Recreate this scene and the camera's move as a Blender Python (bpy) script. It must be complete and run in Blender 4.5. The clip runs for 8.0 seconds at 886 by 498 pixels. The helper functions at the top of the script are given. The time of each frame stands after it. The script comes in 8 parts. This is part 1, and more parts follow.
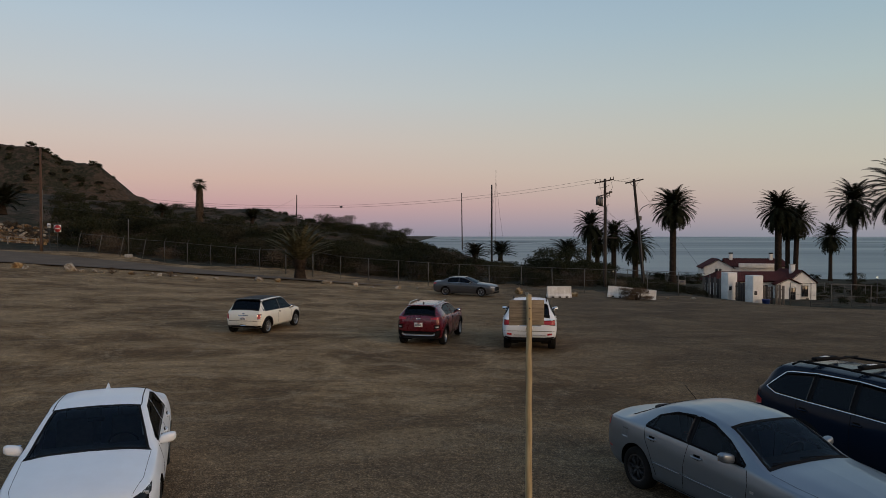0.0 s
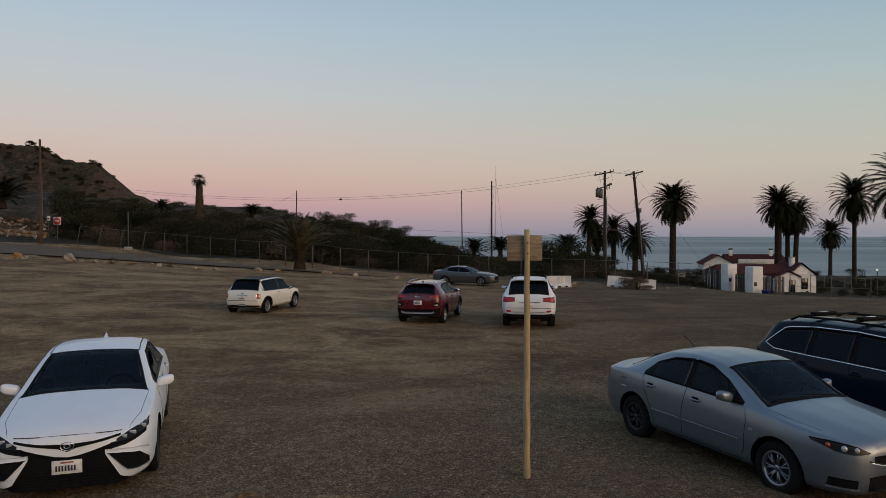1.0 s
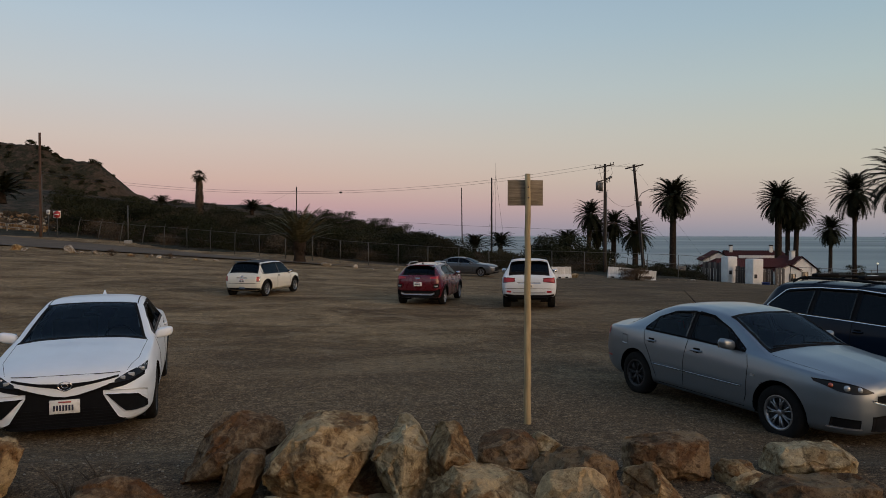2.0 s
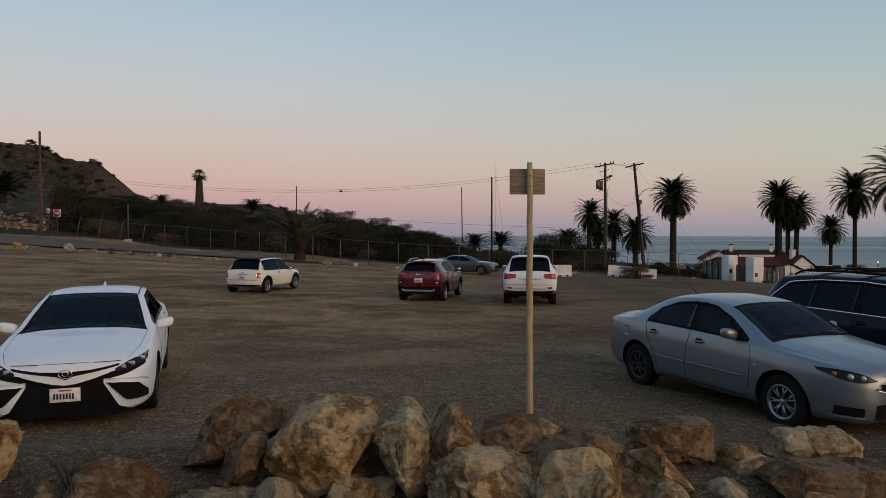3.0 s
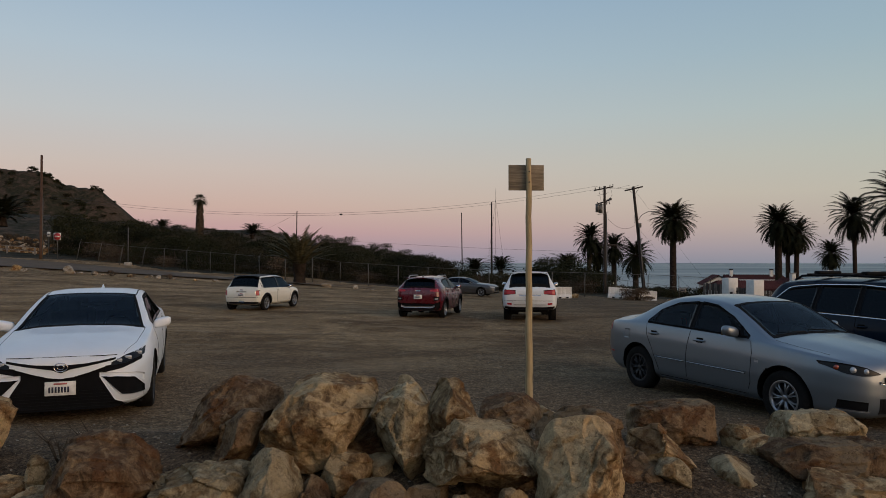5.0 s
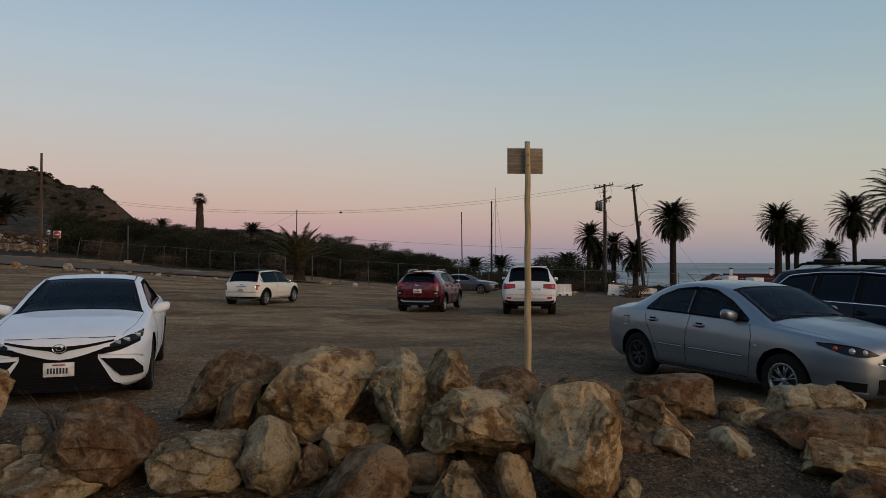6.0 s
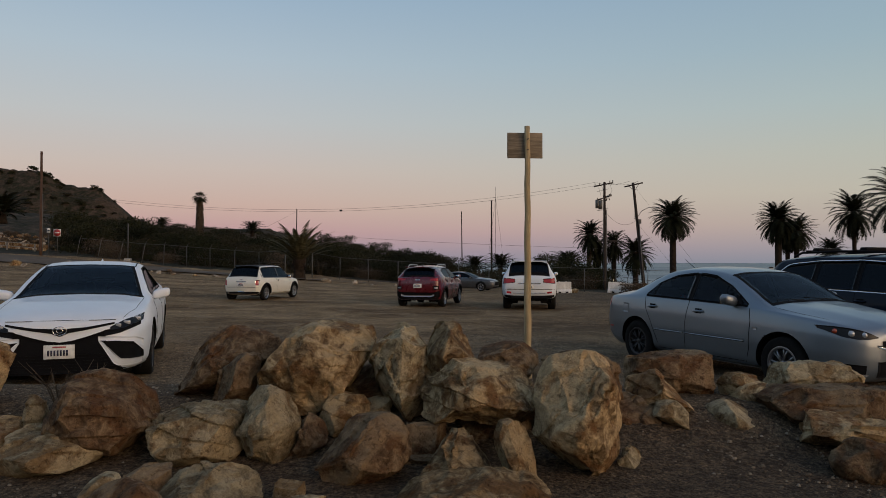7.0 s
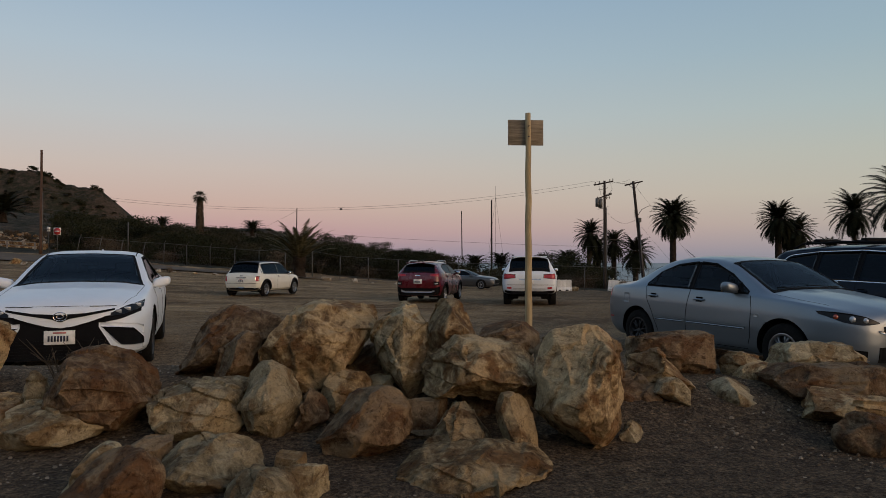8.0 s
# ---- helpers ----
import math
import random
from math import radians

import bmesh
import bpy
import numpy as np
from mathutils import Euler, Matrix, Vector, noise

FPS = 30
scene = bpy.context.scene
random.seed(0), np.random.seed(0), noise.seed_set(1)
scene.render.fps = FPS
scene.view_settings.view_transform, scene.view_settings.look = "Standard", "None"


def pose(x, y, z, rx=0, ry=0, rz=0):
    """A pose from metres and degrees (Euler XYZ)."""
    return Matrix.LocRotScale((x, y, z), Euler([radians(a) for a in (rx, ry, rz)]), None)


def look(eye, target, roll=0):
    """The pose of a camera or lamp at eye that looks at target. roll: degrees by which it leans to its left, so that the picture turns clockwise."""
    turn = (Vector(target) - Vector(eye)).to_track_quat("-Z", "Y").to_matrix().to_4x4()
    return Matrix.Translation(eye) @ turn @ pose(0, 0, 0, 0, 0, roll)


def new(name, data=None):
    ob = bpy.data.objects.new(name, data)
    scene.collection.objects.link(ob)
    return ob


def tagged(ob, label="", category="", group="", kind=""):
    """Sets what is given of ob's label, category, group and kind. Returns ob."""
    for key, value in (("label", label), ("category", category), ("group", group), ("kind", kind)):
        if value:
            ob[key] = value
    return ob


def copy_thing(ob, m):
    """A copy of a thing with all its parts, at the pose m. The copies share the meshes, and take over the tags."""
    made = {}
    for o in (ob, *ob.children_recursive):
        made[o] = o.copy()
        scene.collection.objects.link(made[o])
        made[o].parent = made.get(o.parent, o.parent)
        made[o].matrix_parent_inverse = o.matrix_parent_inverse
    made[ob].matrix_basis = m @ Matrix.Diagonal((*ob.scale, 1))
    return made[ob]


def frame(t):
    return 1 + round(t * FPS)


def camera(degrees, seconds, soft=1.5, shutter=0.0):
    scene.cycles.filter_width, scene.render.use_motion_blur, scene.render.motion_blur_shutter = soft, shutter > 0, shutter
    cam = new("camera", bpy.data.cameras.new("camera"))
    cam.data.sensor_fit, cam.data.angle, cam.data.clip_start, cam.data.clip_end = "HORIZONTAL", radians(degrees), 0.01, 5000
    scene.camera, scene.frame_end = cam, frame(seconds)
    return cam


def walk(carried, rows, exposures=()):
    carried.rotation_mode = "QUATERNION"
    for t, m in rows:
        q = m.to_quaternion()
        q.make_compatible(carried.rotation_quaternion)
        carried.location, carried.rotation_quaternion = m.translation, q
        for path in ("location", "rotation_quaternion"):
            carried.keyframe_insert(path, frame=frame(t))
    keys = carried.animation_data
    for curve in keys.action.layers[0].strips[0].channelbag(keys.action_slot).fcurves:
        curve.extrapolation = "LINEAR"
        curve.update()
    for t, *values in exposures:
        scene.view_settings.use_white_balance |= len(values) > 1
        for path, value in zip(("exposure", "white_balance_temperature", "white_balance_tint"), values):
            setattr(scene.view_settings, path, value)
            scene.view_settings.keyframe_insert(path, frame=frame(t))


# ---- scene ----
cam = camera(64.5, 8.0, soft=0.6)

# seconds, x, y, z, tilt; the small drone sinks almost straight down and nods once
PATH = [
    (0.0, 0.040, -0.019, 3.893, -1.19),
    (0.5, 0.048, -0.024, 3.603, -1.19),
    (1.0, 0.066, -0.022, 3.086, -1.18),
    (1.5, 0.073, -0.012, 2.651, -1.19),
    (1.7, 0.070, 0.000, 2.525, -1.19),
    (2.8, 0.045, 0.040, 2.296, -1.19),
    (3.0, 0.042, 0.045, 2.269, -1.19),
    (3.5, 0.044, 0.054, 2.181, -1.20),
    (4.0, 0.037, 0.050, 2.079, -1.20),
    (4.1, 0.037, 0.050, 2.062, -1.20),
    (4.2, 0.038, 0.052, 2.045, 1.00),
    (4.5, 0.040, 0.055, 1.989, 1.00),
    (4.7, 0.045, 0.056, 1.950, 1.00),
    (5.8, 0.069, 0.066, 1.719, 1.00),
    (6.0, 0.069, 0.067, 1.682, 1.00),
    (6.5, 0.063, 0.072, 1.593, 1.00),
    (7.0, 0.070, 0.060, 1.489, 1.00),
    (7.5, 0.068, 0.057, 1.400, 1.01),
    (8.0, 0.061, 0.071, 1.330, 1.01),
]
walk(cam, [(t, pose(x, y, z, 90 + tilt, 0, 0.17)) for t, x, y, z, tilt in PATH],
     [(0.0, 0.0), (4.0, 0.02), (4.6, -0.02), (6.5, -0.08), (8.0, -0.08)])

# ---- light: a clear sky just after sunset, glowing warm behind the camera ----
world = bpy.data.worlds.new("dusk_sky")
scene.world = world
world.use_nodes = True


def dusk(wt):
    n, l = wt.nodes, wt.links
    n.clear()
    tc = n.new("ShaderNodeTexCoord")
    sep = n.new("ShaderNodeSeparateXYZ")
    l.new(tc.outputs["Generated"], sep.inputs[0])
    def ramp(stops):
        r = n.new("ShaderNodeValToRGB")
        els = r.color_ramp.elements
        while len(els) > 1:
            els.remove(els[-1])
        for i, (p, c) in enumerate(stops):
            e = els[0] if i == 0 else els.new(p)
            e.position, e.color = p, (*c, 1)
        return r
    cool = ramp([(0.0, (0.30, 0.265, 0.33)), (0.012, (0.36, 0.285, 0.345)), (0.04, (0.49, 0.32, 0.345)), (0.075, (0.545, 0.395, 0.365)),
                 (0.125, (0.54, 0.46, 0.435)), (0.19, (0.48, 0.50, 0.52)), (0.27, (0.40, 0.49, 0.57)), (0.36, (0.30, 0.42, 0.55)), (0.6, (0.20, 0.30, 0.44)), (1.0, (0.14, 0.22, 0.36))])
    warm = ramp([(0.0, (0.265, 0.28, 0.33)), (0.02, (0.345, 0.325, 0.35)), (0.05, (0.445, 0.395, 0.365)), (0.09, (0.485, 0.465, 0.405)),
                 (0.14, (0.455, 0.48, 0.435)), (0.20, (0.39, 0.475, 0.485)), (0.27, (0.315, 0.43, 0.495)), (0.36, (0.26, 0.38, 0.49)), (0.6, (0.20, 0.30, 0.44)), (1.0, (0.14, 0.22, 0.36))])
    l.new(sep.outputs["Z"], cool.inputs[0])
    l.new(sep.outputs["Z"], warm.inputs[0])
    side = n.new("ShaderNodeMapRange")
    side.inputs["From Min"].default_value, side.inputs["From Max"].default_value = -0.25, 0.55
    l.new(sep.outputs["X"], side.inputs["Value"])
    mix = n.new("ShaderNodeMix")
    mix.data_type = "RGBA"
    l.new(side.outputs[0], mix.inputs["Factor"])
    l.new(cool.outputs[0], mix.inputs["A"])
    l.new(warm.outputs[0], mix.inputs["B"])
    # afterglow in the west, behind the camera
    dot = n.new("ShaderNodeVectorMath")
    dot.operation = "DOT_PRODUCT"
    dot.inputs[1].default_value = Vector((0.725, -0.689, 0.05)).normalized()
    l.new(tc.outputs["Generated"], dot.inputs[0])
    glow = ramp([(0.0, (0, 0, 0)), (0.45, (0, 0, 0)), (0.75, (0.22, 0.15, 0.10)), (1.0, (1.5, 0.85, 0.40))])
    l.new(dot.outputs["Value"], glow.inputs[0])
    add = n.new("ShaderNodeMix")
    add.data_type, add.blend_type = "RGBA", "ADD"
    add.inputs["Factor"].default_value = 1.0
    l.new(mix.outputs["Result"], add.inputs["A"])
    l.new(glow.outputs[0], add.inputs["B"])
    # the sky's own scattering at sunset
    sky = n.new("ShaderNodeTexSky")
    sky.sky_type, sky.sun_disc = "NISHITA", False
    sky.sun_elevation, sky.sun_rotation = radians(0.5), radians(133.5)
    sky_bg = n.new("ShaderNodeBackground")
    sky_bg.inputs["Strength"].default_value = 0.05
    l.new(sky.outputs[0], sky_bg.inputs[0])
    bg = n.new("ShaderNodeBackground")
    bg.inputs["Strength"].default_value = 1.0
    l.new(add.outputs["Result"], bg.inputs[0])
    both = n.new("ShaderNodeAddShader")
    l.new(bg.outputs[0], both.inputs[0])
    l.new(sky_bg.outputs[0], both.inputs[1])
    out = n.new("ShaderNodeOutputWorld")
    l.new(both.outputs[0], out.inputs[0])


dusk(world.node_tree)
sun = new("low_sun", bpy.data.lights.new("low_sun", "SUN"))
sun.data.energy, sun.data.angle, sun.data.color = 0.65, radians(34), (1.0, 0.72, 0.45)
sun.matrix_world = look((40, -30, 12), (0, 8, 0))

# ---- materials ----


def material(name, rough=0.7, metal=0.0):
    m = bpy.data.materials.new(name)
    m.use_nodes = True
    b = m.node_tree.nodes["Principled BSDF"]
    b.inputs["Roughness"].default_value, b.inputs["Metallic"].default_value = rough, metal
    if rough > 0.8:
        b.inputs["Specular IOR Level"].default_value = 0.12
    return m, m.node_tree.nodes, m.node_tree.links, b


def noise_tex(n, l, coords, scale, detail=6, rough=0.6, distort=0.0):
    t = n.new("ShaderNodeTexNoise")
    t.inputs["Scale"].default_value, t.inputs["Detail"].default_value = scale, detail
    t.inputs["Roughness"].default_value, t.inputs["Distortion"].default_value = rough, distort
    l.new(coords, t.inputs["Vector"])
    return t


def stops(n, l, value, cols):
    r = n.new("ShaderNodeValToRGB")
    els = r.color_ramp.elements
    while len(els) > 1:
        els.remove(els[-1])
    for i, (p, c) in enumerate(cols):
        e = els[0] if i == 0 else els.new(p)
        e.position, e.color = p, (*c, 1)
    l.new(value, r.inputs[0])
    return r.outputs[0]


def blend(n, l, a, b, factor, mode="MIX"):
    m = n.new("ShaderNodeMix")
    m.data_type, m.blend_type = "RGBA", mode
    if isinstance(factor, float):
        m.inputs["Factor"].default_value = factor
    else:
        l.new(factor, m.inputs["Factor"])
    for v, s in ((a, "A"), (b, "B")):
        if isinstance(v, tuple):
            m.inputs[s].default_value = (*v, 1)
        else:
            l.new(v, m.inputs[s])
    return m.outputs["Result"]


def relief(n, l, b, height, strength, distance):
    k = n.new("ShaderNodeBump")
    k.inputs["Strength"].default_value, k.inputs["Distance"].default_value = strength, distance
    l.new(height, k.inputs["Height"])
    l.new(k.outputs[0], b.inputs["Normal"])


def rough_surface(name, a, c, scale, rough=0.85, bump=0.4, dist=0.01, fine=8.0, third=None, per_object=0.0, metal=0.0):
    """Two colours mixed at two scales, with relief; per_object lightens or darkens each piece by chance."""
    m, n, l, b = material(name, rough, metal)
    co = n.new("ShaderNodeTexCoord").outputs["Object"]
    big = noise_tex(n, l, co, scale, 5, 0.6)
    small = noise_tex(n, l, co, scale * fine, 6, 0.7)
    v = n.new("ShaderNodeMath")
    v.operation = "MULTIPLY_ADD"
    v.inputs[1].default_value = 0.45
    l.new(small.outputs[0], v.inputs[0])
    w = n.new("ShaderNodeMath")
    w.operation = "MULTIPLY"
    w.inputs[1].default_value = 0.55
    l.new(big.outputs[0], w.inputs[0])
    l.new(w.outputs[0], v.inputs[2])
    cols = [(0.36, a), (0.62, c)] if third is None else [(0.34, a), (0.52, c), (0.66, third)]
    col = stops(n, l, v.outputs[0], cols)
    if per_object:
        info = n.new("ShaderNodeObjectInfo")
        r = n.new("ShaderNodeMapRange")
        r.inputs["To Min"].default_value, r.inputs["To Max"].default_value = 1 - per_object, 1 + per_object
        l.new(info.outputs["Random"], r.inputs["Value"])
        g = n.new("ShaderNodeCombineColor")
        for s in ("Red", "Green", "Blue"):
            l.new(r.outputs[0], g.inputs[s])
        col = blend(n, l, col, g.outputs[0], 1.0, "MULTIPLY")
    l.new(col, b.inputs["Base Color"])
    relief(n, l, b, small.outputs[0], bump, dist)
    return m


def paint(name, colour, flake=0.0, rough=0.35, dust=0.12, coat=0.8):
    """Car paint: a clear coat over a coloured base, with a film of dust."""
    m, n, l, b = material(name, rough, flake)
    co = n.new("ShaderNodeTexCoord").outputs["Object"]
    d = noise_tex(n, l, co, 2.3, 6, 0.65)
    f = stops(n, l, d.outputs[0], [(0.35, (0, 0, 0)), (0.75, (dust, dust, dust))])
    l.new(blend(n, l, colour, (0.25, 0.21, 0.16), f), b.inputs["Base Color"])
    b.inputs["Coat Weight"].default_value, b.inputs["Coat Roughness"].default_value = coat, 0.06
    r = n.new("ShaderNodeMapRange")
    r.inputs["To Min"].default_value, r.inputs["To Max"].default_value = rough - 0.05, rough + 0.12
    l.new(d.outputs[0], r.inputs["Value"])
    l.new(r.outputs[0], b.inputs["Roughness"])
    return m


def plain(name, colour, rough=0.5, metal=0.0, coat=0.0):
    m, n, l, b = material(name, rough, metal)
    co = n.new("ShaderNodeTexCoord").outputs["Object"]
    d = noise_tex(n, l, co, 14.0, 4, 0.6)
    lo, hi = tuple(c * 0.85 for c in colour), tuple(min(1, c * 1.12) for c in colour)
    l.new(stops(n, l, d.outputs[0], [(0.35, lo), (0.65, hi)]), b.inputs["Base Color"])
    b.inputs["Coat Weight"].default_value = coat
    return m


def window_glass(name, tint):
    m, n, l, b = material(name, 0.02)
    n.remove(b)
    clear = n.new("ShaderNodeBsdfTransparent")
    clear.inputs[0].default_value = (*tint, 1)
    gloss = n.new("ShaderNodeBsdfGlossy")
    gloss.inputs["Roughness"].default_value = 0.03
    gloss.inputs["Color"].default_value = (0.30, 0.34, 0.39, 1)
    fr = n.new("ShaderNodeFresnel")
    fr.inputs["IOR"].default_value = 1.5
    mix = n.new("ShaderNodeMixShader")
    l.new(fr.outputs[0], mix.inputs[0])
    l.new(clear.outputs[0], mix.inputs[1])
    l.new(gloss.outputs[0], mix.inputs[2])
    l.new(mix.outputs[0], n["Material Output"].inputs[0])
    return m


def lot_material():
    m, n, l, b = material("dirt_and_gravel", 0.95)
    co = n.new("ShaderNodeTexCoord").outputs["Object"]
    stretch = n.new("ShaderNodeMapping")
    stretch.inputs["Scale"].default_value = (0.75, 1.05, 1.0)
    stretch.inputs["Rotation"].default_value = (0, 0, radians(8))
    l.new(co, stretch.inputs[0])
    patches = noise_tex(n, l, stretch.outputs[0], 0.30, 9, 0.72, 0.5)
    tracks = noise_tex(n, l, stretch.outputs[0], 0.9, 8, 0.74, 1.0)
    grains = noise_tex(n, l, co, 40.0, 6, 0.88)
    stones = n.new("ShaderNodeTexVoronoi")
    stones.inputs["Scale"].default_value = 42.0
    l.new(co, stones.inputs["Vector"])
    soil = stops(n, l, patches.outputs[0], [(0.40, (0.112, 0.069, 0.034)), (0.50, (0.192, 0.126, 0.066)), (0.60, (0.31, 0.215, 0.120))])
    dust = stops(n, l, tracks.outputs[0], [(0.50, (0, 0, 0)), (0.66, (0.75, 0.75, 0.75))])
    soil = blend(n, l, soil, (0.30, 0.225, 0.145), dust)
    # grey gravel on the part next to the boulders
    sep = n.new("ShaderNodeSeparateXYZ")
    l.new(co, sep.inputs[0])
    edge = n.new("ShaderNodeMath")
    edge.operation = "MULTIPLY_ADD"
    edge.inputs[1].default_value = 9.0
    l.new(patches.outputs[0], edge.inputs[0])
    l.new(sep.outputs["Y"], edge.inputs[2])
    near = n.new("ShaderNodeMapRange")
    near.inputs["From Min"].default_value, near.inputs["From Max"].default_value = 15.0, 22.0
    near.inputs["To Min"].default_value, near.inputs["To Max"].default_value = 0.75, 0.0
    l.new(edge.outputs[0], near.inputs["Value"])
    gravel = stops(n, l, stones.outputs["Color"], [(0.15, (0.068, 0.047, 0.029)), (0.6, (0.142, 0.102, 0.064)), (0.95, (0.31, 0.238, 0.158))])
    col = blend(n, l, soil, gravel, near.outputs[0])
    # dark earth round the boulders, darkened further for the shade between them
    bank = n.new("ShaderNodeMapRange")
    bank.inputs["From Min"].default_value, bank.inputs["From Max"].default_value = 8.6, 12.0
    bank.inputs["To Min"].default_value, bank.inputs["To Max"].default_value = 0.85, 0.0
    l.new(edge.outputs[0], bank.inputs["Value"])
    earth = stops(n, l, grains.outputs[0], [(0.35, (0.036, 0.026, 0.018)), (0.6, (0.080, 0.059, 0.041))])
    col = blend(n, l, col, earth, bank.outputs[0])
    # clods and scuffs of a hand's width
    clods = noise_tex(n, l, co, 8.0, 10, 0.84, 0.5)
    scuff = stops(n, l, clods.outputs[0], [(0.37, (0.48, 0.46, 0.44)), (0.50, (0.96, 0.95, 0.93)), (0.62, (1.62, 1.56, 1.44))])
    col = blend(n, l, col, scuff, 0.9, "MULTIPLY")
    # greyer, darker gravel towards the gate
    right = n.new("ShaderNodeMapRange")
    right.inputs["From Min"].default_value, right.inputs["From Max"].default_value = 3.0, 13.0
    right.inputs["To Max"].default_value = 0.62
    wide = n.new("ShaderNodeMath")
    wide.operation = "MULTIPLY_ADD"
    wide.inputs[1].default_value = 9.0
    l.new(patches.outputs[0], wide.inputs[0])
    l.new(sep.outputs["X"], wide.inputs[2])
    l.new(wide.outputs[0], right.inputs["Value"])
    col = blend(n, l, col, blend(n, l, scuff, (0.054, 0.043, 0.031), 1.0, "MULTIPLY"), right.outputs[0])
    speck = stops(n, l, grains.outputs[0], [(0.40, (0.42, 0.41, 0.40)), (0.51, (0.98, 0.98, 0.98)), (0.62, (1.8, 1.74, 1.62))])
    col = blend(n, l, col, speck, 1.0, "MULTIPLY")
    l.new(col, b.inputs["Base Color"])
    h = n.new("ShaderNodeMath")
    h.operation = "MULTIPLY_ADD"
    h.inputs[1].default_value = 0.6
    l.new(grains.outputs[0], h.inputs[0])
    l.new(stones.outputs["Distance"], h.inputs[2])
    relief(n, l, b, h.outputs[0], 0.7, 0.02)
    return m


def stone_material(name, dark, mid, light, rust):
    """Weathered sandstone: pale broken faces under a rust crust, with bedding streaks, cracks and grit."""
    m, n, l, b = material(name, 0.84)
    info = n.new("ShaderNodeObjectInfo")
    tc = n.new("ShaderNodeTexCoord").outputs["Object"]
    off = n.new("ShaderNodeVectorMath")
    off.operation = "SCALE"
    off.inputs["Scale"].default_value = 37.0
    l.new(info.outputs["Random"], off.inputs[0])
    shift = n.new("ShaderNodeVectorMath")
    l.new(tc, shift.inputs[0])
    l.new(off.outputs[0], shift.inputs[1])
    co = shift.outputs[0]
    grain = n.new("ShaderNodeMapping")
    grain.inputs["Rotation"].default_value = (0.5, 0.6, 0.3)
    grain.inputs["Scale"].default_value = (1.0, 1.0, 4.5)
    l.new(co, grain.inputs[0])
    big = noise_tex(n, l, co, 2.3, 8, 0.58, 0.7)
    crust = noise_tex(n, l, co, 3.6, 10, 0.64, 0.5)
    streak = noise_tex(n, l, grain.outputs[0], 5.0, 8, 0.68, 0.8)
    fine = noise_tex(n, l, co, 75.0, 5, 0.80)
    pits = noise_tex(n, l, co, 26.0, 6, 0.68, 0.3)
    spots = noise_tex(n, l, co, 11.0, 9, 0.70, 0.6)
    base = stops(n, l, spots.outputs[0], [(0.36, dark), (0.49, mid), (0.66, light)])
    col = blend(n, l, base, rust, stops(n, l, crust.outputs[0], [(0.49, (0, 0, 0)), (0.55, (0.75, 0.75, 0.75))]))
    pale = stops(n, l, big.outputs[0], [(0.50, (0, 0, 0)), (0.56, (0.62, 0.62, 0.62))])
    col = blend(n, l, col, light, pale)
    band = stops(n, l, streak.outputs[0], [(0.34, (0.80, 0.77, 0.74)), (0.50, (1, 1, 1)), (0.70, (1.10, 1.09, 1.05))])
    col = blend(n, l, col, band, 0.7, "MULTIPLY")
    grit = stops(n, l, fine.outputs[0], [(0.32, (0.68, 0.68, 0.68)), (0.50, (1, 1, 1)), (0.70, (1.28, 1.26, 1.2))])
    col = blend(n, l, col, grit, 0.85, "MULTIPLY")
    hollow = stops(n, l, pits.outputs[0], [(0.34, (0.40, 0.36, 0.33)), (0.45, (1, 1, 1)), (0.68, (1.22, 1.20, 1.14))])
    col = blend(n, l, col, hollow, stops(n, l, crust.outputs[0], [(0.42, (0.25, 0.25, 0.25)), (0.56, (1, 1, 1))]), "MULTIPLY")
    var = n.new("ShaderNodeMapRange")
    var.inputs["To Min"].default_value, var.inputs["To Max"].default_value = 0.82, 1.22
    l.new(info.outputs["Random"], var.inputs["Value"])
    g = n.new("ShaderNodeCombineColor")
    for s in ("Red", "Green", "Blue"):
        l.new(var.outputs[0], g.inputs[s])
    crack = n.new("ShaderNodeTexVoronoi")
    crack.feature = "DISTANCE_TO_EDGE"
    crack.inputs["Scale"].default_value = 2.6
    warp = n.new("ShaderNodeVectorMath")
    warp.operation = "MULTIPLY_ADD"
    warp.inputs[1].default_value = (0.5, 0.5, 0.5)
    l.new(crust.outputs["Color"], warp.inputs[0])
    l.new(co, warp.inputs[2])
    l.new(warp.outputs[0], crack.inputs["Vector"])
    seam = stops(n, l, crack.outputs["Distance"], [(0.0, (0.26, 0.23, 0.20)), (0.016, (1, 1, 1))])
    col = blend(n, l, col, seam, stops(n, l, pits.outputs[0], [(0.44, (0, 0, 0)), (0.54, (0.8, 0.8, 0.8))]), "MULTIPLY")
    l.new(blend(n, l, col, g.outputs[0], 1.0, "MULTIPLY"), b.inputs["Base Color"])
    h = n.new("ShaderNodeMath")
    h.operation = "MULTIPLY_ADD"
    h.inputs[1].default_value = 0.22
    l.new(fine.outputs[0], h.inputs[0])
    h2 = n.new("ShaderNodeMath")
    h2.operation = "MULTIPLY_ADD"
    h2.inputs[1].default_value = 0.4
    l.new(pits.outputs[0], h2.inputs[0])
    l.new(spots.outputs[0], h2.inputs[2])
    l.new(h2.outputs[0], h.inputs[2])
    relief(n, l, b, h.outputs[0], 0.9, 0.04)
    return m


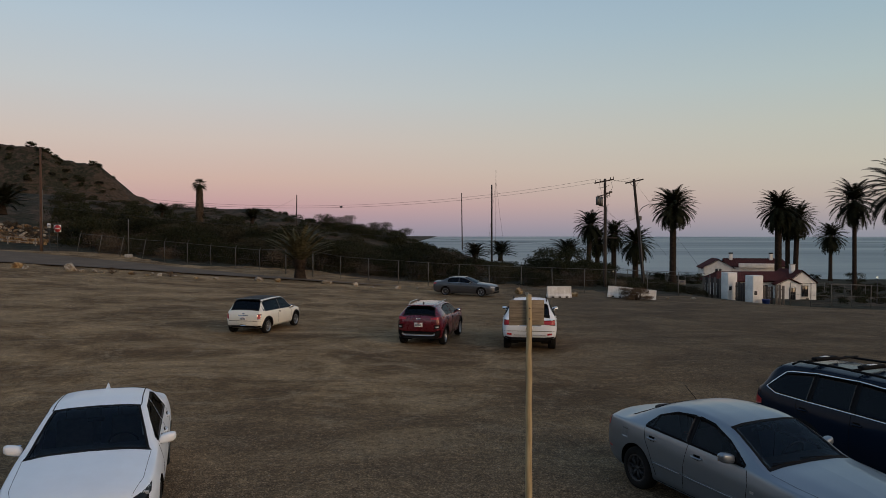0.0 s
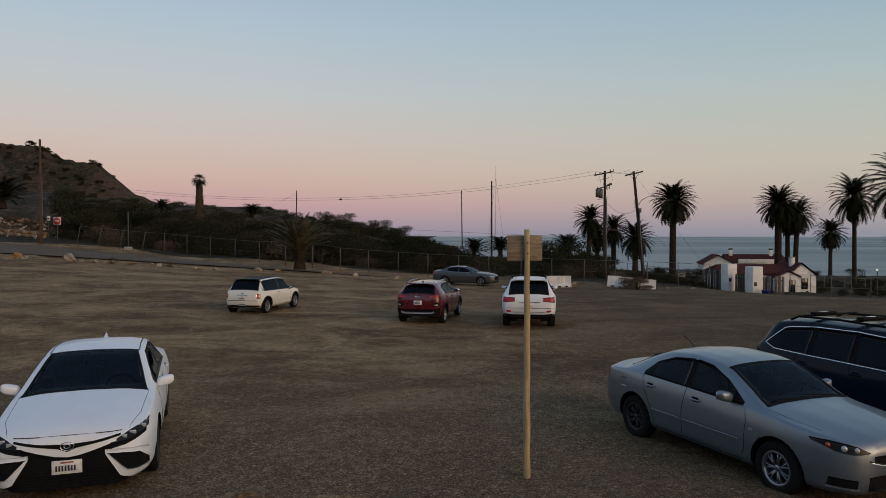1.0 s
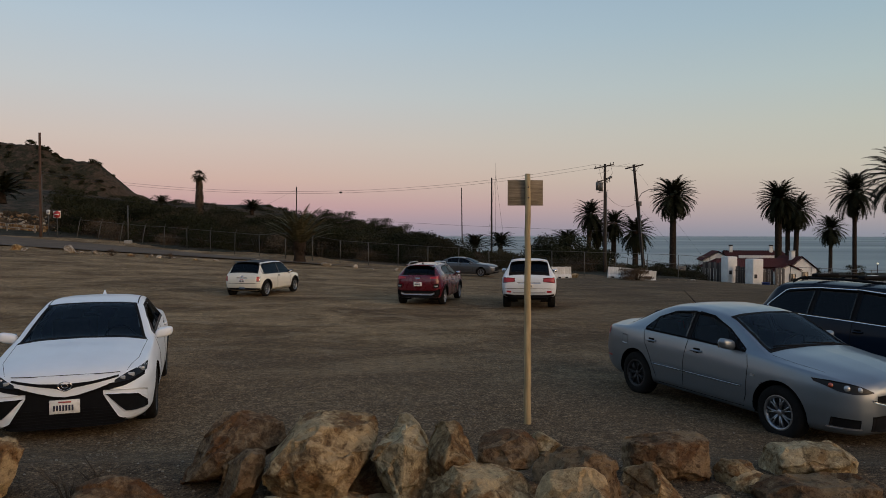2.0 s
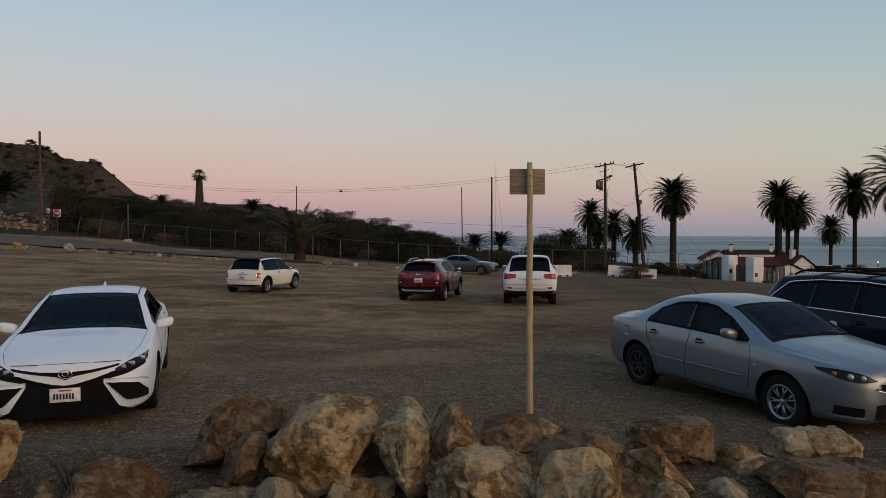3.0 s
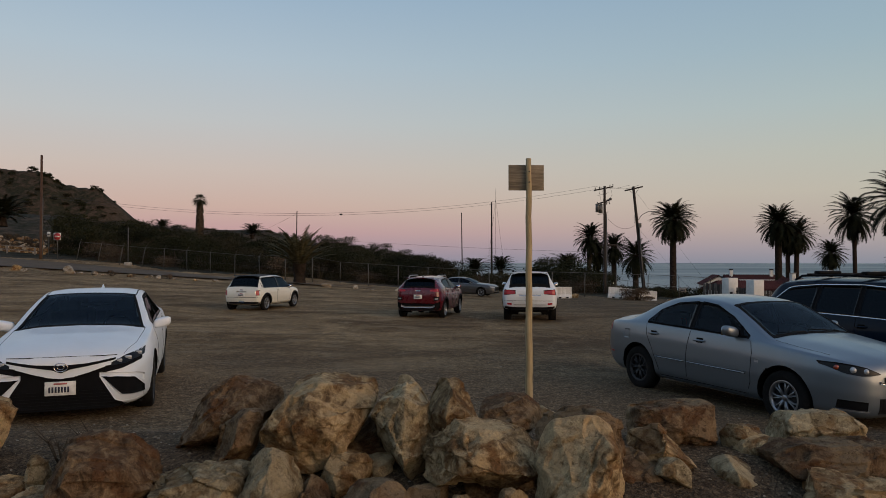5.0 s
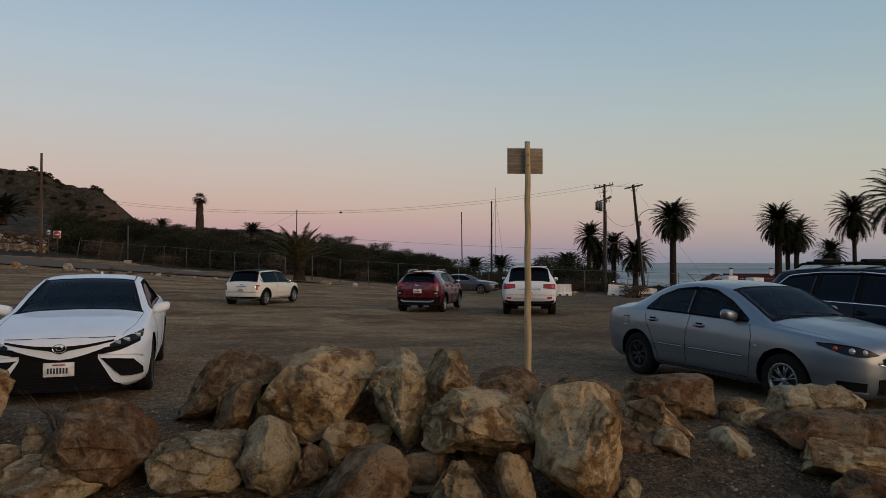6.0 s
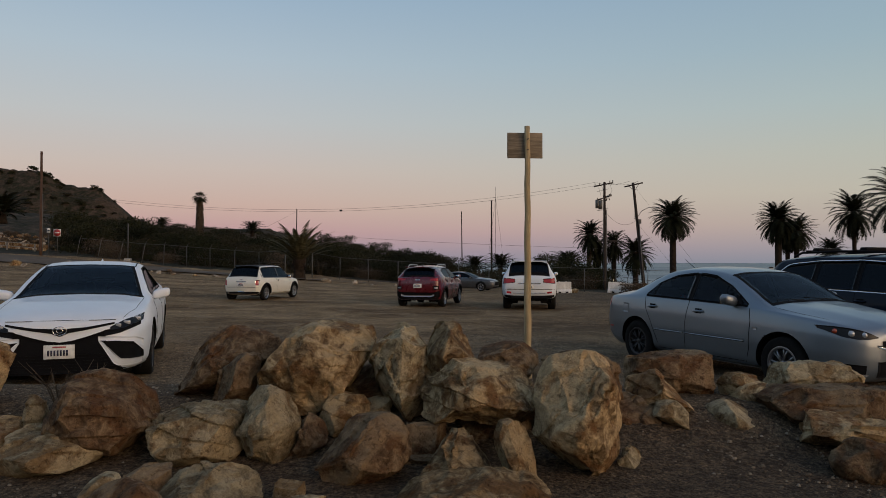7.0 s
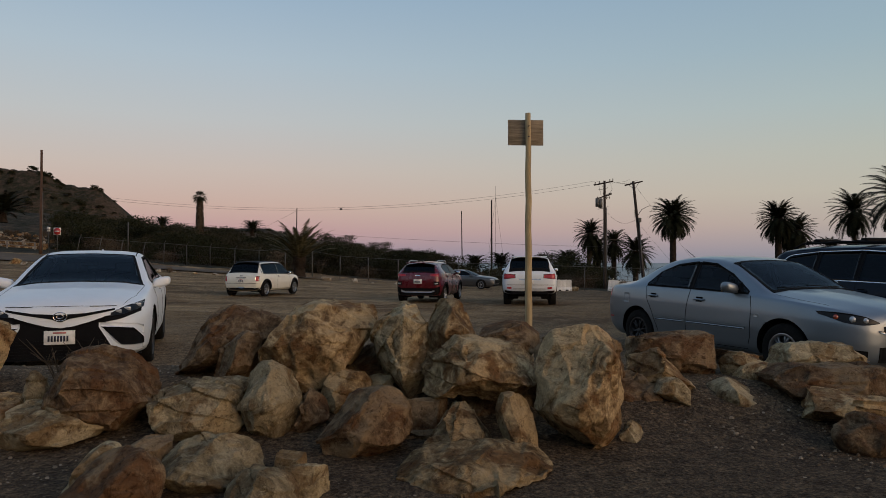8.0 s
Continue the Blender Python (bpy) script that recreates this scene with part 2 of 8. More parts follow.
def leaf_material(name, dark, mid, light):
    m, n, l, b = material(name, 0.75)
    g = n.new("ShaderNodeNewGeometry")
    info = n.new("ShaderNodeObjectInfo")
    add = n.new("ShaderNodeMath")
    add.operation = "MULTIPLY_ADD"
    add.inputs[1].default_value = 0.45
    l.new(info.outputs["Random"], add.inputs[0])
    half = n.new("ShaderNodeMath")
    half.operation = "MULTIPLY"
    half.inputs[1].default_value = 0.55
    l.new(g.outputs["Random Per Island"], half.inputs[0])
    l.new(half.outputs[0], add.inputs[2])
    l.new(stops(n, l, add.outputs[0], [(0.1, dark), (0.5, mid), (0.92, light)]), b.inputs["Base Color"])
    b.inputs["Specular IOR Level"].default_value = 0.05
    return m


def sea_material():
    m, n, l, b = material("sea_water", 0.16)
    b.inputs["Specular IOR Level"].default_value = 0.5
    co = n.new("ShaderNodeTexCoord").outputs["Object"]
    st = n.new("ShaderNodeMapping")
    st.inputs["Scale"].default_value = (0.30, 1.1, 1.0)
    l.new(co, st.inputs[0])
    streak = noise_tex(n, l, st.outputs[0], 0.0035, 6, 0.60, 0.4)
    l.new(stops(n, l, streak.outputs[0], [(0.40, (0.045, 0.080, 0.095)), (0.62, (0.125, 0.165, 0.18))]), b.inputs["Base Color"])
    r = n.new("ShaderNodeMapRange")
    r.inputs["From Min"].default_value, r.inputs["From Max"].default_value = 0.35, 0.68
    r.inputs["To Min"].default_value, r.inputs["To Max"].default_value = 0.52, 0.30
    l.new(streak.outputs[0], r.inputs["Value"])
    l.new(r.outputs[0], b.inputs["Roughness"])
    chop = noise_tex(n, l, co, 0.35, 5, 0.65)
    relief(n, l, b, chop.outputs[0], 0.35, 0.5)
    return m


def slope_material():
    """Dry coastal slopes: dark scrub over ochre earth."""
    m, n, l, b = material("scrub_slope", 0.95)
    co = n.new("ShaderNodeTexCoord").outputs["Object"]
    big = noise_tex(n, l, co, 0.012, 8, 0.62, 0.3)
    mid = noise_tex(n, l, co, 0.07, 7, 0.72)
    fine = noise_tex(n, l, co, 0.5, 5, 0.75)
    bushes = noise_tex(n, l, co, 0.20, 8, 0.70)
    earth = stops(n, l, fine.outputs[0], [(0.35, (0.042, 0.030, 0.021)), (0.65, (0.086, 0.061, 0.042))])
    scrub = stops(n, l, fine.outputs[0], [(0.35, (0.014, 0.015, 0.009)), (0.7, (0.044, 0.040, 0.024))])
    v = n.new("ShaderNodeMath")
    v.operation = "MULTIPLY_ADD"
    v.inputs[1].default_value = 0.6
    both = n.new("ShaderNodeMath")
    both.operation = "MULTIPLY_ADD"
    both.inputs[1].default_value = 0.9
    l.new(bushes.outputs[0], both.inputs[0])
    less = n.new("ShaderNodeMath")
    less.operation = "MULTIPLY_ADD"
    less.inputs[1].default_value, less.inputs[2].default_value = 0.5, -0.20
    l.new(mid.outputs[0], less.inputs[0])
    l.new(less.outputs[0], both.inputs[2])
    l.new(both.outputs[0], v.inputs[0])
    hb = n.new("ShaderNodeMath")
    hb.operation = "MULTIPLY"
    hb.inputs[1].default_value = 0.4
    l.new(big.outputs[0], hb.inputs[0])
    l.new(hb.outputs[0], v.inputs[2])
    f = stops(n, l, v.outputs[0], [(0.48, (1, 1, 1)), (0.54, (0, 0, 0))])
    l.new(blend(n, l, earth, scrub, f), b.inputs["Base Color"])
    relief(n, l, b, mid.outputs[0], 0.8, 2.0)
    return m


def wood_material(name, dark, light, scale=6.0, axis=(9.0, 9.0, 0.6)):
    m, n, l, b = material(name, 0.8)
    co = n.new("ShaderNodeTexCoord").outputs["Object"]
    st = n.new("ShaderNodeMapping")
    st.inputs["Scale"].default_value = axis
    l.new(co, st.inputs[0])
    g = noise_tex(n, l, st.outputs[0], scale, 7, 0.65, 0.5)
    blot = noise_tex(n, l, co, 3.0, 4, 0.6)
    c = stops(n, l, g.outputs[0], [(0.32, dark), (0.66, light)])
    c = blend(n, l, c, stops(n, l, blot.outputs[0], [(0.3, (0.7, 0.7, 0.7)), (0.6, (1, 1, 1))]), 0.7, "MULTIPLY")
    l.new(c, b.inputs["Base Color"])
    relief(n, l, b, g.outputs[0], 0.5, 0.006)
    return m


LOT = lot_material()
SLOPE = slope_material()
SEA = sea_material()
STONES = [
    stone_material("tan_sandstone", (0.090, 0.055, 0.028), (0.225, 0.152, 0.078), (0.50, 0.375, 0.212), (0.140, 0.070, 0.028)),
    stone_material("rust_sandstone", (0.060, 0.036, 0.020), (0.135, 0.084, 0.046), (0.28, 0.198, 0.115), (0.102, 0.048, 0.021)),
    stone_material("pale_sandstone", (0.125, 0.092, 0.052), (0.27, 0.210, 0.122), (0.47, 0.382, 0.238), (0.160, 0.096, 0.044)),
    stone_material("chalky_stone", (0.130, 0.105, 0.078), (0.29, 0.250, 0.195), (0.46, 0.415, 0.345), (0.165, 0.112, 0.066)),
]
ASPHALT = rough_surface("worn_asphalt", (0.090, 0.066, 0.046), (0.140, 0.105, 0.076), 0.5, 0.92, 0.5, 0.01, 30.0)
WHITE_PAINT = paint("white_car_paint", (0.74, 0.78, 0.82), 0.0, 0.42, 0.10, 0.35)
CREAM_PAINT = paint("cream_car_paint", (0.74, 0.715, 0.63), 0.0, 0.32, 0.15)
SILVER_PAINT = paint("silver_blue_car_paint", (0.190, 0.226, 0.265), 0.66, 0.32, 0.05, 0.50)
NAVY_PAINT = paint("dark_blue_car_paint", (0.004, 0.010, 0.022), 0.0, 0.16, 0.01, 0.0)
NAVY_PAINT.node_tree.nodes["Principled BSDF"].inputs["Specular IOR Level"].default_value = 0.14
RED_PAINT = paint("dark_red_car_paint", (0.100, 0.0035, 0.011), 0.1, 0.24, 0.01, 0.7)
GREY_PAINT = paint("dark_grey_car_paint", (0.055, 0.058, 0.064), 0.35, 0.32, 0.06, 0.5)
BLACK_PAINT = paint("black_car_paint", (0.008, 0.009, 0.010), 0.0, 0.45, 0.05, 0.15)
TRIM = plain("black_plastic", (0.007, 0.007, 0.008), 0.85)
GAP = plain("dark_gap", (0.006, 0.006, 0.006), 0.9)
RUBBER = rough_surface("tyre_rubber", (0.007, 0.007, 0.007), (0.016, 0.015, 0.014), 4.0, 0.85, 0.3, 0.004)
ALLOY = plain("alloy_metal", (0.30, 0.31, 0.33), 0.35, 0.9)
STEEL_DARK = plain("dark_steel", (0.03, 0.03, 0.032), 0.5, 0.4)
CHROME = plain("chrome", (0.75, 0.76, 0.78), 0.12, 1.0)
SILVER_TRIM = plain("satin_silver_trim", (0.42, 0.42, 0.43), 0.35, 0.7)
BLACK_ROOF = plain("black_roof_paint", (0.010, 0.010, 0.012), 0.8)
GLASS = window_glass("car_glass", (0.32, 0.35, 0.36))
SMOKED_GLASS = window_glass("tinted_glass", (0.22, 0.24, 0.25))
DARK_GLASS = window_glass("privacy_glass", (0.03, 0.035, 0.04))
SEATING = plain("dark_seat_fabric", (0.045, 0.043, 0.042), 0.85)
SEAT_GREY = plain("grey_seat_fabric", (0.13, 0.12, 0.11), 0.85)
LAMP_RED = plain("red_lamp_lens", (0.36, 0.010, 0.020), 0.30, 0.0, 0.25)
LAMP_CLEAR = plain("clear_lamp_lens", (0.42, 0.44, 0.46), 0.12, 0.3, 1.0)
LAMP_DARK = plain("smoked_lamp_housing", (0.009, 0.010, 0.012), 0.30, 0.0, 0.05)
LAMP_DARK.node_tree.nodes["Principled BSDF"].inputs["Specular IOR Level"].default_value = 0.2
LAMP_AMBER = plain("amber_lamp_lens", (0.30, 0.045, 0.015), 0.15, 0.0, 1.0)
PLATE = plain("plate_white", (0.72, 0.71, 0.68), 0.45)
PLATE_INK = plain("plate_ink", (0.02, 0.025, 0.05), 0.6)
PLATE_RED = plain("plate_red_ink", (0.45, 0.10, 0.10), 0.6)

# ---- building helpers ----


def mesh_of(name, verts, faces, mat, smooth=True):
    me = bpy.data.meshes.new(name)
    me.from_pydata([tuple(map(float, v)) for v in verts], [], faces)
    me.materials.append(mat)
    if smooth:
        me.polygons.foreach_set("use_smooth", [True] * len(me.polygons))
    me.update()
    return me


def part(name, data, mat, parent, label="", smooth=True):
    """Links a bmesh, or a pair of verts and faces, as one mesh object under a thing or under a part."""
    if isinstance(data, tuple):
        me = mesh_of(name, data[0], data[1], mat, smooth)
    elif isinstance(data, bpy.types.Mesh):
        me = data
    else:
        me = bpy.data.meshes.new(name)
        data.to_mesh(me)
        data.free()
        me.materials.append(mat)
        if smooth:
            me.polygons.foreach_set("use_smooth", [True] * len(me.polygons))
    ob = new(name, me)
    ob.parent = parent
    return tagged(ob, label=label)


def thing(name, m, label, category, group=""):
    ob = new(name)
    ob.empty_display_size = 0.2
    ob.matrix_world = m
    return tagged(ob, label=label, category=category, group=group)


def box(sx, sy, sz, x=0, y=0, z=0, r=0.01, seg=2, bm=None, turn=None):
    own = bmesh.new()
    bmesh.ops.create_cube(own, size=1.0)
    bmesh.ops.scale(own, vec=(sx, sy, sz), verts=own.verts)
    if r:
        bmesh.ops.bevel(own, geom=own.edges[:], offset=min(r, min(sx, sy, sz) * 0.45), segments=seg, affect="EDGES", profile=0.5)
    if turn is not None:
        bmesh.ops.transform(own, matrix=turn, verts=own.verts)
    bmesh.ops.translate(own, vec=(x, y, z), verts=own.verts)
    if bm is None:
        return own
    me = bpy.data.meshes.new("tmp")
    own.to_mesh(me)
    own.free()
    bm.from_mesh(me)
    bpy.data.meshes.remove(me)
    return bm


def tube(path, radii, sides=8, caps=True):
    """A round bar through points."""
    pts = [Vector(p) for p in path]
    if not hasattr(radii, "__len__"):
        radii = [radii] * len(pts)
    verts, faces = [], []
    ref = Vector((0.31, 0.17, 0.93))
    for i, p in enumerate(pts):
        d = (pts[min(i + 1, len(pts) - 1)] - pts[max(i - 1, 0)]).normalized()
        u = d.cross(ref if abs(d.dot(ref)) < 0.95 else Vector((1, 0, 0))).normalized()
        v = d.cross(u)
        for k in range(sides):
            a = 2 * math.pi * k / sides
            verts.append(p + (u * math.cos(a) + v * math.sin(a)) * radii[i])
    for i in range(len(pts) - 1):
        for k in range(sides):
            a, b = i * sides + k, i * sides + (k + 1) % sides
            faces.append((a, b, b + sides, a + sides))
    if caps:
        faces.append(tuple(range(sides))[::-1])
        faces.append(tuple(len(verts) - sides + k for k in range(sides)))
    return verts, faces


def joined(*pieces):
    verts, faces = [], []
    for v, f in pieces:
        o = len(verts)
        verts.extend(v)
        faces.extend(tuple(i + o for i in face) for face in f)
    return verts, faces


def lathe_y(profile, n=40, closed=False):
    """Turns (radius, y) points about the y axis."""
    verts, faces = [], []
    for k in range(n):
        a = 2 * math.pi * k / n
        for r, y in profile:
            verts.append((r * math.cos(a), y, r * math.sin(a)))
    m = len(profile)
    for k in range(n):
        k2 = (k + 1) % n
        for j in range(m - 1 + closed):
            j2 = (j + 1) % m
            faces.append((k * m + j, k2 * m + j, k2 * m + j2, k * m + j2))
    return verts, faces


def curve(knots):
    """A smooth curve through (x, value) knots that does not overshoot."""
    k = sorted(knots)
    x = np.array([p[0] for p in k], float)
    y = np.array([p[1] for p in k], float)
    h, d = np.diff(x), np.diff(y) / np.diff(x)
    s = np.zeros_like(y)
    for i in range(1, len(x) - 1):
        if d[i - 1] * d[i] > 0:
            w1, w2 = 2 * h[i] + h[i - 1], h[i] + 2 * h[i - 1]
            s[i] = (w1 + w2) / (w1 / d[i - 1] + w2 / d[i])
    s[0], s[-1] = d[0], d[-1]

    def f(q):
        q = np.clip(np.asarray(q, float), x[0], x[-1])
        i = np.clip(np.searchsorted(x, q) - 1, 0, len(h) - 1)
        t = (q - x[i]) / h[i]
        return ((2 * t**3 - 3 * t**2 + 1) * y[i] + (t**3 - 2 * t**2 + t) * h[i] * s[i]
                + (-2 * t**3 + 3 * t**2) * y[i + 1] + (t**3 - t**2) * h[i] * s[i + 1])
    return f


# ---- ground ----
fall = curve([(-60, 0.1), (0, 0.02), (2.5, 0.10), (3.5, 0.175), (4.2, 0.21), (4.6, 0.27), (4.9, 0.37), (5.3, 0.47), (5.8, 0.47), (6.4, 0.34), (7.4, 0.15), (8.6, 0.085), (12, 0.01), (15, -0.04), (20, -0.13), (26, -0.19), (40, -0.42), (52, -0.66), (62, -0.85), (75, -0.95), (110, -1.6), (150, -2.3), (190, -6.0), (235, -14.0), (400, -16.0), (6000, -16.0)])


def crest(x, y, pts, slope_near, slope_far):
    """Height of a hill whose ridge runs through (x, y, z) points: falls away on both sides."""
    best = np.full(np.shape(x), -50.0)
    for (ax, ay, az), (bx, by, bz) in zip(pts, pts[1:]):
        dx, dy = bx - ax, by - ay
        t = np.clip(((x - ax) * dx + (y - ay) * dy) / (dx * dx + dy * dy), 0, 1)
        px, py, pz = ax + t * dx, ay + t * dy, az + t * (bz - az)
        dist = np.hypot(x - px, y - py)
        near = y < py
        best = np.maximum(best, pz - dist * np.where(near, slope_near, slope_far))
    return best


FAR_RIDGE = [(-1200, 700, 130), (-560, 600, 96), (-380, 600, 82), (-343, 600, 78), (-328, 602, 68), (-300, 605, 65), (-290, 606, 55), (-276, 608, 42), (-246, 612, 30.5), (-190, 620, 21), (-60, 640, 4), (40, 660, -20)]
MID_RIDGE = [(-330, 190, 34), (-120, 235, 17), (-95, 240, 13.5), (-62, 244, 12.5), (-45, 246, 8.2), (-22, 250, 4.4), (-10, 252, 0.2), (8, 256, -8), (30, 260, -20)]
NEAR_BANK = [(-190, 95, 13), (-62, 97, 5.2), (-45, 98, 4.4), (-30, 99, 3.0), (-18, 100, 1.6), (-6, 101, 0.0), (10, 102, -3.0)]

# out of view behind the camera, added to darken reflections and ambient light
UNSEEN_RIDGE = [(-140, 0, 26), (-70, -32, 19), (-20, -48, 15), (10, -58, 11), (34, -72, 4)]


def height(x, y):
    x, y = np.asarray(x, float), np.asarray(y, float)
    away = np.clip(y - 9, 0, np.where(x < 0, 80, 56))
    z = fall(y) + np.where(x < 0, -0.0011, -0.0006) * np.clip(x, -90, 60) * away
    z = z - (np.clip(x - 22, 0, 8) * 0.10 + np.clip(x - 30, 0, 60) * 0.012) * np.clip((y - 48) / 16, 0, 1)
    z = z - np.clip(x, 0, 9) * 0.018 * np.clip((y - 5.5) / 2.5, 0, 1) * np.clip((22 - y) / 8, 0, 1)
    for pts, a, b in ((FAR_RIDGE, 0.86, 0.9), (MID_RIDGE, 0.26, 0.3), (NEAR_BANK, 0.17, 0.14), (UNSEEN_RIDGE, 0.34, 0.34)):
        z = np.maximum(z, crest(x, y, pts, a, b))
    return z


def ground_z(x, y):
    return float(height(np.array([x]), np.array([y]))[0])


def build_ground():
    ang = np.concatenate([np.radians(np.linspace(38, 142, 420)), np.radians(np.linspace(146, 394, 60))])
    rad = np.sort(np.concatenate([[0.0, 0.7], np.geomspace(1.2, 4950, 300), np.linspace(641, 827, 50), np.linspace(57, 86, 58)]))
    A, R = np.meshgrid(ang, rad)
    X, Y = R * np.cos(A), R * np.sin(A)
    Z = height(X, Y)
    n1 = np.array([noise.fractal(Vector((a * 0.35, b * 0.35, 0)), 0.9, 2.0, 4) for a, b in zip(X.ravel(), Y.ravel())]).reshape(X.shape)
    n2 = np.array([noise.fractal(Vector((a * 0.02, b * 0.02, 7)), 0.8, 2.1, 6) for a, b in zip(X.ravel(), Y.ravel())]).reshape(X.shape)
    Z = Z + n1 * np.where(R < 70, 0.025, 0.08) + n2 * np.clip((R - 100) / 300, 0, 1) * np.clip((Z + 4) / 12, 0, 1) * 1.8
    rows, cols = X.shape
    verts = np.stack([X, Y, Z], -1).reshape(-1, 3)
    faces = []
    for i in range(rows - 1):
        for j in range(cols):
            k = (j + 1) % cols
            faces.append((i * cols + j, (i + 1) * cols + j, (i + 1) * cols + k, i * cols + k))
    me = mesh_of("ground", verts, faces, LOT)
    me.materials.append(SLOPE)
    mid = np.array([verts[list(f)].mean(0) for f in faces])
    me.polygons.foreach_set("material_index", [int(y > (70 - 0.12 * x + 3 * math.sin(x * 0.3) if x < 14 else 60.5 + 0.04 * (x - 14) + 0.5 * math.sin(x)) or y < -14 or math.hypot(x, y) > 120) for x, y, z in mid])
    ob = new("ground", me)
    tagged(ob, "brown dirt and gravel lot rising into scrubby hills", "ground", kind="structure")


build_ground()


def build_sea():
    ang = np.linspace(-0.6, math.pi + 0.6, 90)
    rad = np.geomspace(120, 4980, 40)
    verts = [(r * math.cos(a), r * math.sin(a), -11.0) for r in rad for a in ang]
    n = len(ang)
    faces = [(i * n + j, (i + 1) * n + j, (i + 1) * n + j + 1, i * n + j + 1) for i in range(len(rad) - 1) for j in range(n - 1)]
    tagged(new("water", mesh_of("water", verts, faces, SEA)), "calm grey-blue sea with pale streaks under dusk sky", "sea", kind="structure")


build_sea()

# ---- cars ----


class Shell:
    """A car's skin: lofted from curves along its length (x forward, y left, z up)."""

    def __init__(self, s):
        self.s = s
        nose, tail = s["nose"], s["tail"]
        self.xs = np.concatenate([np.linspace(tail, tail + 0.12, 9)[:-1], np.linspace(tail + 0.12, nose - 0.12, 150), np.linspace(nose - 0.12, nose, 9)[1:]])
        zb, zs, zt = (curve(s[k])(self.xs) for k in ("bottom", "shoulder", "top"))
        W, wr = curve(s["width"])(self.xs), curve(s["roof_width"])(self.xs)
        crown = curve(s["crown"])(self.xs)
        ws = W - s.get("tuck", 0.06)
        counts = (5, 4, 9, 9, 5, 12, 7, 7)
        secs = []
        for i in range(len(self.xs)):
            h = zs[i] - zb[i]
            r = min(wr[i], ws[i])
            zr = max(zt[i] - crown[i], zs[i] + 0.004)
            zt_i = max(zt[i], zr + 0.004)
            p = [(0.0, zb[i]), (W[i] * 0.86, zb[i] + 0.004), (W[i] * 0.965, zb[i] + 0.10), (W[i], zb[i] + 0.48 * h), (W[i] - 0.012, zb[i] + 0.78 * h),
                 (ws[i], zs[i]), (r, zr), (r * 0.62, zt_i - 0.22 * (zt_i - zr)), (0.0, zt_i)]
            pts = []
            for (a, b), (c, d), k in zip(p, p[1:], counts):
                for q in range(k):
                    t = q / k
                    pts.append((a + (c - a) * t, b + (d - b) * t))
            pts.append(p[-1])
            secs.append(pts)
        g = np.array(secs)
        for _ in range(s.get("soft", 3)):
            g[:, 1:-1] = 0.25 * g[:, :-2] + 0.5 * g[:, 1:-1] + 0.25 * g[:, 2:]
        self.Y, self.Z = g[..., 0], g[..., 1]
        self.zgrid = np.linspace(0.1, 2.0, 191)
        self.hw = np.array([np.interp(self.zgrid, np.maximum.accumulate(z[5:]), y[5:], left=y[5], right=0) for y, z in zip(self.Y, self.Z)])

    def half(self, x, z):
        """Half width at a place along the car and a height."""
        i = np.clip(np.interp(x, self.xs, np.arange(len(self.xs))), 0, len(self.xs) - 1.001)
        j = np.clip((z - 0.1) / 0.01, 0, 189.99)
        i0, j0 = int(i), int(j)
        a, b = i - i0, j - j0
        h = self.hw
        return (h[i0, j0] * (1 - a) + h[i0 + 1, j0] * a) * (1 - b) + (h[i0, j0 + 1] * (1 - a) + h[i0 + 1, j0 + 1] * a) * b

    def lid(self, x, y):
        """Height of the top skin over a place."""
        i = np.clip(np.interp(x, self.xs, np.arange(len(self.xs))), 0, len(self.xs) - 1.001)
        i0, a = int(i), i - int(i)
        q = [np.interp(abs(y), self.Y[k][::-1][:26], self.Z[k][::-1][:26]) for k in (i0, i0 + 1)]
        return q[0] * (1 - a) + q[1] * a

    def end(self, y, z, front=True):
        """How far forward (or back) the skin reaches at a place in front view."""
        j = int(np.clip(round((z - 0.1) / 0.01), 0, 190))
        col = self.hw[:, j]
        idx = np.nonzero(col >= abs(y))[0]
        if not len(idx):
            return self.s["nose"] - 0.3 if front else self.s["tail"] + 0.3
        k = idx[-1] if front else idx[0]
        k2 = k + 1 if front else k - 1
        if k2 < 0 or k2 >= len(self.xs):
            return self.xs[k]
        t = (col[k] - abs(y)) / max(col[k] - col[k2], 1e-6)
        return self.xs[k] + t * (self.xs[k2] - self.xs[k])

    def skin(self, arches, openings):
        """The two-sided skin mesh with wheel arches and window openings cut out."""
        Yv, Zv = self.Y, self.Z.copy()
        X = np.repeat(self.xs[:, None], Yv.shape[1], 1)
        Xs, Zs = X.copy(), Zv.copy()
        step = 0.03
        outer = Yv > 0.5 * Yv.max()
        for cx, cz, r in arches:
            d = np.hypot(X - cx, Zv - cz)
            m = (abs(d - r) < step * 0.62) & outer
            Xs[m] = cx + (X - cx)[m] / d[m] * r
            Zs[m] = cz + (Zv - cz)[m] / d[m] * r
        nx, nj = X.shape
        verts = [(Xs[i, j], Yv[i, j], Zs[i, j]) for i in range(nx) for j in range(nj)]
        verts += [(Xs[i, j], -Yv[i, j], Zs[i, j]) for i in range(nx) for j in range(nj)]
        o = nx * nj
        faces = []
        for i in range(nx - 1):
            for j in range(nj - 1):
                cx, cy, cz = (0.25 * (A[i, j] + A[i + 1, j] + A[i, j + 1] + A[i + 1, j + 1]) for A in (Xs, Yv, Zs))
                if cy > 0.5 * Yv.max() and any(math.hypot(cx - a, cz - b) < r for a, b, r in arches):
                    continue
                if any(f(cx, cy, cz) for f in openings):
                    continue
                a, b, c, d = i * nj + j, (i + 1) * nj + j, (i + 1) * nj + j + 1, i * nj + j + 1
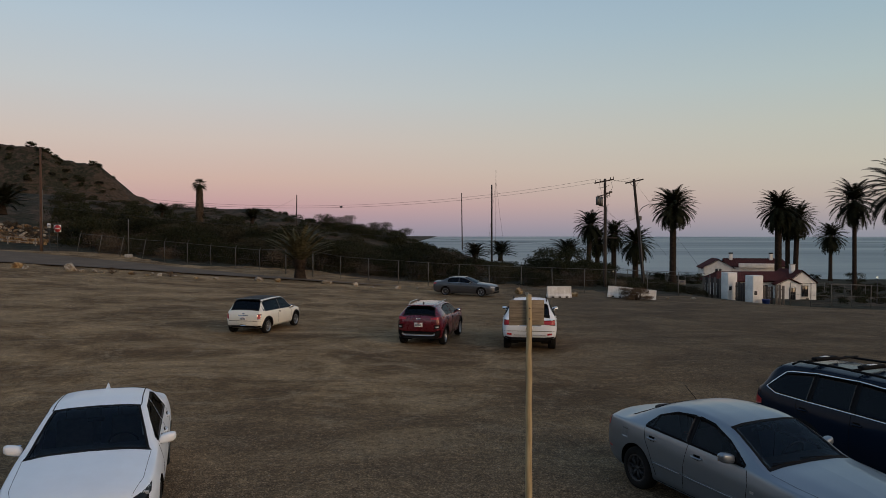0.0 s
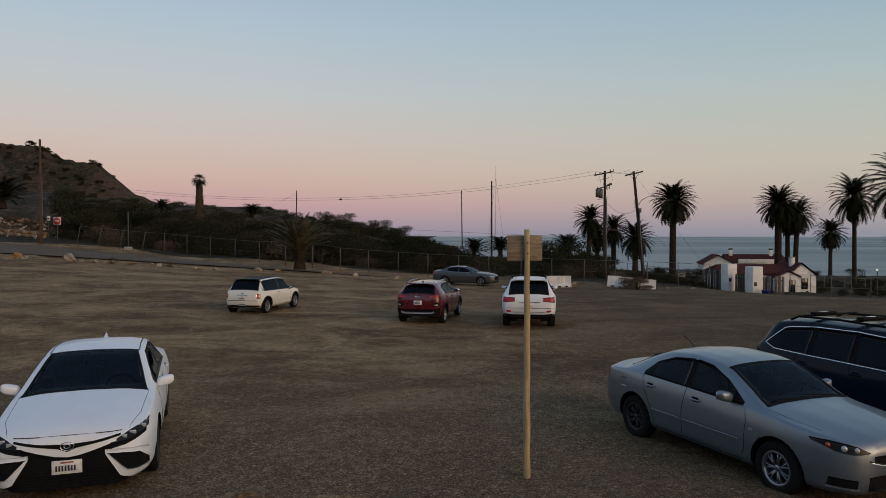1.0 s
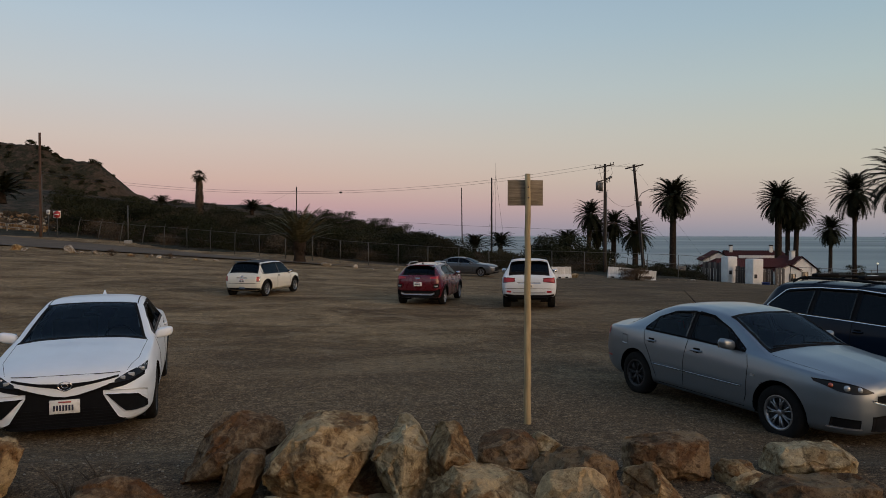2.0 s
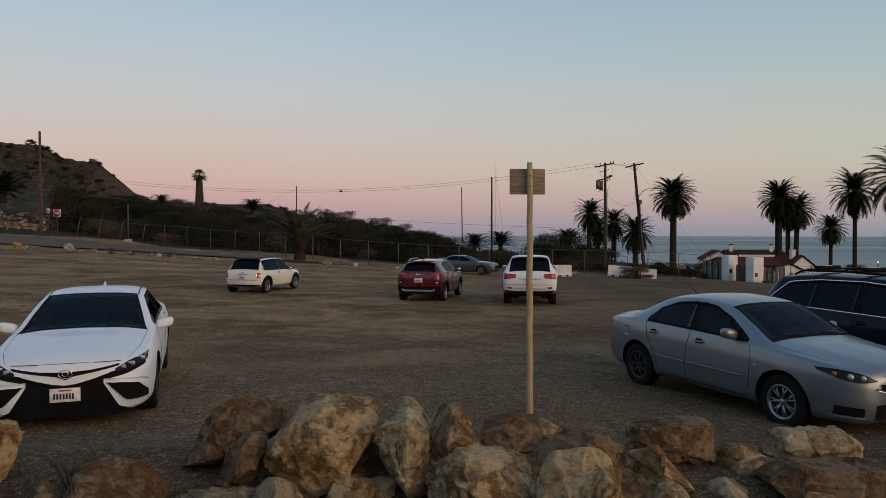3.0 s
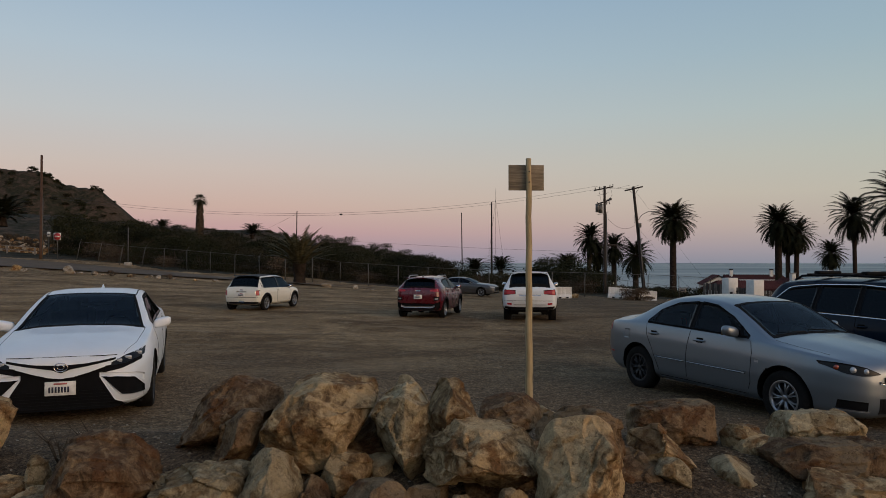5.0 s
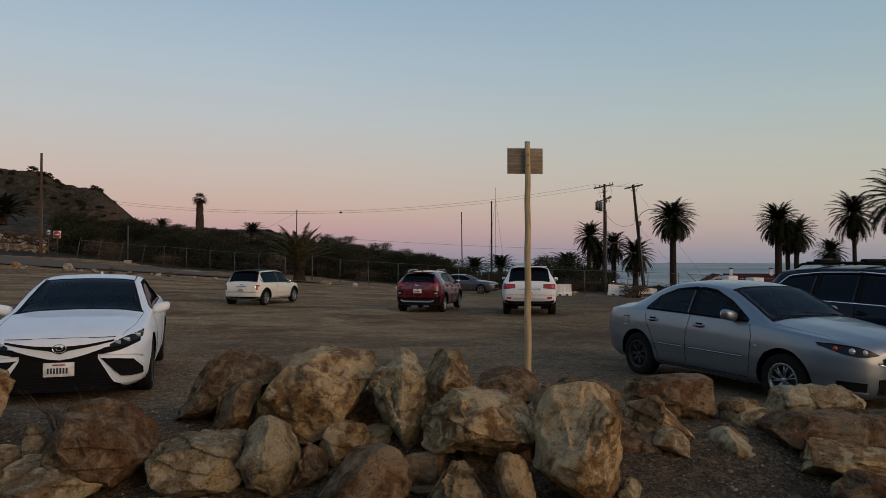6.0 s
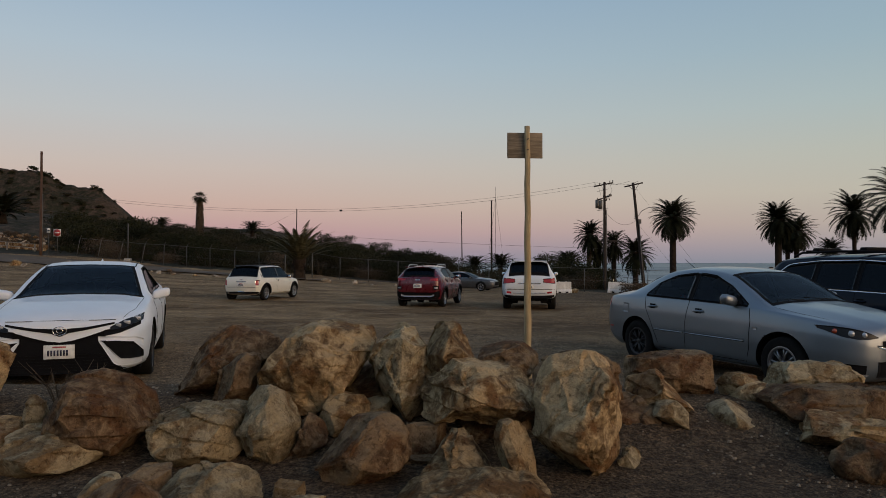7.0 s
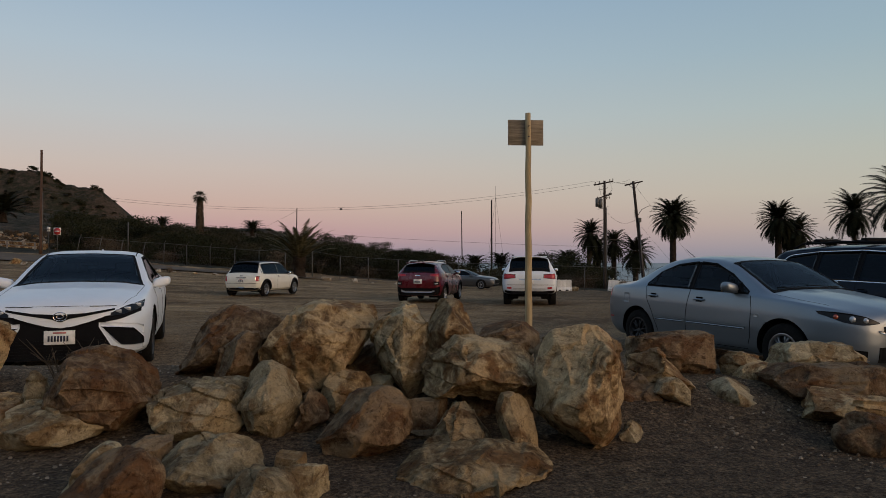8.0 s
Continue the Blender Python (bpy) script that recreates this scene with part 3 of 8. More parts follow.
                faces.append((a, d, c, b))
                faces.append((o + a, o + b, o + c, o + d))
        for i, flip in ((0, False), (nx - 1, True)):
            ring = [i * nj + j for j in range(nj)] + [o + i * nj + j for j in range(nj - 2, 0, -1)]
            faces.append(tuple(ring if flip else ring[::-1]))
        return verts, faces

    # panels that follow the skin; lo and hi are polylines
    def side(self, lo, hi, out=0.004, sides=(1, -1), nx=24, nz=8, skirt=0.02):
        x0, x1 = lo[0][0], lo[-1][0]
        res = []
        for sgn in sides:
            P = []
            for x in np.linspace(x0, x1, nx):
                a = np.interp(x, [p[0] for p in lo], [p[1] for p in lo])
                b = np.interp(x, [p[0] for p in hi], [p[1] for p in hi])
                P.append([(x, sgn * (self.half(x, a + (b - a) * t) + out), a + (b - a) * t) for t in np.linspace(0, 1, nz)])
            res.append(sheet(P, (0, -sgn * (skirt + out), 0), sgn < 0))
        return joined(*res)

    def front(self, lo, hi, out=0.004, mirror=False, ny=24, nz=6, at_front=True, skirt=0.03):
        res = []
        for sgn in ((1, -1) if mirror else (1,)):
            P = []
            for y in np.linspace(lo[0][0], lo[-1][0], ny):
                a = np.interp(y, [p[0] for p in lo], [p[1] for p in lo])
                b = np.interp(y, [p[0] for p in hi], [p[1] for p in hi])
                P.append([(self.end(y, a + (b - a) * t, at_front) + (out if at_front else -out), sgn * y, a + (b - a) * t) for t in np.linspace(0, 1, nz)])
            res.append(sheet(P, ((-1 if at_front else 1) * (skirt + out), 0, 0), (sgn > 0) == at_front))
        return joined(*res)

    def upper(self, x0, x1, w0, w1, out=0.004, n=18, m=18, skirt=0.02):
        P = []
        for x in np.linspace(x0, x1, n):
            w = np.interp(x, [min(x0, x1), max(x0, x1)], [w0, w1] if x0 < x1 else [w1, w0])
            P.append([(x, y, self.lid(x, y) + out) for y in np.linspace(-w, w, m)])
        return sheet(P, (0, 0, -skirt - out), True)

    def crease(self, path, width, out=0.003, sides=(1, -1)):
        """A thin line on the hood or lid, through (x, y) points."""
        res = []
        for sgn in sides:
            P = []
            for (a, b), (c, d) in zip(path, path[1:]):
                for t in np.linspace(0, 1, 9):
                    x, y = a + (c - a) * t, b + (d - b) * t
                    P.append([(x, sgn * (y + e), self.lid(x, y + e) + out) for e in (-width / 2, width / 2)])
            res.append(sheet(P, (0, 0, -0.01), sgn > 0))
        return joined(*res)

    def ribbon(self, path, width, out=0.003, sides=(1, -1), fine=0.06):
        res = []
        pts = []
        for (a, b), (c, d) in zip(path, path[1:]):
            k = max(1, int(math.hypot(c - a, d - b) / fine))
            pts += [(a + (c - a) * t / k, b + (d - b) * t / k) for t in range(k)]
        pts.append(path[-1])
        for sgn in sides:
            P = []
            for i, (x, z) in enumerate(pts):
                (a, b), (c, d) = pts[max(i - 1, 0)], pts[min(i + 1, len(pts) - 1)]
                q = math.hypot(c - a, d - b) or 1
                nx_, nz_ = -(d - b) / q * width / 2, (c - a) / q * width / 2
                P.append([(x + s_ * nx_, sgn * (self.half(x + s_ * nx_, z + s_ * nz_) + out), z + s_ * nz_) for s_ in (-1, 1)])
            res.append(sheet(P, (0, -sgn * 0.012, 0), sgn < 0))
        return joined(*res)


def sheet(P, inward, flip):
    """A grid of points as a thin plate whose border turns inward."""
    n, m = len(P), len(P[0])
    verts = [p for row in P for p in row]
    faces = []
    for i in range(n - 1):
        for j in range(m - 1):
            f = (i * m + j, (i + 1) * m + j, (i + 1) * m + j + 1, i * m + j + 1)
            faces.append(f if flip else f[::-1])
    rim = [j for j in range(m)] + [i * m + m - 1 for i in range(1, n)] + [(n - 1) * m + j for j in range(m - 2, -1, -1)] + [i * m for i in range(n - 2, 0, -1)]
    o = len(verts)
    verts = verts + [tuple(np.array(verts[k]) + np.array(inward)) for k in rim]
    for k in range(len(rim)):
        k2 = (k + 1) % len(rim)
        f = (rim[k], rim[k2], o + k2, o + k)
        faces.append(f if not flip else f[::-1])
    return verts, faces


def wheel_on(car, x, y, r, rim_r, width, spokes, rim_mat, twin=False, sgn=1):
    hub = part("wheel", lathe_y([(0.02, -0.5 * width), (rim_r * 0.9, -0.45 * width), (rim_r * 0.9, 0.18 * width), (0.02, 0.18 * width)], 28), STEEL_DARK, car)
    hub.location = (x, y, r)
    if sgn < 0:
        hub.rotation_euler = (0, 0, math.pi)
    w = width / 2
    part("tyre", lathe_y([(rim_r, -w * 0.9), (rim_r + 0.02, -w), (r - 0.035, -w), (r - 0.006, -w * 0.78), (r, -w * 0.45), (r, w * 0.45), (r - 0.006, w * 0.78), (r - 0.035, w), (rim_r + 0.02, w), (rim_r, w * 0.9)], 44, True), RUBBER, hub)
    ring = lathe_y([(rim_r + 0.006, w * 0.92), (rim_r - 0.008, w * 0.97), (rim_r - 0.025, w * 0.86), (rim_r - 0.03, 0.2 * w)], 44)
    cap = lathe_y([(0.001, w * 0.80), (rim_r * 0.13, w * 0.80), (rim_r * 0.2, w * 0.72), (rim_r * 0.22, w * 0.3)], 20)
    bars = []
    for k in range(spokes):
        a0 = 2 * math.pi * k / spokes
        for da in ((-0.13, 0.13) if twin else (0.0,)):
            vs = []
            for rr, wid, dep in ((rim_r * 0.16, 0.024, 0.74), (rim_r * 0.6, 0.013, 0.84), (rim_r - 0.015, 0.015, 0.80)):
                a = a0 + da * (rr / rim_r) * 1.4
                c, s_ = math.cos(a), math.sin(a)
                for e, dd in ((-1, 0.0), (1, 0.0), (1, -0.03), (-1, -0.03)):
                    vs.append((rr * c - e * wid / 2 * s_, w * dep + dd, rr * s_ + e * wid / 2 * c))
            fs = [(0, 1, 2, 3), (11, 10, 9, 8)]
            for q in (0, 4):
                fs += [(q + i, q + 4 + i, q + 4 + (i + 1) % 4, q + (i + 1) % 4) for i in range(4)]
            bars.append((vs, fs))
    part("rim", joined(ring, cap, *bars), rim_mat, hub)
    return hub


def window_tests(sh, screens, sides_):
    tests = []
    for x0, x1, w0, w1 in screens:
        def screen(cx, cy, cz, x0=x0, x1=x1, w0=w0, w1=w1):
            if not x0 + 0.03 < cx < x1 - 0.03:
                return False
            w = w0 + (w1 - w0) * (cx - x0) / (x1 - x0)
            return cy < w - 0.03 and cz > sh.lid(cx, cy) - 0.02
        tests.append(screen)
    for lo, hi in sides_:
        def pane(cx, cy, cz, lo=lo, hi=hi):
            if not lo[0][0] + 0.02 < cx < lo[-1][0] - 0.02 or cy < 0.4:
                return False
            a = np.interp(cx, [p[0] for p in lo], [p[1] for p in lo])
            b = np.interp(cx, [p[0] for p in hi], [p[1] for p in hi])
            return a + 0.02 < cz < b - 0.02
        tests.append(pane)
    return tests


def build_car(name, s, m, label, group="parked cars"):
    car = thing(name, m, label, "car", group)
    sh = Shell(s)
    r = s["tyre"]
    arches = [(x, r + 0.01, r + s.get("arch", 0.055)) for x in s["axles"]]
    verts, faces = sh.skin(arches, window_tests(sh, s["screens"], s["panes"]))
    part("body", (verts, faces), s["paint"], car)
    for (x0, x1, w0, w1), nm, gl in zip(s["screens"], ("windscreen", "rear_window"), s["screen_glass"]):
        part(nm, sh.upper(x0, x1, w0, w1), gl, car)
        # black border round the glass
        b = 0.035
        part("screen_seal", sh.upper(x0 - 0.012, x0 + b, w0 + 0.012, w0 + 0.012 + (w1 - w0) * b / (x1 - x0), 0.006, 3), TRIM, car)
        for sg in (1, -1):
            P = []
            for x in np.linspace(x0 - 0.01, x1 + 0.01, 22):
                w = w0 + (w1 - w0) * (x - x0) / (x1 - x0)
                P.append([(x, sg * y, sh.lid(x, y) + 0.008) for y in np.linspace(w - 0.03, w + 0.004, 4)])
            part("screen_seal", sheet(P, (0, 0, -0.03), sg > 0), TRIM, car)
        part("screen_seal", sh.upper(x1 - b, x1 + 0.012, w1 + 0.012 - (w1 - w0) * b / (x1 - x0), w1 + 0.012, 0.006, 3), TRIM, car)
    for (lo, hi), gl in zip(s["panes"], s["pane_glass"]):
        for sg in (1, -1):
            pane = part("side_window", sh.side(lo, hi, 0.003, (sg,)), gl, car)
            part("window_seal", sh.ribbon(list(lo) + list(hi)[::-1] + [lo[0]], 0.015, 0.0055, (sg,)), TRIM, pane)
    for x in s["axles"]:
        for sg in (1, -1):
            cy = sg * (float(sh.half(x, r + 0.2)) - 0.02 - s["tyre_width"] / 2)
            wheel_on(car, x, cy, r, s["rim"], s["tyre_width"], s["spokes"], s["rim_mat"] if x > 0 else s.get("rear_rim", s["rim_mat"]), s.get("twin", False), sg)
            ra = r + s.get("arch", 0.055)
            vs, fs = [], []
            ring = [(x + ra * math.cos(a), r + 0.01 + ra * math.sin(a)) for a in np.linspace(-0.35, math.pi + 0.35, 26)]
            for (px, pz) in ring:
                yo = float(sh.half(px, max(pz, 0.2))) + 0.002
                vs += [(px, sg * yo, pz), (px, sg * (yo - 0.36), pz)]
            for k in range(25):
                f = (2 * k, 2 * k + 1, 2 * k + 3, 2 * k + 2)
                fs.append(f if sg > 0 else f[::-1])
            c = len(vs)
            vs.append((x, sg * (cy * sg - 0.24), r))
            fs += [(2 * k + 1, c, 2 * k + 3) for k in range(25)]
            part("arch_liner", (vs, fs), GAP, car)
            if s.get("cladding"):
                vs, fs = [], []
                for a in np.linspace(-0.25, math.pi + 0.25, 30):
                    for rr, oo in ((ra - 0.012, 0.001), (ra - 0.006, 0.016), (ra + 0.06, 0.014), (ra + 0.068, 0.0)):
                        px, pz = x + rr * math.cos(a), r + 0.01 + rr * math.sin(a)
                        vs.append((px, sg * (float(sh.half(px, max(pz, 0.2))) + oo), pz))
                for k in range(29):
                    for q in range(3):
                        f = (4 * k + q, 4 * k + q + 1, 4 * k + q + 5, 4 * k + q + 4)
                        fs.append(f if sg < 0 else f[::-1])
                part("wheel_arch_trim", (vs, fs), TRIM, car)
    for path in s["gaps"]:
        lines(car, sh, "door_gap", path, 0.007, 0.003, GAP)
    # mirrors
    mx, mz = s["mirror"]
    for sg in (1, -1):
        y0 = float(sh.half(mx, mz))
        bm = bmesh.new()
        bmesh.ops.create_uvsphere(bm, u_segments=20, v_segments=12, radius=0.5)
        for v in bm.verts:
            c = v.co
            q = 0.72 if c.x < 0 else 1.0
            c.x, c.y, c.z = math.copysign(abs(2 * c.x) ** 0.7, c.x) * 0.075 * q, math.copysign(abs(2 * c.y) ** 0.65, c.y) * 0.115, math.copysign(abs(2 * c.z) ** 0.65, c.z) * 0.068
            v.co = (c.x, c.y + sg * (y0 + 0.125), c.z + 0.02 * sg * c.y / 0.1)
        bmesh.ops.translate(bm, vec=(mx, 0, mz), verts=bm.verts)
        mir = part("door_mirror", bm, s.get("mirror_mat", s["paint"]), car)
        part("mirror_foot", tube([(mx + 0.02, sg * (y0 - 0.02), mz - 0.05), (mx + 0.01, sg * (y0 + 0.06), mz - 0.05)], [0.035, 0.028], 8), TRIM, mir)
        part("mirror_glass", box(0.004, 0.17, 0.10, mx - 0.058, sg * (y0 + 0.125), mz, 0.0), CHROME, mir)
    # door handles
    for hx, hz in s["handles"]:
        for sg in (1, -1):
            y0 = float(sh.half(hx, hz))
            part("door_handle", tube([(hx - 0.10, sg * (y0 - 0.002), hz), (hx - 0.075, sg * (y0 + 0.026), hz), (hx, sg * (y0 + 0.034), hz + 0.003), (hx + 0.075, sg * (y0 + 0.026), hz), (hx + 0.10, sg * (y0 - 0.002), hz)], [0.012, 0.014, 0.015, 0.014, 0.012], 8), s.get("handle_mat", s["paint"]), car)
            part("handle_cup", sh.side([(hx - 0.06, hz - 0.03), (hx + 0.06, hz - 0.03)], [(hx - 0.06, hz + 0.035), (hx + 0.06, hz + 0.035)], 0.002, (sg,), 6, 4, 0.01), GAP, car)
    # seats and dashboard
    fx = s["seat_x"]
    for sx, rear in ((fx, False), (fx - 0.85, True)):
        for sy in (0.37, -0.37):
            bm = box(0.50, 0.50, 0.16, sx, sy, 0.50 * s["seat_h"], 0.06, 3)
            box(0.16, 0.50, 0.62, sx - 0.27, sy, 0.50 * s["seat_h"] + 0.33, 0.06, 3, bm, Matrix.Rotation(-0.25, 4, "Y"))
            box(0.09, 0.26, 0.17, sx - 0.36, sy, 0.50 * s["seat_h"] + 0.70, 0.04, 3, bm, Matrix.Rotation(-0.2, 4, "Y"))
            part("seat", bm, s.get("seat_mat", SEATING), car)
    # cloth roof lining under the skin
    x0, x1 = s["screens"][0][0] - 0.02, s["screens"][1][1] + 0.02
    part("roof_lining", sh.upper(min(x0, x1), max(x0, x1), s["screens"][1][3], s["screens"][0][2], -0.02, 10, 10, 0.005), s.get("seat_mat", SEATING), car)
    part("dashboard", box(0.42, 1.36, 0.22, s["dash"][0], 0, s["dash"][1], 0.08, 3), SEATING, car)
    wx, wz = s["dash"][0] - 0.28, s["dash"][1] + 0.06
    ring = [(wx + 0.19 * math.sin(a) * 0.45, 0.37 + 0.19 * math.cos(a), wz + 0.19 * math.sin(a) * 0.89) for a in np.linspace(0, 2 * math.pi, 25)]
    part("steering_wheel", joined(tube(ring, 0.014, 6, False), tube([(wx, 0.19, wz), (wx, 0.55, wz)], 0.018, 6)), TRIM, car)
    part("floor_pan", box(abs(s["axles"][0] - s["axles"][1]) * 0.72, 1.3, 0.05, (s["axles"][0] + s["axles"][1]) / 2, 0, 0.30, 0.01), GAP, car)
    return car, sh


def lines(car, sh, name, path, width, out, mat, label=""):
    """The same strip on both flanks, each a part of its own."""
    for sg in (1, -1):
        part(name, sh.ribbon(path, width, out, (sg,)), mat, car, label)


def flanks(car, sh, name, lo, hi, out, mat, label="", n=10):
    for sg in (1, -1):
        part(name, sh.side(lo, hi, out, (sg,), n, 6), mat, car, label)


def pair(car, sh, name, lo, hi, out, mat, label="", ny=14, nz=6, at_front=True):
    """The same panel on both sides of the nose or tail."""
    for sg in (1, -1):
        ob = part(name, sh.front(lo, hi, out, False, ny, nz, at_front), mat, car, label)
        if sg < 0:
            ob.scale = (1, -1, 1)


def heading(x, y, z, d):
    return pose(x, y, z, 0, 0, d)


def plate_on(car, x, y, z, turn, tilt=0.0, text=True):
    """A number plate; its number is left as plain bars."""
    pl = part("number_plate", box(0.012, 0.305, 0.152, 0, 0, 0, 0.004), PLATE, car, "white number plate with dark bars")
    pl.location, pl.rotation_euler = (x, y, z), (0, tilt, turn)
    part("plate_writing", joined(*[bar(0.0075, (-0.105 + 0.0305 * k) * 1.0, -0.012, 0.019, 0.062) for k in range(7)]), PLATE_INK, pl)
    part("plate_heading", joined(bar(0.0075, 0.0, 0.052, 0.13, 0.016)), PLATE_RED, pl)


def bar(x, y, z, w, h, t=0.002):
    v = [(x + dx * t, y + dy * w / 2, z + dz * h / 2) for dx in (-1, 1) for dy in (-1, 1) for dz in (-1, 1)]
    return v, [(0, 1, 3, 2), (4, 6, 7, 5), (0, 4, 5, 1), (2, 3, 7, 6), (0, 2, 6, 4), (1, 5, 7, 3)]


# white sedan with a black sporty front
WHITE_SEDAN = dict(
    nose=2.44, tail=-2.44, paint=WHITE_PAINT, tyre=0.335, rim=0.235, tyre_width=0.225, axles=(1.46, -1.364), spokes=10, rim_mat=STEEL_DARK, tuck=0.075,
    bottom=[(2.44, 0.24), (2.3, 0.19), (1.9, 0.17), (0, 0.18), (-1.9, 0.2), (-2.44, 0.34)],
    shoulder=[(2.44, 0.60), (2.36, 0.70), (2.2, 0.785), (1.5, 0.89), (0.9, 0.95), (-0.8, 1.0), (-1.8, 1.03), (-2.3, 1.0), (-2.44, 0.85)],
    top=[(2.44, 0.72), (2.40, 0.775), (2.2, 0.865), (1.7, 0.95), (1.05, 1.02), (0.6, 1.20), (0.12, 1.38), (-0.35, 1.44), (-0.8, 1.432), (-1.25, 1.36), (-1.85, 1.13), (-2.3, 1.10), (-2.44, 0.98)],
    width=[(2.44, 0.56), (2.40, 0.69), (2.28, 0.785), (2.0, 0.875), (1.5, 0.915), (-1.4, 0.92), (-2.1, 0.88), (-2.36, 0.78), (-2.44, 0.60)],
    roof_width=[(2.44, 0.40), (2.2, 0.58), (1.7, 0.68), (1.05, 0.785), (0.6, 0.73), (0.12, 0.645), (-0.5, 0.625), (-1.25, 0.61), (-1.85, 0.68), (-2.44, 0.5)],
    crown=[(2.44, 0.03), (1.7, 0.05), (1.05, 0.06), (0.1, 0.042), (-1.25, 0.05), (-2.44, 0.04)],
    screens=[(0.10, 1.06, 0.550, 0.742), (-1.82, -1.22, 0.61, 0.575)], screen_glass=(GLASS, DARK_GLASS),
    panes=[([(-0.28, 1.02), (0.72, 0.99)], [(-0.28, 1.355), (0.05, 1.325), (0.4, 1.20), (0.72, 1.03)]),
           ([(-1.18, 1.04), (-0.34, 1.02)], [(-1.18, 1.26), (-0.8, 1.35), (-0.34, 1.355)])],
    pane_glass=(DARK_GLASS, DARK_GLASS),
    gaps=[[(0.80, 0.96), (0.86, 0.80), (0.84, 0.40), (0.80, 0.27)], [(-0.31, 1.0), (-0.34, 0.7), (-0.33, 0.27)], [(-1.16, 1.0), (-1.12, 0.75), (-0.98, 0.60), (-0.92, 0.27)]],
    mirror=(0.64, 0.995), handles=[(-0.16, 0.90), (-1.0, 0.93)], seat_x=-0.1, seat_h=0.95, dash=(0.72, 0.86), seat_mat=SEAT_GREY)
car, sh = build_car("white_sedan", WHITE_SEDAN, heading(-4.96, 10.06, ground_z(-5.1, 10.0), -70.7), "white sedan with black lower grille, parked on gravel nose out")
for sg in (1, -1):
    part("hood_gap", sh.crease([(2.28, 0.62), (1.9, 0.72), (1.06, 0.76)], 0.005, 0.001, (sg,)), GAP, car)
part("grille_slot", sh.front([(-0.54, 0.73), (-0.25, 0.672), (-0.09, 0.645), (0.0, 0.605), (0.09, 0.645), (0.25, 0.672), (0.54, 0.73)], [(-0.54, 0.75), (-0.25, 0.705), (0.0, 0.69), (0.25, 0.705), (0.54, 0.75)], 0.007, ny=44), TRIM, car, "slim black upper grille")
part("lower_grille", sh.front([(-0.66, 0.215), (0, 0.20), (0.66, 0.215)], [(-0.66, 0.225), (-0.62, 0.24), (-0.465, 0.51), (-0.45, 0.665), (-0.28, 0.605), (-0.12, 0.56), (0.0, 0.545), (0.12, 0.56), (0.28, 0.605), (0.45, 0.665), (0.465, 0.51), (0.62, 0.24), (0.66, 0.225)], 0.006, ny=100, nz=9), TRIM, car, "large black mesh grille")
for k in range(6):
    z0 = 0.225 + 0.035 * k
    w0 = 0.60 - (z0 - 0.24) * 0.6
    part("grille_slat", sh.front([(-w0, z0), (w0, z0)], [(-w0, z0 + 0.008), (w0, z0 + 0.008)], 0.012, ny=30, nz=2), TRIM, car)
pair(car, sh, "side_intake", [(0.43, 0.535), (0.61, 0.345), (0.83, 0.325)], [(0.43, 0.545), (0.58, 0.545), (0.74, 0.525), (0.82, 0.42), (0.83, 0.40)], 0.006, TRIM, "black corner vents")
pair(car, sh, "intake_blade", [(0.385, 0.55), (0.545, 0.285), (0.60, 0.262), (0.82, 0.262)], [(0.385, 0.565), (0.43, 0.535), (0.60, 0.345), (0.82, 0.325)], 0.016, WHITE_PAINT, "white bumper blade", 40, 6)
pair(car, sh, "intake_top", [(0.385, 0.555), (0.58, 0.545), (0.74, 0.525), (0.83, 0.45)], [(0.385, 0.60), (0.60, 0.59), (0.76, 0.575), (0.83, 0.54)], 0.012, WHITE_PAINT, "", 24, 4)
part("hood_lip", sh.front([(-0.55, 0.772), (0.0, 0.778), (0.55, 0.772)], [(-0.55, 0.778), (0.0, 0.784), (0.55, 0.778)], 0.003, ny=40, nz=2), GAP, car)
for sg in (1, -1):
    part("roof_channel", sh.crease([(0.09, 0.575), (-0.4, 0.565), (-1.2, 0.555)], 0.014, 0.002, (sg,)), GAP, car)
part("bumper_shadow", sh.front([(-0.8, 0.20), (0.8, 0.20)], [(-0.8, 0.245), (0.8, 0.245)], 0.004, ny=30, nz=3), TRIM, car)
for sg in (1, -1):
    lamp = part("headlamp", sh.front([(0.50, 0.665), (0.64, 0.685), (0.82, 0.75)], [(0.50, 0.70), (0.64, 0.77), (0.84, 0.83)], 0.008, ny=18), LAMP_DARK, car, "slim dark headlamp")
    if sg < 0:
        lamp.scale = (1, -1, 1)
    for yy, zz, ww in ((0.58, 0.715, 0.06), (0.665, 0.74, 0.075), (0.76, 0.775, 0.08)):
        xx = sh.end(yy, zz) + 0.012
        part("lamp_bowl", box(0.02, ww, 0.045, xx, sg * yy, zz, 0.014, 2), LAMP_CLEAR, car)
ring = lathe_y([(0.058, 0.0), (0.064, 0.010), (0.070, 0.0)], 30)
badge = part("badge", joined(ring, lathe_y([(0.026, 0.004), (0.03, 0.010), (0.035, 0.004)], 20)), CHROME, car, "oval chrome badge")
badge.location, badge.rotation_euler, badge.scale = (sh.end(0, 0.66) + 0.010, 0, 0.672), (0, 0, -math.pi / 2), (1.05, 1, 0.72)
plate_on(car, sh.end(0.0, 0.44) + 0.022, 0.0, 0.445, 0.0)
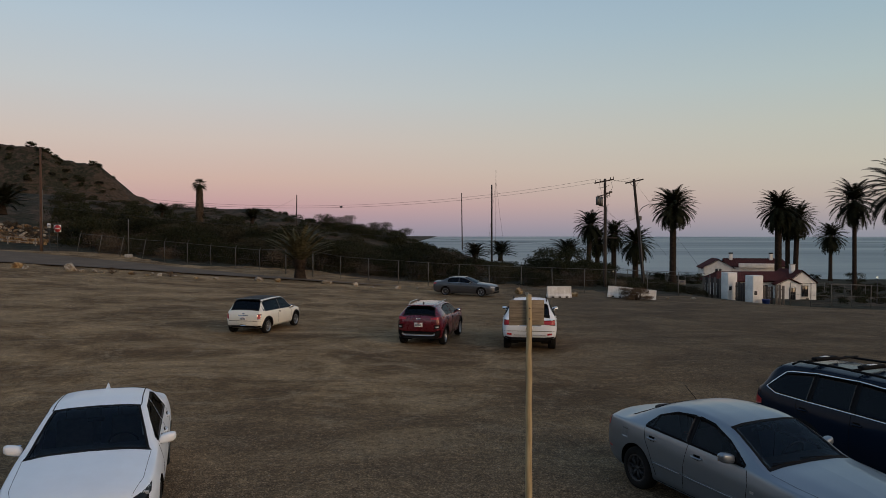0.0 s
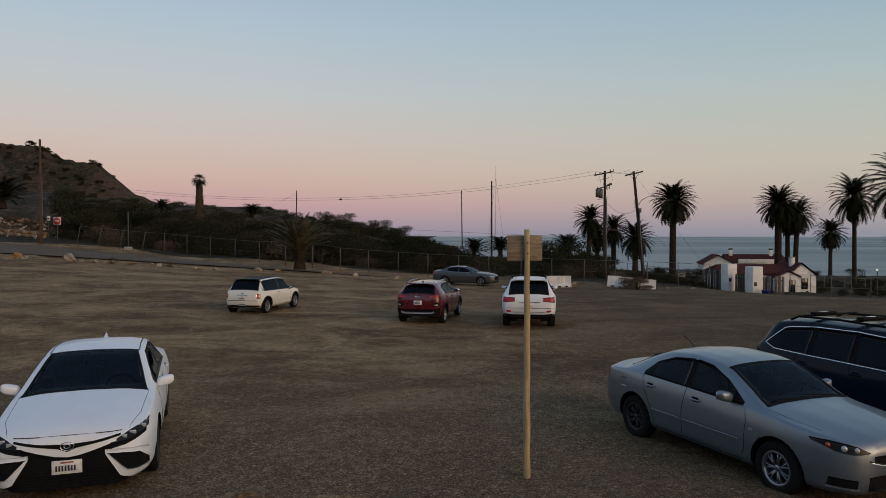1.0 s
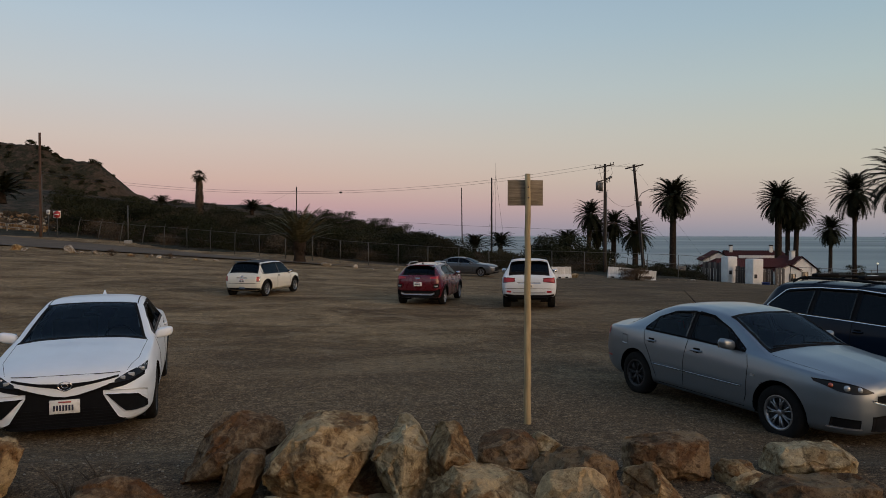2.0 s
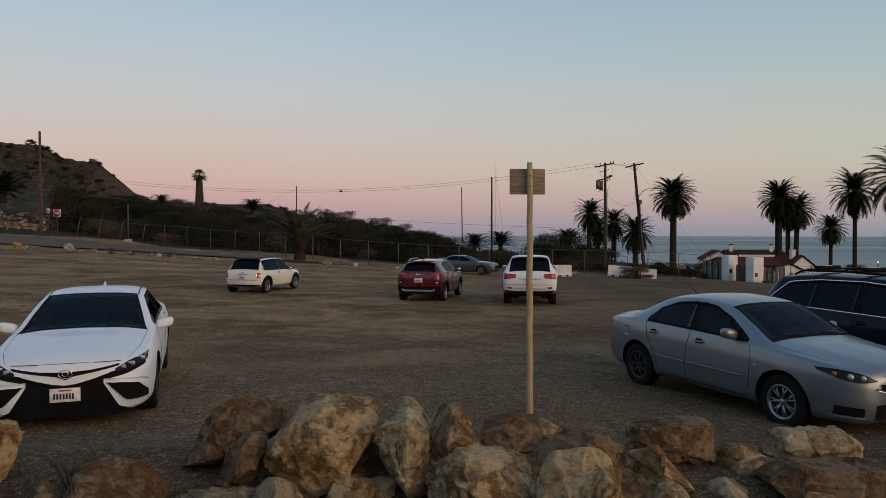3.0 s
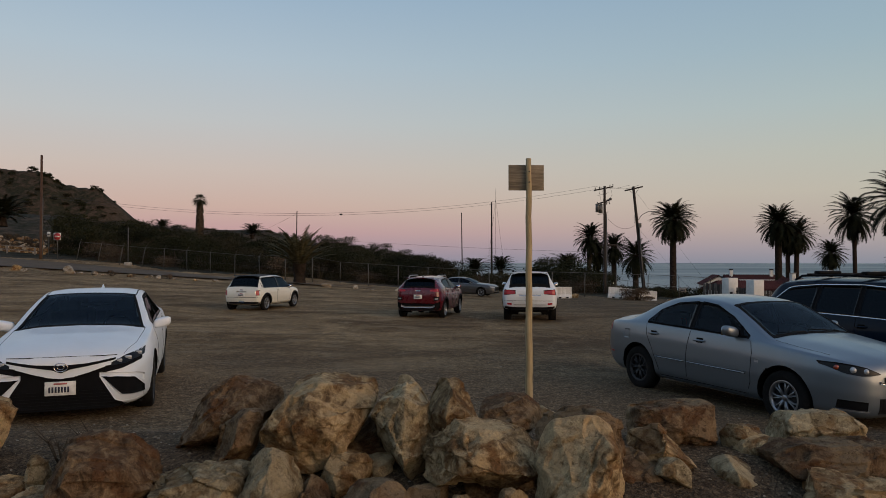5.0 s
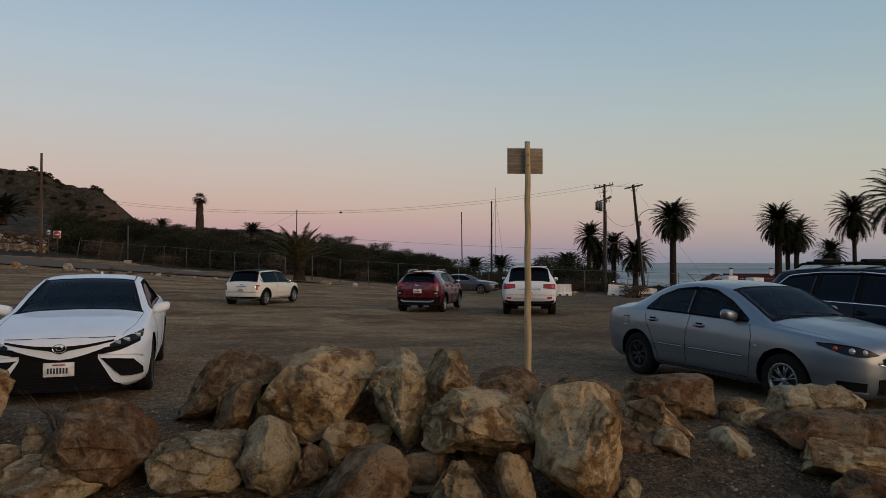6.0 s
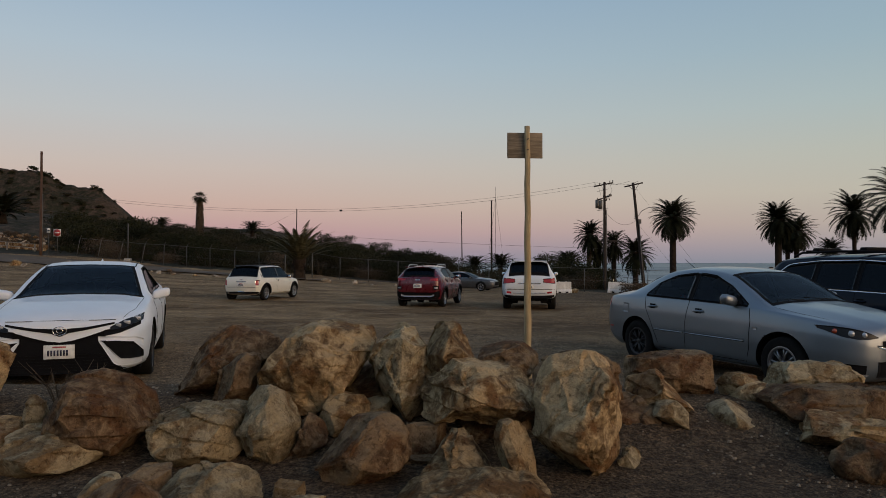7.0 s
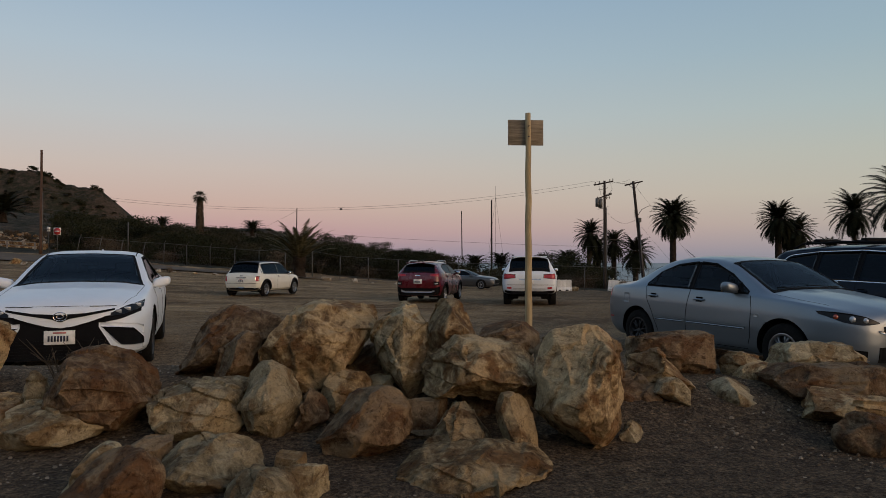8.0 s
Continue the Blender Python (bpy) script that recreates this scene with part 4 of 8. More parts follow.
part("roof_fin", ([(-1.0, 0.025, 1.405), (-1.0, -0.025, 1.405), (-1.15, 0.03, 1.39), (-1.15, -0.03, 1.39), (-1.13, 0.004, 1.475), (-1.13, -0.004, 1.475)], [(0, 1, 5, 4), (0, 4, 2), (1, 3, 5), (2, 4, 5, 3), (0, 2, 3, 1)]), WHITE_PAINT, car, smooth=False)
part("rear_view_mirror", box(0.03, 0.22, 0.06, 0.28, 0, 1.24, 0.02), TRIM, car)
for sg in (1, -1):
    strip = part("lamp_strip", sh.front([(0.44, 0.60), (0.60, 0.630), (0.80, 0.705)], [(0.44, 0.668), (0.62, 0.690), (0.80, 0.745)], 0.0065, ny=16, nz=3), TRIM, car, "black strip under the headlamp")
    if sg < 0:
        strip.scale = (1, -1, 1)

# silver-blue sedan
SILVER_SEDAN = dict(
    nose=2.23, tail=-2.20, paint=SILVER_PAINT, tyre=0.325, rim=0.205, tyre_width=0.205, axles=(1.335, -1.305), spokes=7, rim_mat=ALLOY, rear_rim=STEEL_DARK, twin=True, tuck=0.05, arch=0.05,
    bottom=[(2.23, 0.27), (2.1, 0.2), (1.8, 0.19), (0, 0.2), (-1.8, 0.21), (-2.20, 0.34)],
    shoulder=[(2.23, 0.68), (2.1, 0.79), (1.75, 0.875), (1.2, 0.93), (0.8, 0.955), (-0.7, 1.0), (-1.5, 1.01), (-2.02, 0.985), (-2.20, 0.88)],
    top=[(2.23, 0.76), (2.17, 0.83), (1.88, 0.92), (1.5, 0.985), (1.10, 1.035), (0.72, 1.225), (0.35, 1.395), (0.0, 1.45), (-0.35, 1.465), (-0.75, 1.435), (-1.1, 1.34), (-1.45, 1.185), (-1.72, 1.085), (-2.10, 1.06), (-2.20, 0.96)],
    width=[(2.23, 0.40), (2.17, 0.55), (2.06, 0.68), (1.93, 0.762), (1.75, 0.835), (1.5, 0.868), (1.3, 0.877), (-1.3, 0.877), (-1.85, 0.84), (-2.12, 0.76), (-2.20, 0.62)],
    roof_width=[(2.23, 0.30), (1.88, 0.56), (1.5, 0.68), (1.10, 0.735), (0.72, 0.69), (0.35, 0.635), (-0.3, 0.61), (-1.1, 0.60), (-1.72, 0.65), (-2.20, 0.48)],
    crown=[(2.23, 0.03), (1.5, 0.055), (1.15, 0.045), (0.35, 0.045), (-1.1, 0.05), (-1.72, 0.05), (-2.20, 0.04)],
    screens=[(0.36, 1.08, 0.585, 0.69), (-1.66, -1.10, 0.60, 0.56)], screen_glass=(GLASS, DARK_GLASS),
    panes=[([(-0.16, 1.015), (0.80, 0.985)], [(-0.16, 1.375), (0.12, 1.345), (0.45, 1.215), (0.80, 1.00)]),
           ([(-1.12, 1.035), (-0.24, 1.015)], [(-1.12, 1.06), (-0.95, 1.22), (-0.62, 1.335), (-0.24, 1.375)])],
    pane_glass=(SMOKED_GLASS, SMOKED_GLASS),
    gaps=[[(0.84, 0.95), (0.88, 0.80), (0.86, 0.45), (0.80, 0.29)], [(-0.20, 1.0), (-0.25, 0.7), (-0.27, 0.29)], [(-1.13, 1.01), (-1.09, 0.85), (-0.96, 0.65), (-0.87, 0.45), (-0.81, 0.29)],
          [(-0.81, 0.29), (0.80, 0.29)]],
    mirror=(0.58, 1.045), handles=[(-0.01, 0.865), (-0.94, 0.88)], seat_x=-0.05, seat_h=1.0, dash=(0.78, 0.88))
SILVER_SEDAN["handle_mat"] = SILVER_PAINT
car, sh = build_car("silver_sedan", SILVER_SEDAN, heading(4.29, 9.93, ground_z(4.3, 9.9) - 0.02, -66.8), "silver-blue sedan with alloy wheels, parked behind boulders")
for z0 in (0.0, 0.002):
    mat, wide, out, drop_z = (GAP, 0.010, 0.004, 0.016) if z0 == 0 else (SILVER_PAINT, 0.024, 0.011, 0.0)
    lines(car, sh, "side_moulding", [(0.79, 0.555 - drop_z), (-0.235, 0.56 - drop_z)], wide, out, mat)
    lines(car, sh, "side_moulding", [(-0.29, 0.56 - drop_z), (-0.88, 0.56 - drop_z)], wide, out, mat)
lines(car, sh, "sill", [(0.98, 0.235), (-0.93, 0.245)], 0.05, 0.012, SILVER_PAINT)
lines(car, sh, "window_surround", [(0.80, 0.977), (-0.20, 1.007), (-1.12, 1.027)], 0.018, 0.007, TRIM)
lines(car, sh, "door_pillar", [(-0.20, 1.015), (-0.20, 1.37)], 0.075, 0.005, TRIM)
lines(car, sh, "quarter_divider", [(-0.97, 1.03), (-0.93, 1.225)], 0.028, 0.006, TRIM)
lines(car, sh, "mirror_corner", [(0.70, 0.985), (0.62, 1.10)], 0.05, 0.006, TRIM)
for sg in (1, -1):
    part("hood_gap", sh.crease([(1.80, 0.655), (1.5, 0.71), (1.14, 0.735)], 0.004, 0.001, (sg,)), GAP, car)
for sg in (1, -1):
    lamp = part("headlamp", sh.front([(0.40, 0.700), (0.50, 0.685), (0.60, 0.682), (0.70, 0.705), (0.80, 0.790)], [(0.40, 0.708), (0.52, 0.770), (0.62, 0.800), (0.72, 0.820), (0.805, 0.825)], 0.008, ny=18), LAMP_DARK, car, "dark headlamp with round projectors")
    if sg < 0:
        lamp.scale = (1, -1, 1)
    for yy, zz, rr, mm in ((0.53, 0.728, 0.036, LAMP_CLEAR), (0.63, 0.742, 0.038, LAMP_CLEAR), (0.725, 0.765, 0.030, LAMP_AMBER)):
        bm = bmesh.new()
        bmesh.ops.create_uvsphere(bm, u_segments=14, v_segments=8, radius=rr)
        bmesh.ops.translate(bm, vec=(sh.end(yy, zz) - rr * 0.45, sg * yy, zz), verts=bm.verts)
        part("lamp_bowl", bm, mm, car)
part("upper_grille", sh.front([(-0.36, 0.60), (-0.2, 0.545), (0.0, 0.53), (0.2, 0.545), (0.36, 0.60)], [(-0.38, 0.665), (0.38, 0.665)], 0.006, ny=30), TRIM, car)
part("grille_bar", sh.front([(-0.42, 0.60), (-0.22, 0.55), (0, 0.535), (0.22, 0.55), (0.42, 0.60)], [(-0.42, 0.625), (-0.22, 0.575), (0, 0.56), (0.22, 0.575), (0.42, 0.625)], 0.016, ny=30, nz=3), CHROME, car, "chrome winged grille bar")
part("lower_grille", sh.front([(-0.42, 0.27), (0.42, 0.27)], [(-0.46, 0.44), (0.46, 0.44)], 0.006, ny=30), TRIM, car)
pair(car, sh, "fog_lamp_recess", [(0.54, 0.30), (0.74, 0.32)], [(0.54, 0.40), (0.74, 0.42)], 0.006, TRIM)
pair(car, sh, "fog_blade", [(0.52, 0.285), (0.75, 0.30)], [(0.52, 0.30), (0.75, 0.315)], 0.014, SILVER_TRIM)
part("tow_cover", sh.front([(0.53, 0.46), (0.60, 0.46)], [(0.53, 0.52), (0.60, 0.52)], 0.003, ny=8, nz=6, skirt=0.01), SILVER_PAINT, car)
part("fuel_flap", sh.side([(-1.63, 0.755), (-1.49, 0.755)], [(-1.63, 0.895), (-1.49, 0.895)], 0.003, (-1,), 8, 8, 0.01), SILVER_PAINT, car)
flanks(car, sh, "side_repeater", [(0.93, 0.70), (0.99, 0.70)], [(0.93, 0.728), (0.99, 0.728)], 0.006, SILVER_TRIM)
flanks(car, sh, "tail_lamp", [(-2.16, 0.82), (-2.04, 0.84)], [(-2.16, 0.97), (-2.04, 0.965)], 0.006, LAMP_RED)
flanks(car, sh, "rear_marker", [(-2.04, 0.50), (-1.92, 0.50)], [(-2.04, 0.525), (-1.92, 0.525)], 0.006, LAMP_RED)
part("aerial", tube([(-0.92, 0.0, 1.39), (-1.22, 0.02, 1.57)], [0.006, 0.003], 6), TRIM, car)
part("rear_view_mirror", box(0.03, 0.22, 0.06, 0.25, 0, 1.24, 0.02), TRIM, car)
part("wiper", joined(tube([(1.07, 0.45, sh.lid(1.07, 0.45) + 0.02), (1.02, -0.1, sh.lid(1.02, 0.1) + 0.025)], 0.006, 6), tube([(1.07, -0.15, sh.lid(1.07, 0.15) + 0.02), (1.02, -0.58, sh.lid(1.02, 0.58) + 0.025)], 0.006, 6)), TRIM, car)

# dark blue large crossover
NAVY_CROSSOVER = dict(
    nose=2.50, tail=-2.50, paint=NAVY_PAINT, tyre=0.365, rim=0.24, tyre_width=0.245, axles=(1.52, -1.37), spokes=5, rim_mat=ALLOY, tuck=0.06, cladding=True,
    bottom=[(2.5, 0.35), (2.3, 0.28), (0, 0.26), (-2.2, 0.30), (-2.5, 0.45)],
    shoulder=[(2.5, 0.80), (2.3, 0.95), (1.6, 1.06), (1.0, 1.12), (-1.0, 1.17), (-2.0, 1.22), (-2.4, 1.22), (-2.5, 1.10)],
    top=[(2.5, 0.92), (2.4, 1.02), (2.0, 1.10), (1.3, 1.19), (0.9, 1.36), (0.35, 1.67), (-0.1, 1.745), (-1.2, 1.755), (-2.05, 1.70), (-2.25, 1.56), (-2.42, 1.25), (-2.5, 1.12)],
    width=[(2.5, 0.62), (2.4, 0.78), (2.1, 0.92), (1.6, 0.965), (-1.8, 0.965), (-2.25, 0.92), (-2.45, 0.82), (-2.5, 0.72)],
    roof_width=[(2.5, 0.5), (2.0, 0.72), (1.3, 0.78), (0.9, 0.73), (0.35, 0.66), (-0.5, 0.66), (-1.9, 0.62), (-2.2, 0.64), (-2.5, 0.62)],
    crown=[(2.5, 0.04), (1.3, 0.06), (0.35, 0.06), (-2.05, 0.06), (-2.5, 0.05)],
    screens=[(0.38, 1.25, 0.64, 0.74), (-2.38, -2.10, 0.62, 0.60)], screen_glass=(GLASS, DARK_GLASS),
    panes=[([(-0.45, 1.17), (0.88, 1.13)], [(-0.45, 1.635), (0.15, 1.59), (0.6, 1.36), (0.88, 1.16)]),
           ([(-1.23, 1.185), (-0.53, 1.172)], [(-1.23, 1.625), (-0.53, 1.635)]),
           ([(-2.14, 1.275), (-1.95, 1.215), (-1.31, 1.187)], [(-2.14, 1.285), (-1.86, 1.545), (-1.31, 1.622)])],
    pane_glass=(DARK_GLASS, DARK_GLASS, DARK_GLASS),
    gaps=[[(0.95, 1.1), (0.98, 0.7), (0.9, 0.35)], [(-0.49, 1.15), (-0.5, 0.35)], [(-1.5, 1.18), (-1.5, 0.95), (-1.0, 0.6), (-0.95, 0.35)]],
    mirror=(0.72, 1.21), handles=[(-0.38, 1.0), (-1.36, 1.02)], seat_x=-0.1, seat_h=1.5, dash=(0.95, 1.05))
car, sh = build_car("dark_blue_crossover", NAVY_CROSSOVER, heading(7.59, 11.14, ground_z(7.59, 11.14) - 0.02, -66.0), "dark blue crossover with roof carriers, parked beside a sedan")
belt = [(0.92, 1.12), (-0.5, 1.158), (-1.27, 1.174), (-1.95, 1.20), (-2.19, 1.275), (-1.90, 1.56), (-1.80, 1.59), (-1.27, 1.64), (-0.5, 1.652), (0.15, 1.61), (0.62, 1.38), (0.92, 1.14)]
lines(car, sh, "window_trim", belt, 0.02, 0.008, CHROME, "bright chrome window surround")
lines(car, sh, "window_pillar", [(-0.49, 1.17), (-0.49, 1.635)], 0.07, 0.005, TRIM)
lines(car, sh, "window_pillar", [(-1.27, 1.185), (-1.27, 1.625)], 0.07, 0.005, TRIM)
flanks(car, sh, "tail_lamp", [(-2.48, 0.90), (-2.24, 0.95)], [(-2.48, 1.10), (-2.24, 1.03)], 0.008, LAMP_RED)
for sg in (1, -1):
    part("roof_rail", tube([(0.1, sg * 0.60, 1.70), (0.0, sg * 0.60, 1.765), (-0.9, sg * 0.60, 1.795), (-1.7, sg * 0.59, 1.775), (-1.85, sg * 0.59, 1.70)], [0.02, 0.02, 0.02, 0.02, 0.02], 8), TRIM, car)
for x in (-0.66, -1.53):
    part("cross_bar", tube([(x, -0.68, 1.80), (x, 0.68, 1.80)], 0.02, 8), TRIM, car)
    pad = part("carrier_pad", box(0.13, 0.56, 0.06, x, -0.18, 1.83, 0.028, 3), TRIM, car, "padded black roof carrier")
    part("pad_mark", box(0.004, 0.18, 0.022, x - 0.066, -0.18, 1.835, 0.0), PLATE, pad)
    part("pad_mark", box(0.07, 0.18, 0.004, x, -0.18, 1.862, 0.0), PLATE, pad)

# cream hatchback with a black roof
CREAM_HATCH = dict(
    nose=1.86, tail=-1.86, paint=CREAM_PAINT, tyre=0.30, rim=0.205, tyre_width=0.185, axles=(1.157, -1.31), spokes=6, rim_mat=ALLOY, tuck=0.05, cladding=True, arch=0.035,
    bottom=[(1.86, 0.28), (1.6, 0.2), (0, 0.2), (-1.6, 0.22), (-1.86, 0.30)],
    shoulder=[(1.86, 0.60), (1.7, 0.74), (1.2, 0.82), (0.6, 0.855), (-0.8, 0.885), (-1.5, 0.90), (-1.78, 0.88), (-1.86, 0.78)],
    top=[(1.86, 0.70), (1.78, 0.79), (1.5, 0.88), (1.0, 0.945), (0.75, 1.06), (0.38, 1.34), (0.1, 1.39), (-0.6, 1.41), (-1.30, 1.385), (-1.45, 1.33), (-1.70, 0.98), (-1.80, 0.91), (-1.86, 0.80)],
    width=[(1.86, 0.50), (1.78, 0.65), (1.5, 0.80), (1.1, 0.84), (-1.3, 0.84), (-1.65, 0.80), (-1.80, 0.73), (-1.86, 0.66)],
    roof_width=[(1.86, 0.4), (1.5, 0.60), (1.0, 0.68), (0.75, 0.66), (0.38, 0.59), (-0.6, 0.58), (-1.40, 0.56), (-1.70, 0.64), (-1.86, 0.58)],
    crown=[(1.86, 0.03), (1.0, 0.06), (0.3, 0.04), (-1.3, 0.045), (-1.86, 0.03)],
    screens=[(0.40, 0.95, 0.57, 0.65), (-1.72, -1.42, 0.62, 0.55)], screen_glass=(GLASS, DARK_GLASS),
    panes=[([(-0.25, 0.90), (0.70, 0.88)], [(-0.25, 1.335), (0.28, 1.305), (0.70, 0.97)]), ([(-1.46, 0.92), (-0.30, 0.90)], [(-1.46, 1.19), (-1.32, 1.30), (-0.30, 1.335)])],
    pane_glass=(DARK_GLASS, DARK_GLASS), gaps=[[(0.70, 0.86), (0.70, 0.5), (0.62, 0.28)], [(-0.45, 0.88), (-0.48, 0.6), (-0.42, 0.28)]],
    mirror=(0.56, 0.92), mirror_mat=BLACK_PAINT, handles=[(-0.32, 0.79)], seat_x=-0.1, seat_h=0.95, dash=(0.5, 0.80))
car, sh = build_car("cream_hatchback", CREAM_HATCH, heading(-7.51, 29.48, ground_z(-7.5, 29.4), 76.1), "cream hatchback with black roof and chrome tail trim")
part("roof_panel", sh.upper(-1.44, 0.42, 0.585, 0.61, 0.006, 20, 14), BLACK_ROOF, car, "black roof panel")
for path, wd in (([(0.72, 0.88), (-0.3, 0.897), (-1.48, 0.915)], 0.02), ([(-0.275, 0.90), (-0.275, 1.335)], 0.06), ([(-1.46, 1.20), (-1.32, 1.32), (-0.3, 1.355), (0.30, 1.32), (0.72, 0.98)], 0.06), ([(-1.52, 0.92), (-1.48, 1.22)], 0.12)):
    lines(car, sh, "window_band", path, wd, 0.005, BLACK_PAINT)
lines(car, sh, "sill_trim", [(0.75, 0.25), (-0.9, 0.25)], 0.08, 0.008, TRIM)
part("rear_skirt", sh.front([(-0.72, 0.28), (0.72, 0.28)], [(-0.72, 0.36), (0.72, 0.36)], 0.006, ny=24, at_front=False), TRIM, car)
part("bumper_line", sh.front([(-0.74, 0.53), (0.74, 0.53)], [(-0.74, 0.545), (0.74, 0.545)], 0.004, ny=24, nz=2, at_front=False), GAP, car)
for sg in (1, -1):
    lamp = part("tail_lamp", sh.front([(0.635, 0.63), (0.73, 0.63)], [(0.635, 0.80), (0.72, 0.80)], 0.012, ny=8, at_front=False), LAMP_RED, car, "upright red tail lamp")
    surround = part("lamp_ring", sh.front([(0.62, 0.615), (0.745, 0.615)], [(0.62, 0.815), (0.735, 0.815)], 0.007, ny=8, at_front=False), CHROME, car)
    if sg < 0:
        lamp.scale = surround.scale = (1, -1, 1)
part("tail_handle", sh.front([(-0.22, 0.74), (0.22, 0.74)], [(-0.22, 0.775), (0.22, 0.775)], 0.02, ny=12, nz=3, at_front=False), CHROME, car, "chrome boot handle")
part("tail_badge", sh.front([(-0.06, 0.81), (0.06, 0.81)], [(-0.05, 0.845), (0.05, 0.845)], 0.014, ny=6, nz=3, at_front=False), CHROME, car)
part("exhaust_slot", sh.front([(-0.13, 0.35), (0.13, 0.35)], [(-0.13, 0.40), (0.13, 0.40)], 0.012, ny=8, nz=3, at_front=False), CHROME, car)
plate_on(car, sh.end(0, 0.64, False) - 0.02, 0.0, 0.64, math.pi)
part("roof_aerial", tube([(-1.1, 0, 1.40), (-1.25, 0, 1.50)], [0.01, 0.004], 6), TRIM, car)
part("roof_spoiler", box(0.16, 1.06, 0.03, -1.46, 0, 1.375, 0.012), BLACK_PAINT, car)

# dark red small crossover
RED_CROSSOVER = dict(
    nose=2.08, tail=-2.08, paint=RED_PAINT, tyre=0.325, rim=0.225, tyre_width=0.215, axles=(1.225, -1.375), spokes=5, rim_mat=ALLOY, tuck=0.055, cladding=True,
    bottom=[(2.08, 0.32), (1.9, 0.24), (0, 0.22), (-1.8, 0.26), (-2.08, 0.36)],
    shoulder=[(2.08, 0.72), (1.9, 0.88), (1.3, 0.98), (0.7, 1.02), (-0.8, 1.07), (-1.8, 1.12), (-2.02, 1.08), (-2.08, 0.98)],
    top=[(2.08, 0.84), (2.0, 0.94), (1.6, 1.03), (1.05, 1.10), (0.6, 1.33), (0.2, 1.47), (-0.3, 1.53), (-1.1, 1.515), (-1.65, 1.46), (-1.80, 1.36), (-1.98, 1.13), (-2.05, 1.08), (-2.08, 0.99)],
    width=[(2.08, 0.55), (2.0, 0.72), (1.7, 0.86), (1.2, 0.90), (-1.4, 0.90), (-1.85, 0.85), (-2.02, 0.77), (-2.08, 0.68)],
    roof_width=[(2.08, 0.45), (1.6, 0.65), (1.05, 0.72), (0.6, 0.66), (0.2, 0.60), (-0.5, 0.58), (-1.65, 0.55), (-1.95, 0.62), (-2.08, 0.60)],
    crown=[(2.08, 0.03), (1.05, 0.06), (0.2, 0.05), (-1.6, 0.05), (-2.08, 0.03)],
    screens=[(0.24, 1.0, 0.58, 0.68), (-1.97, -1.70, 0.60, 0.54)], screen_glass=(GLASS, DARK_GLASS),
    panes=[([(-0.3, 1.07), (0.72, 1.05)], [(-0.3, 1.44), (0.1, 1.41), (0.45, 1.28), (0.72, 1.09)]), ([(-1.25, 1.12), (-0.36, 1.07)], [(-1.25, 1.33), (-0.9, 1.41), (-0.36, 1.44)])],
    pane_glass=(DARK_GLASS, DARK_GLASS), gaps=[[(0.8, 1.0), (0.82, 0.6), (0.76, 0.3)], [(-0.33, 1.05), (-0.35, 0.3)], [(-1.2, 1.1), (-1.15, 0.8), (-0.95, 0.5)]],
    mirror=(0.62, 1.09), handles=[(-0.2, 0.93), (-1.05, 0.96)], seat_x=-0.05, seat_h=1.15, dash=(0.7, 0.92))
car, sh = build_car("dark_red_crossover", RED_CROSSOVER, heading(-0.46, 27.56, ground_z(-0.5, 27.5), 77.0), "dark red crossover with black cladding, seen tail on")
part("rear_bumper", sh.front([(-0.80, 0.30), (0.80, 0.30)], [(-0.80, 0.62), (-0.6, 0.56), (0.6, 0.56), (0.80, 0.62)], 0.012, ny=28, at_front=False), TRIM, car, "black plastic bumper")
part("skid_plate", sh.front([(-0.62, 0.44), (-0.5, 0.40), (0.5, 0.40), (0.62, 0.44)], [(-0.66, 0.52), (-0.5, 0.46), (0.5, 0.46), (0.66, 0.52)], 0.024, ny=28, nz=3, at_front=False), SILVER_TRIM, car, "satin silver skid plate")
lines(car, sh, "sill_trim", [(0.78, 0.30), (-0.92, 0.30)], 0.14, 0.010, TRIM)
part("tail_spoiler", box(0.22, 1.06, 0.035, -1.74, 0, 1.475, 0.015), RED_PAINT, car)
for sg in (1, -1):
    for nm, lo, hi, mt in (("tail_lamp", [(0.46, 1.00), (0.76, 0.98)], [(0.46, 1.05), (0.72, 1.09)], LAMP_RED), ("lower_lamp", [(0.60, 0.66), (0.78, 0.68)], [(0.60, 0.80), (0.80, 0.80)], TRIM), ("reverse_lamp", [(0.63, 0.70), (0.75, 0.71)], [(0.63, 0.75), (0.75, 0.755)], LAMP_CLEAR)):
        ob = part(nm, sh.front(lo, hi, 0.016 if nm != "reverse_lamp" else 0.024, ny=10, at_front=False), mt, car)
        if sg < 0:
            ob.scale = (1, -1, 1)
    part("roof_rail", tube([(0.05, sg * 0.56, 1.47), (-0.1, sg * 0.56, 1.545), (-1.2, sg * 0.54, 1.555), (-1.45, sg * 0.53, 1.48)], 0.018, 6), SILVER_TRIM, car)
part("tail_badge", sh.front([(-0.09, 1.00), (0.09, 1.00)], [(-0.07, 1.045), (0.07, 1.045)], 0.012, ny=6, nz=3, at_front=False), CHROME, car)
plate_on(car, sh.end(0, 0.80, False) - 0.02, 0.0, 0.80, math.pi)
part("roof_fin", box(0.14, 0.04, 0.06, -1.35, 0, 1.53, 0.018), BLACK_PAINT, car)

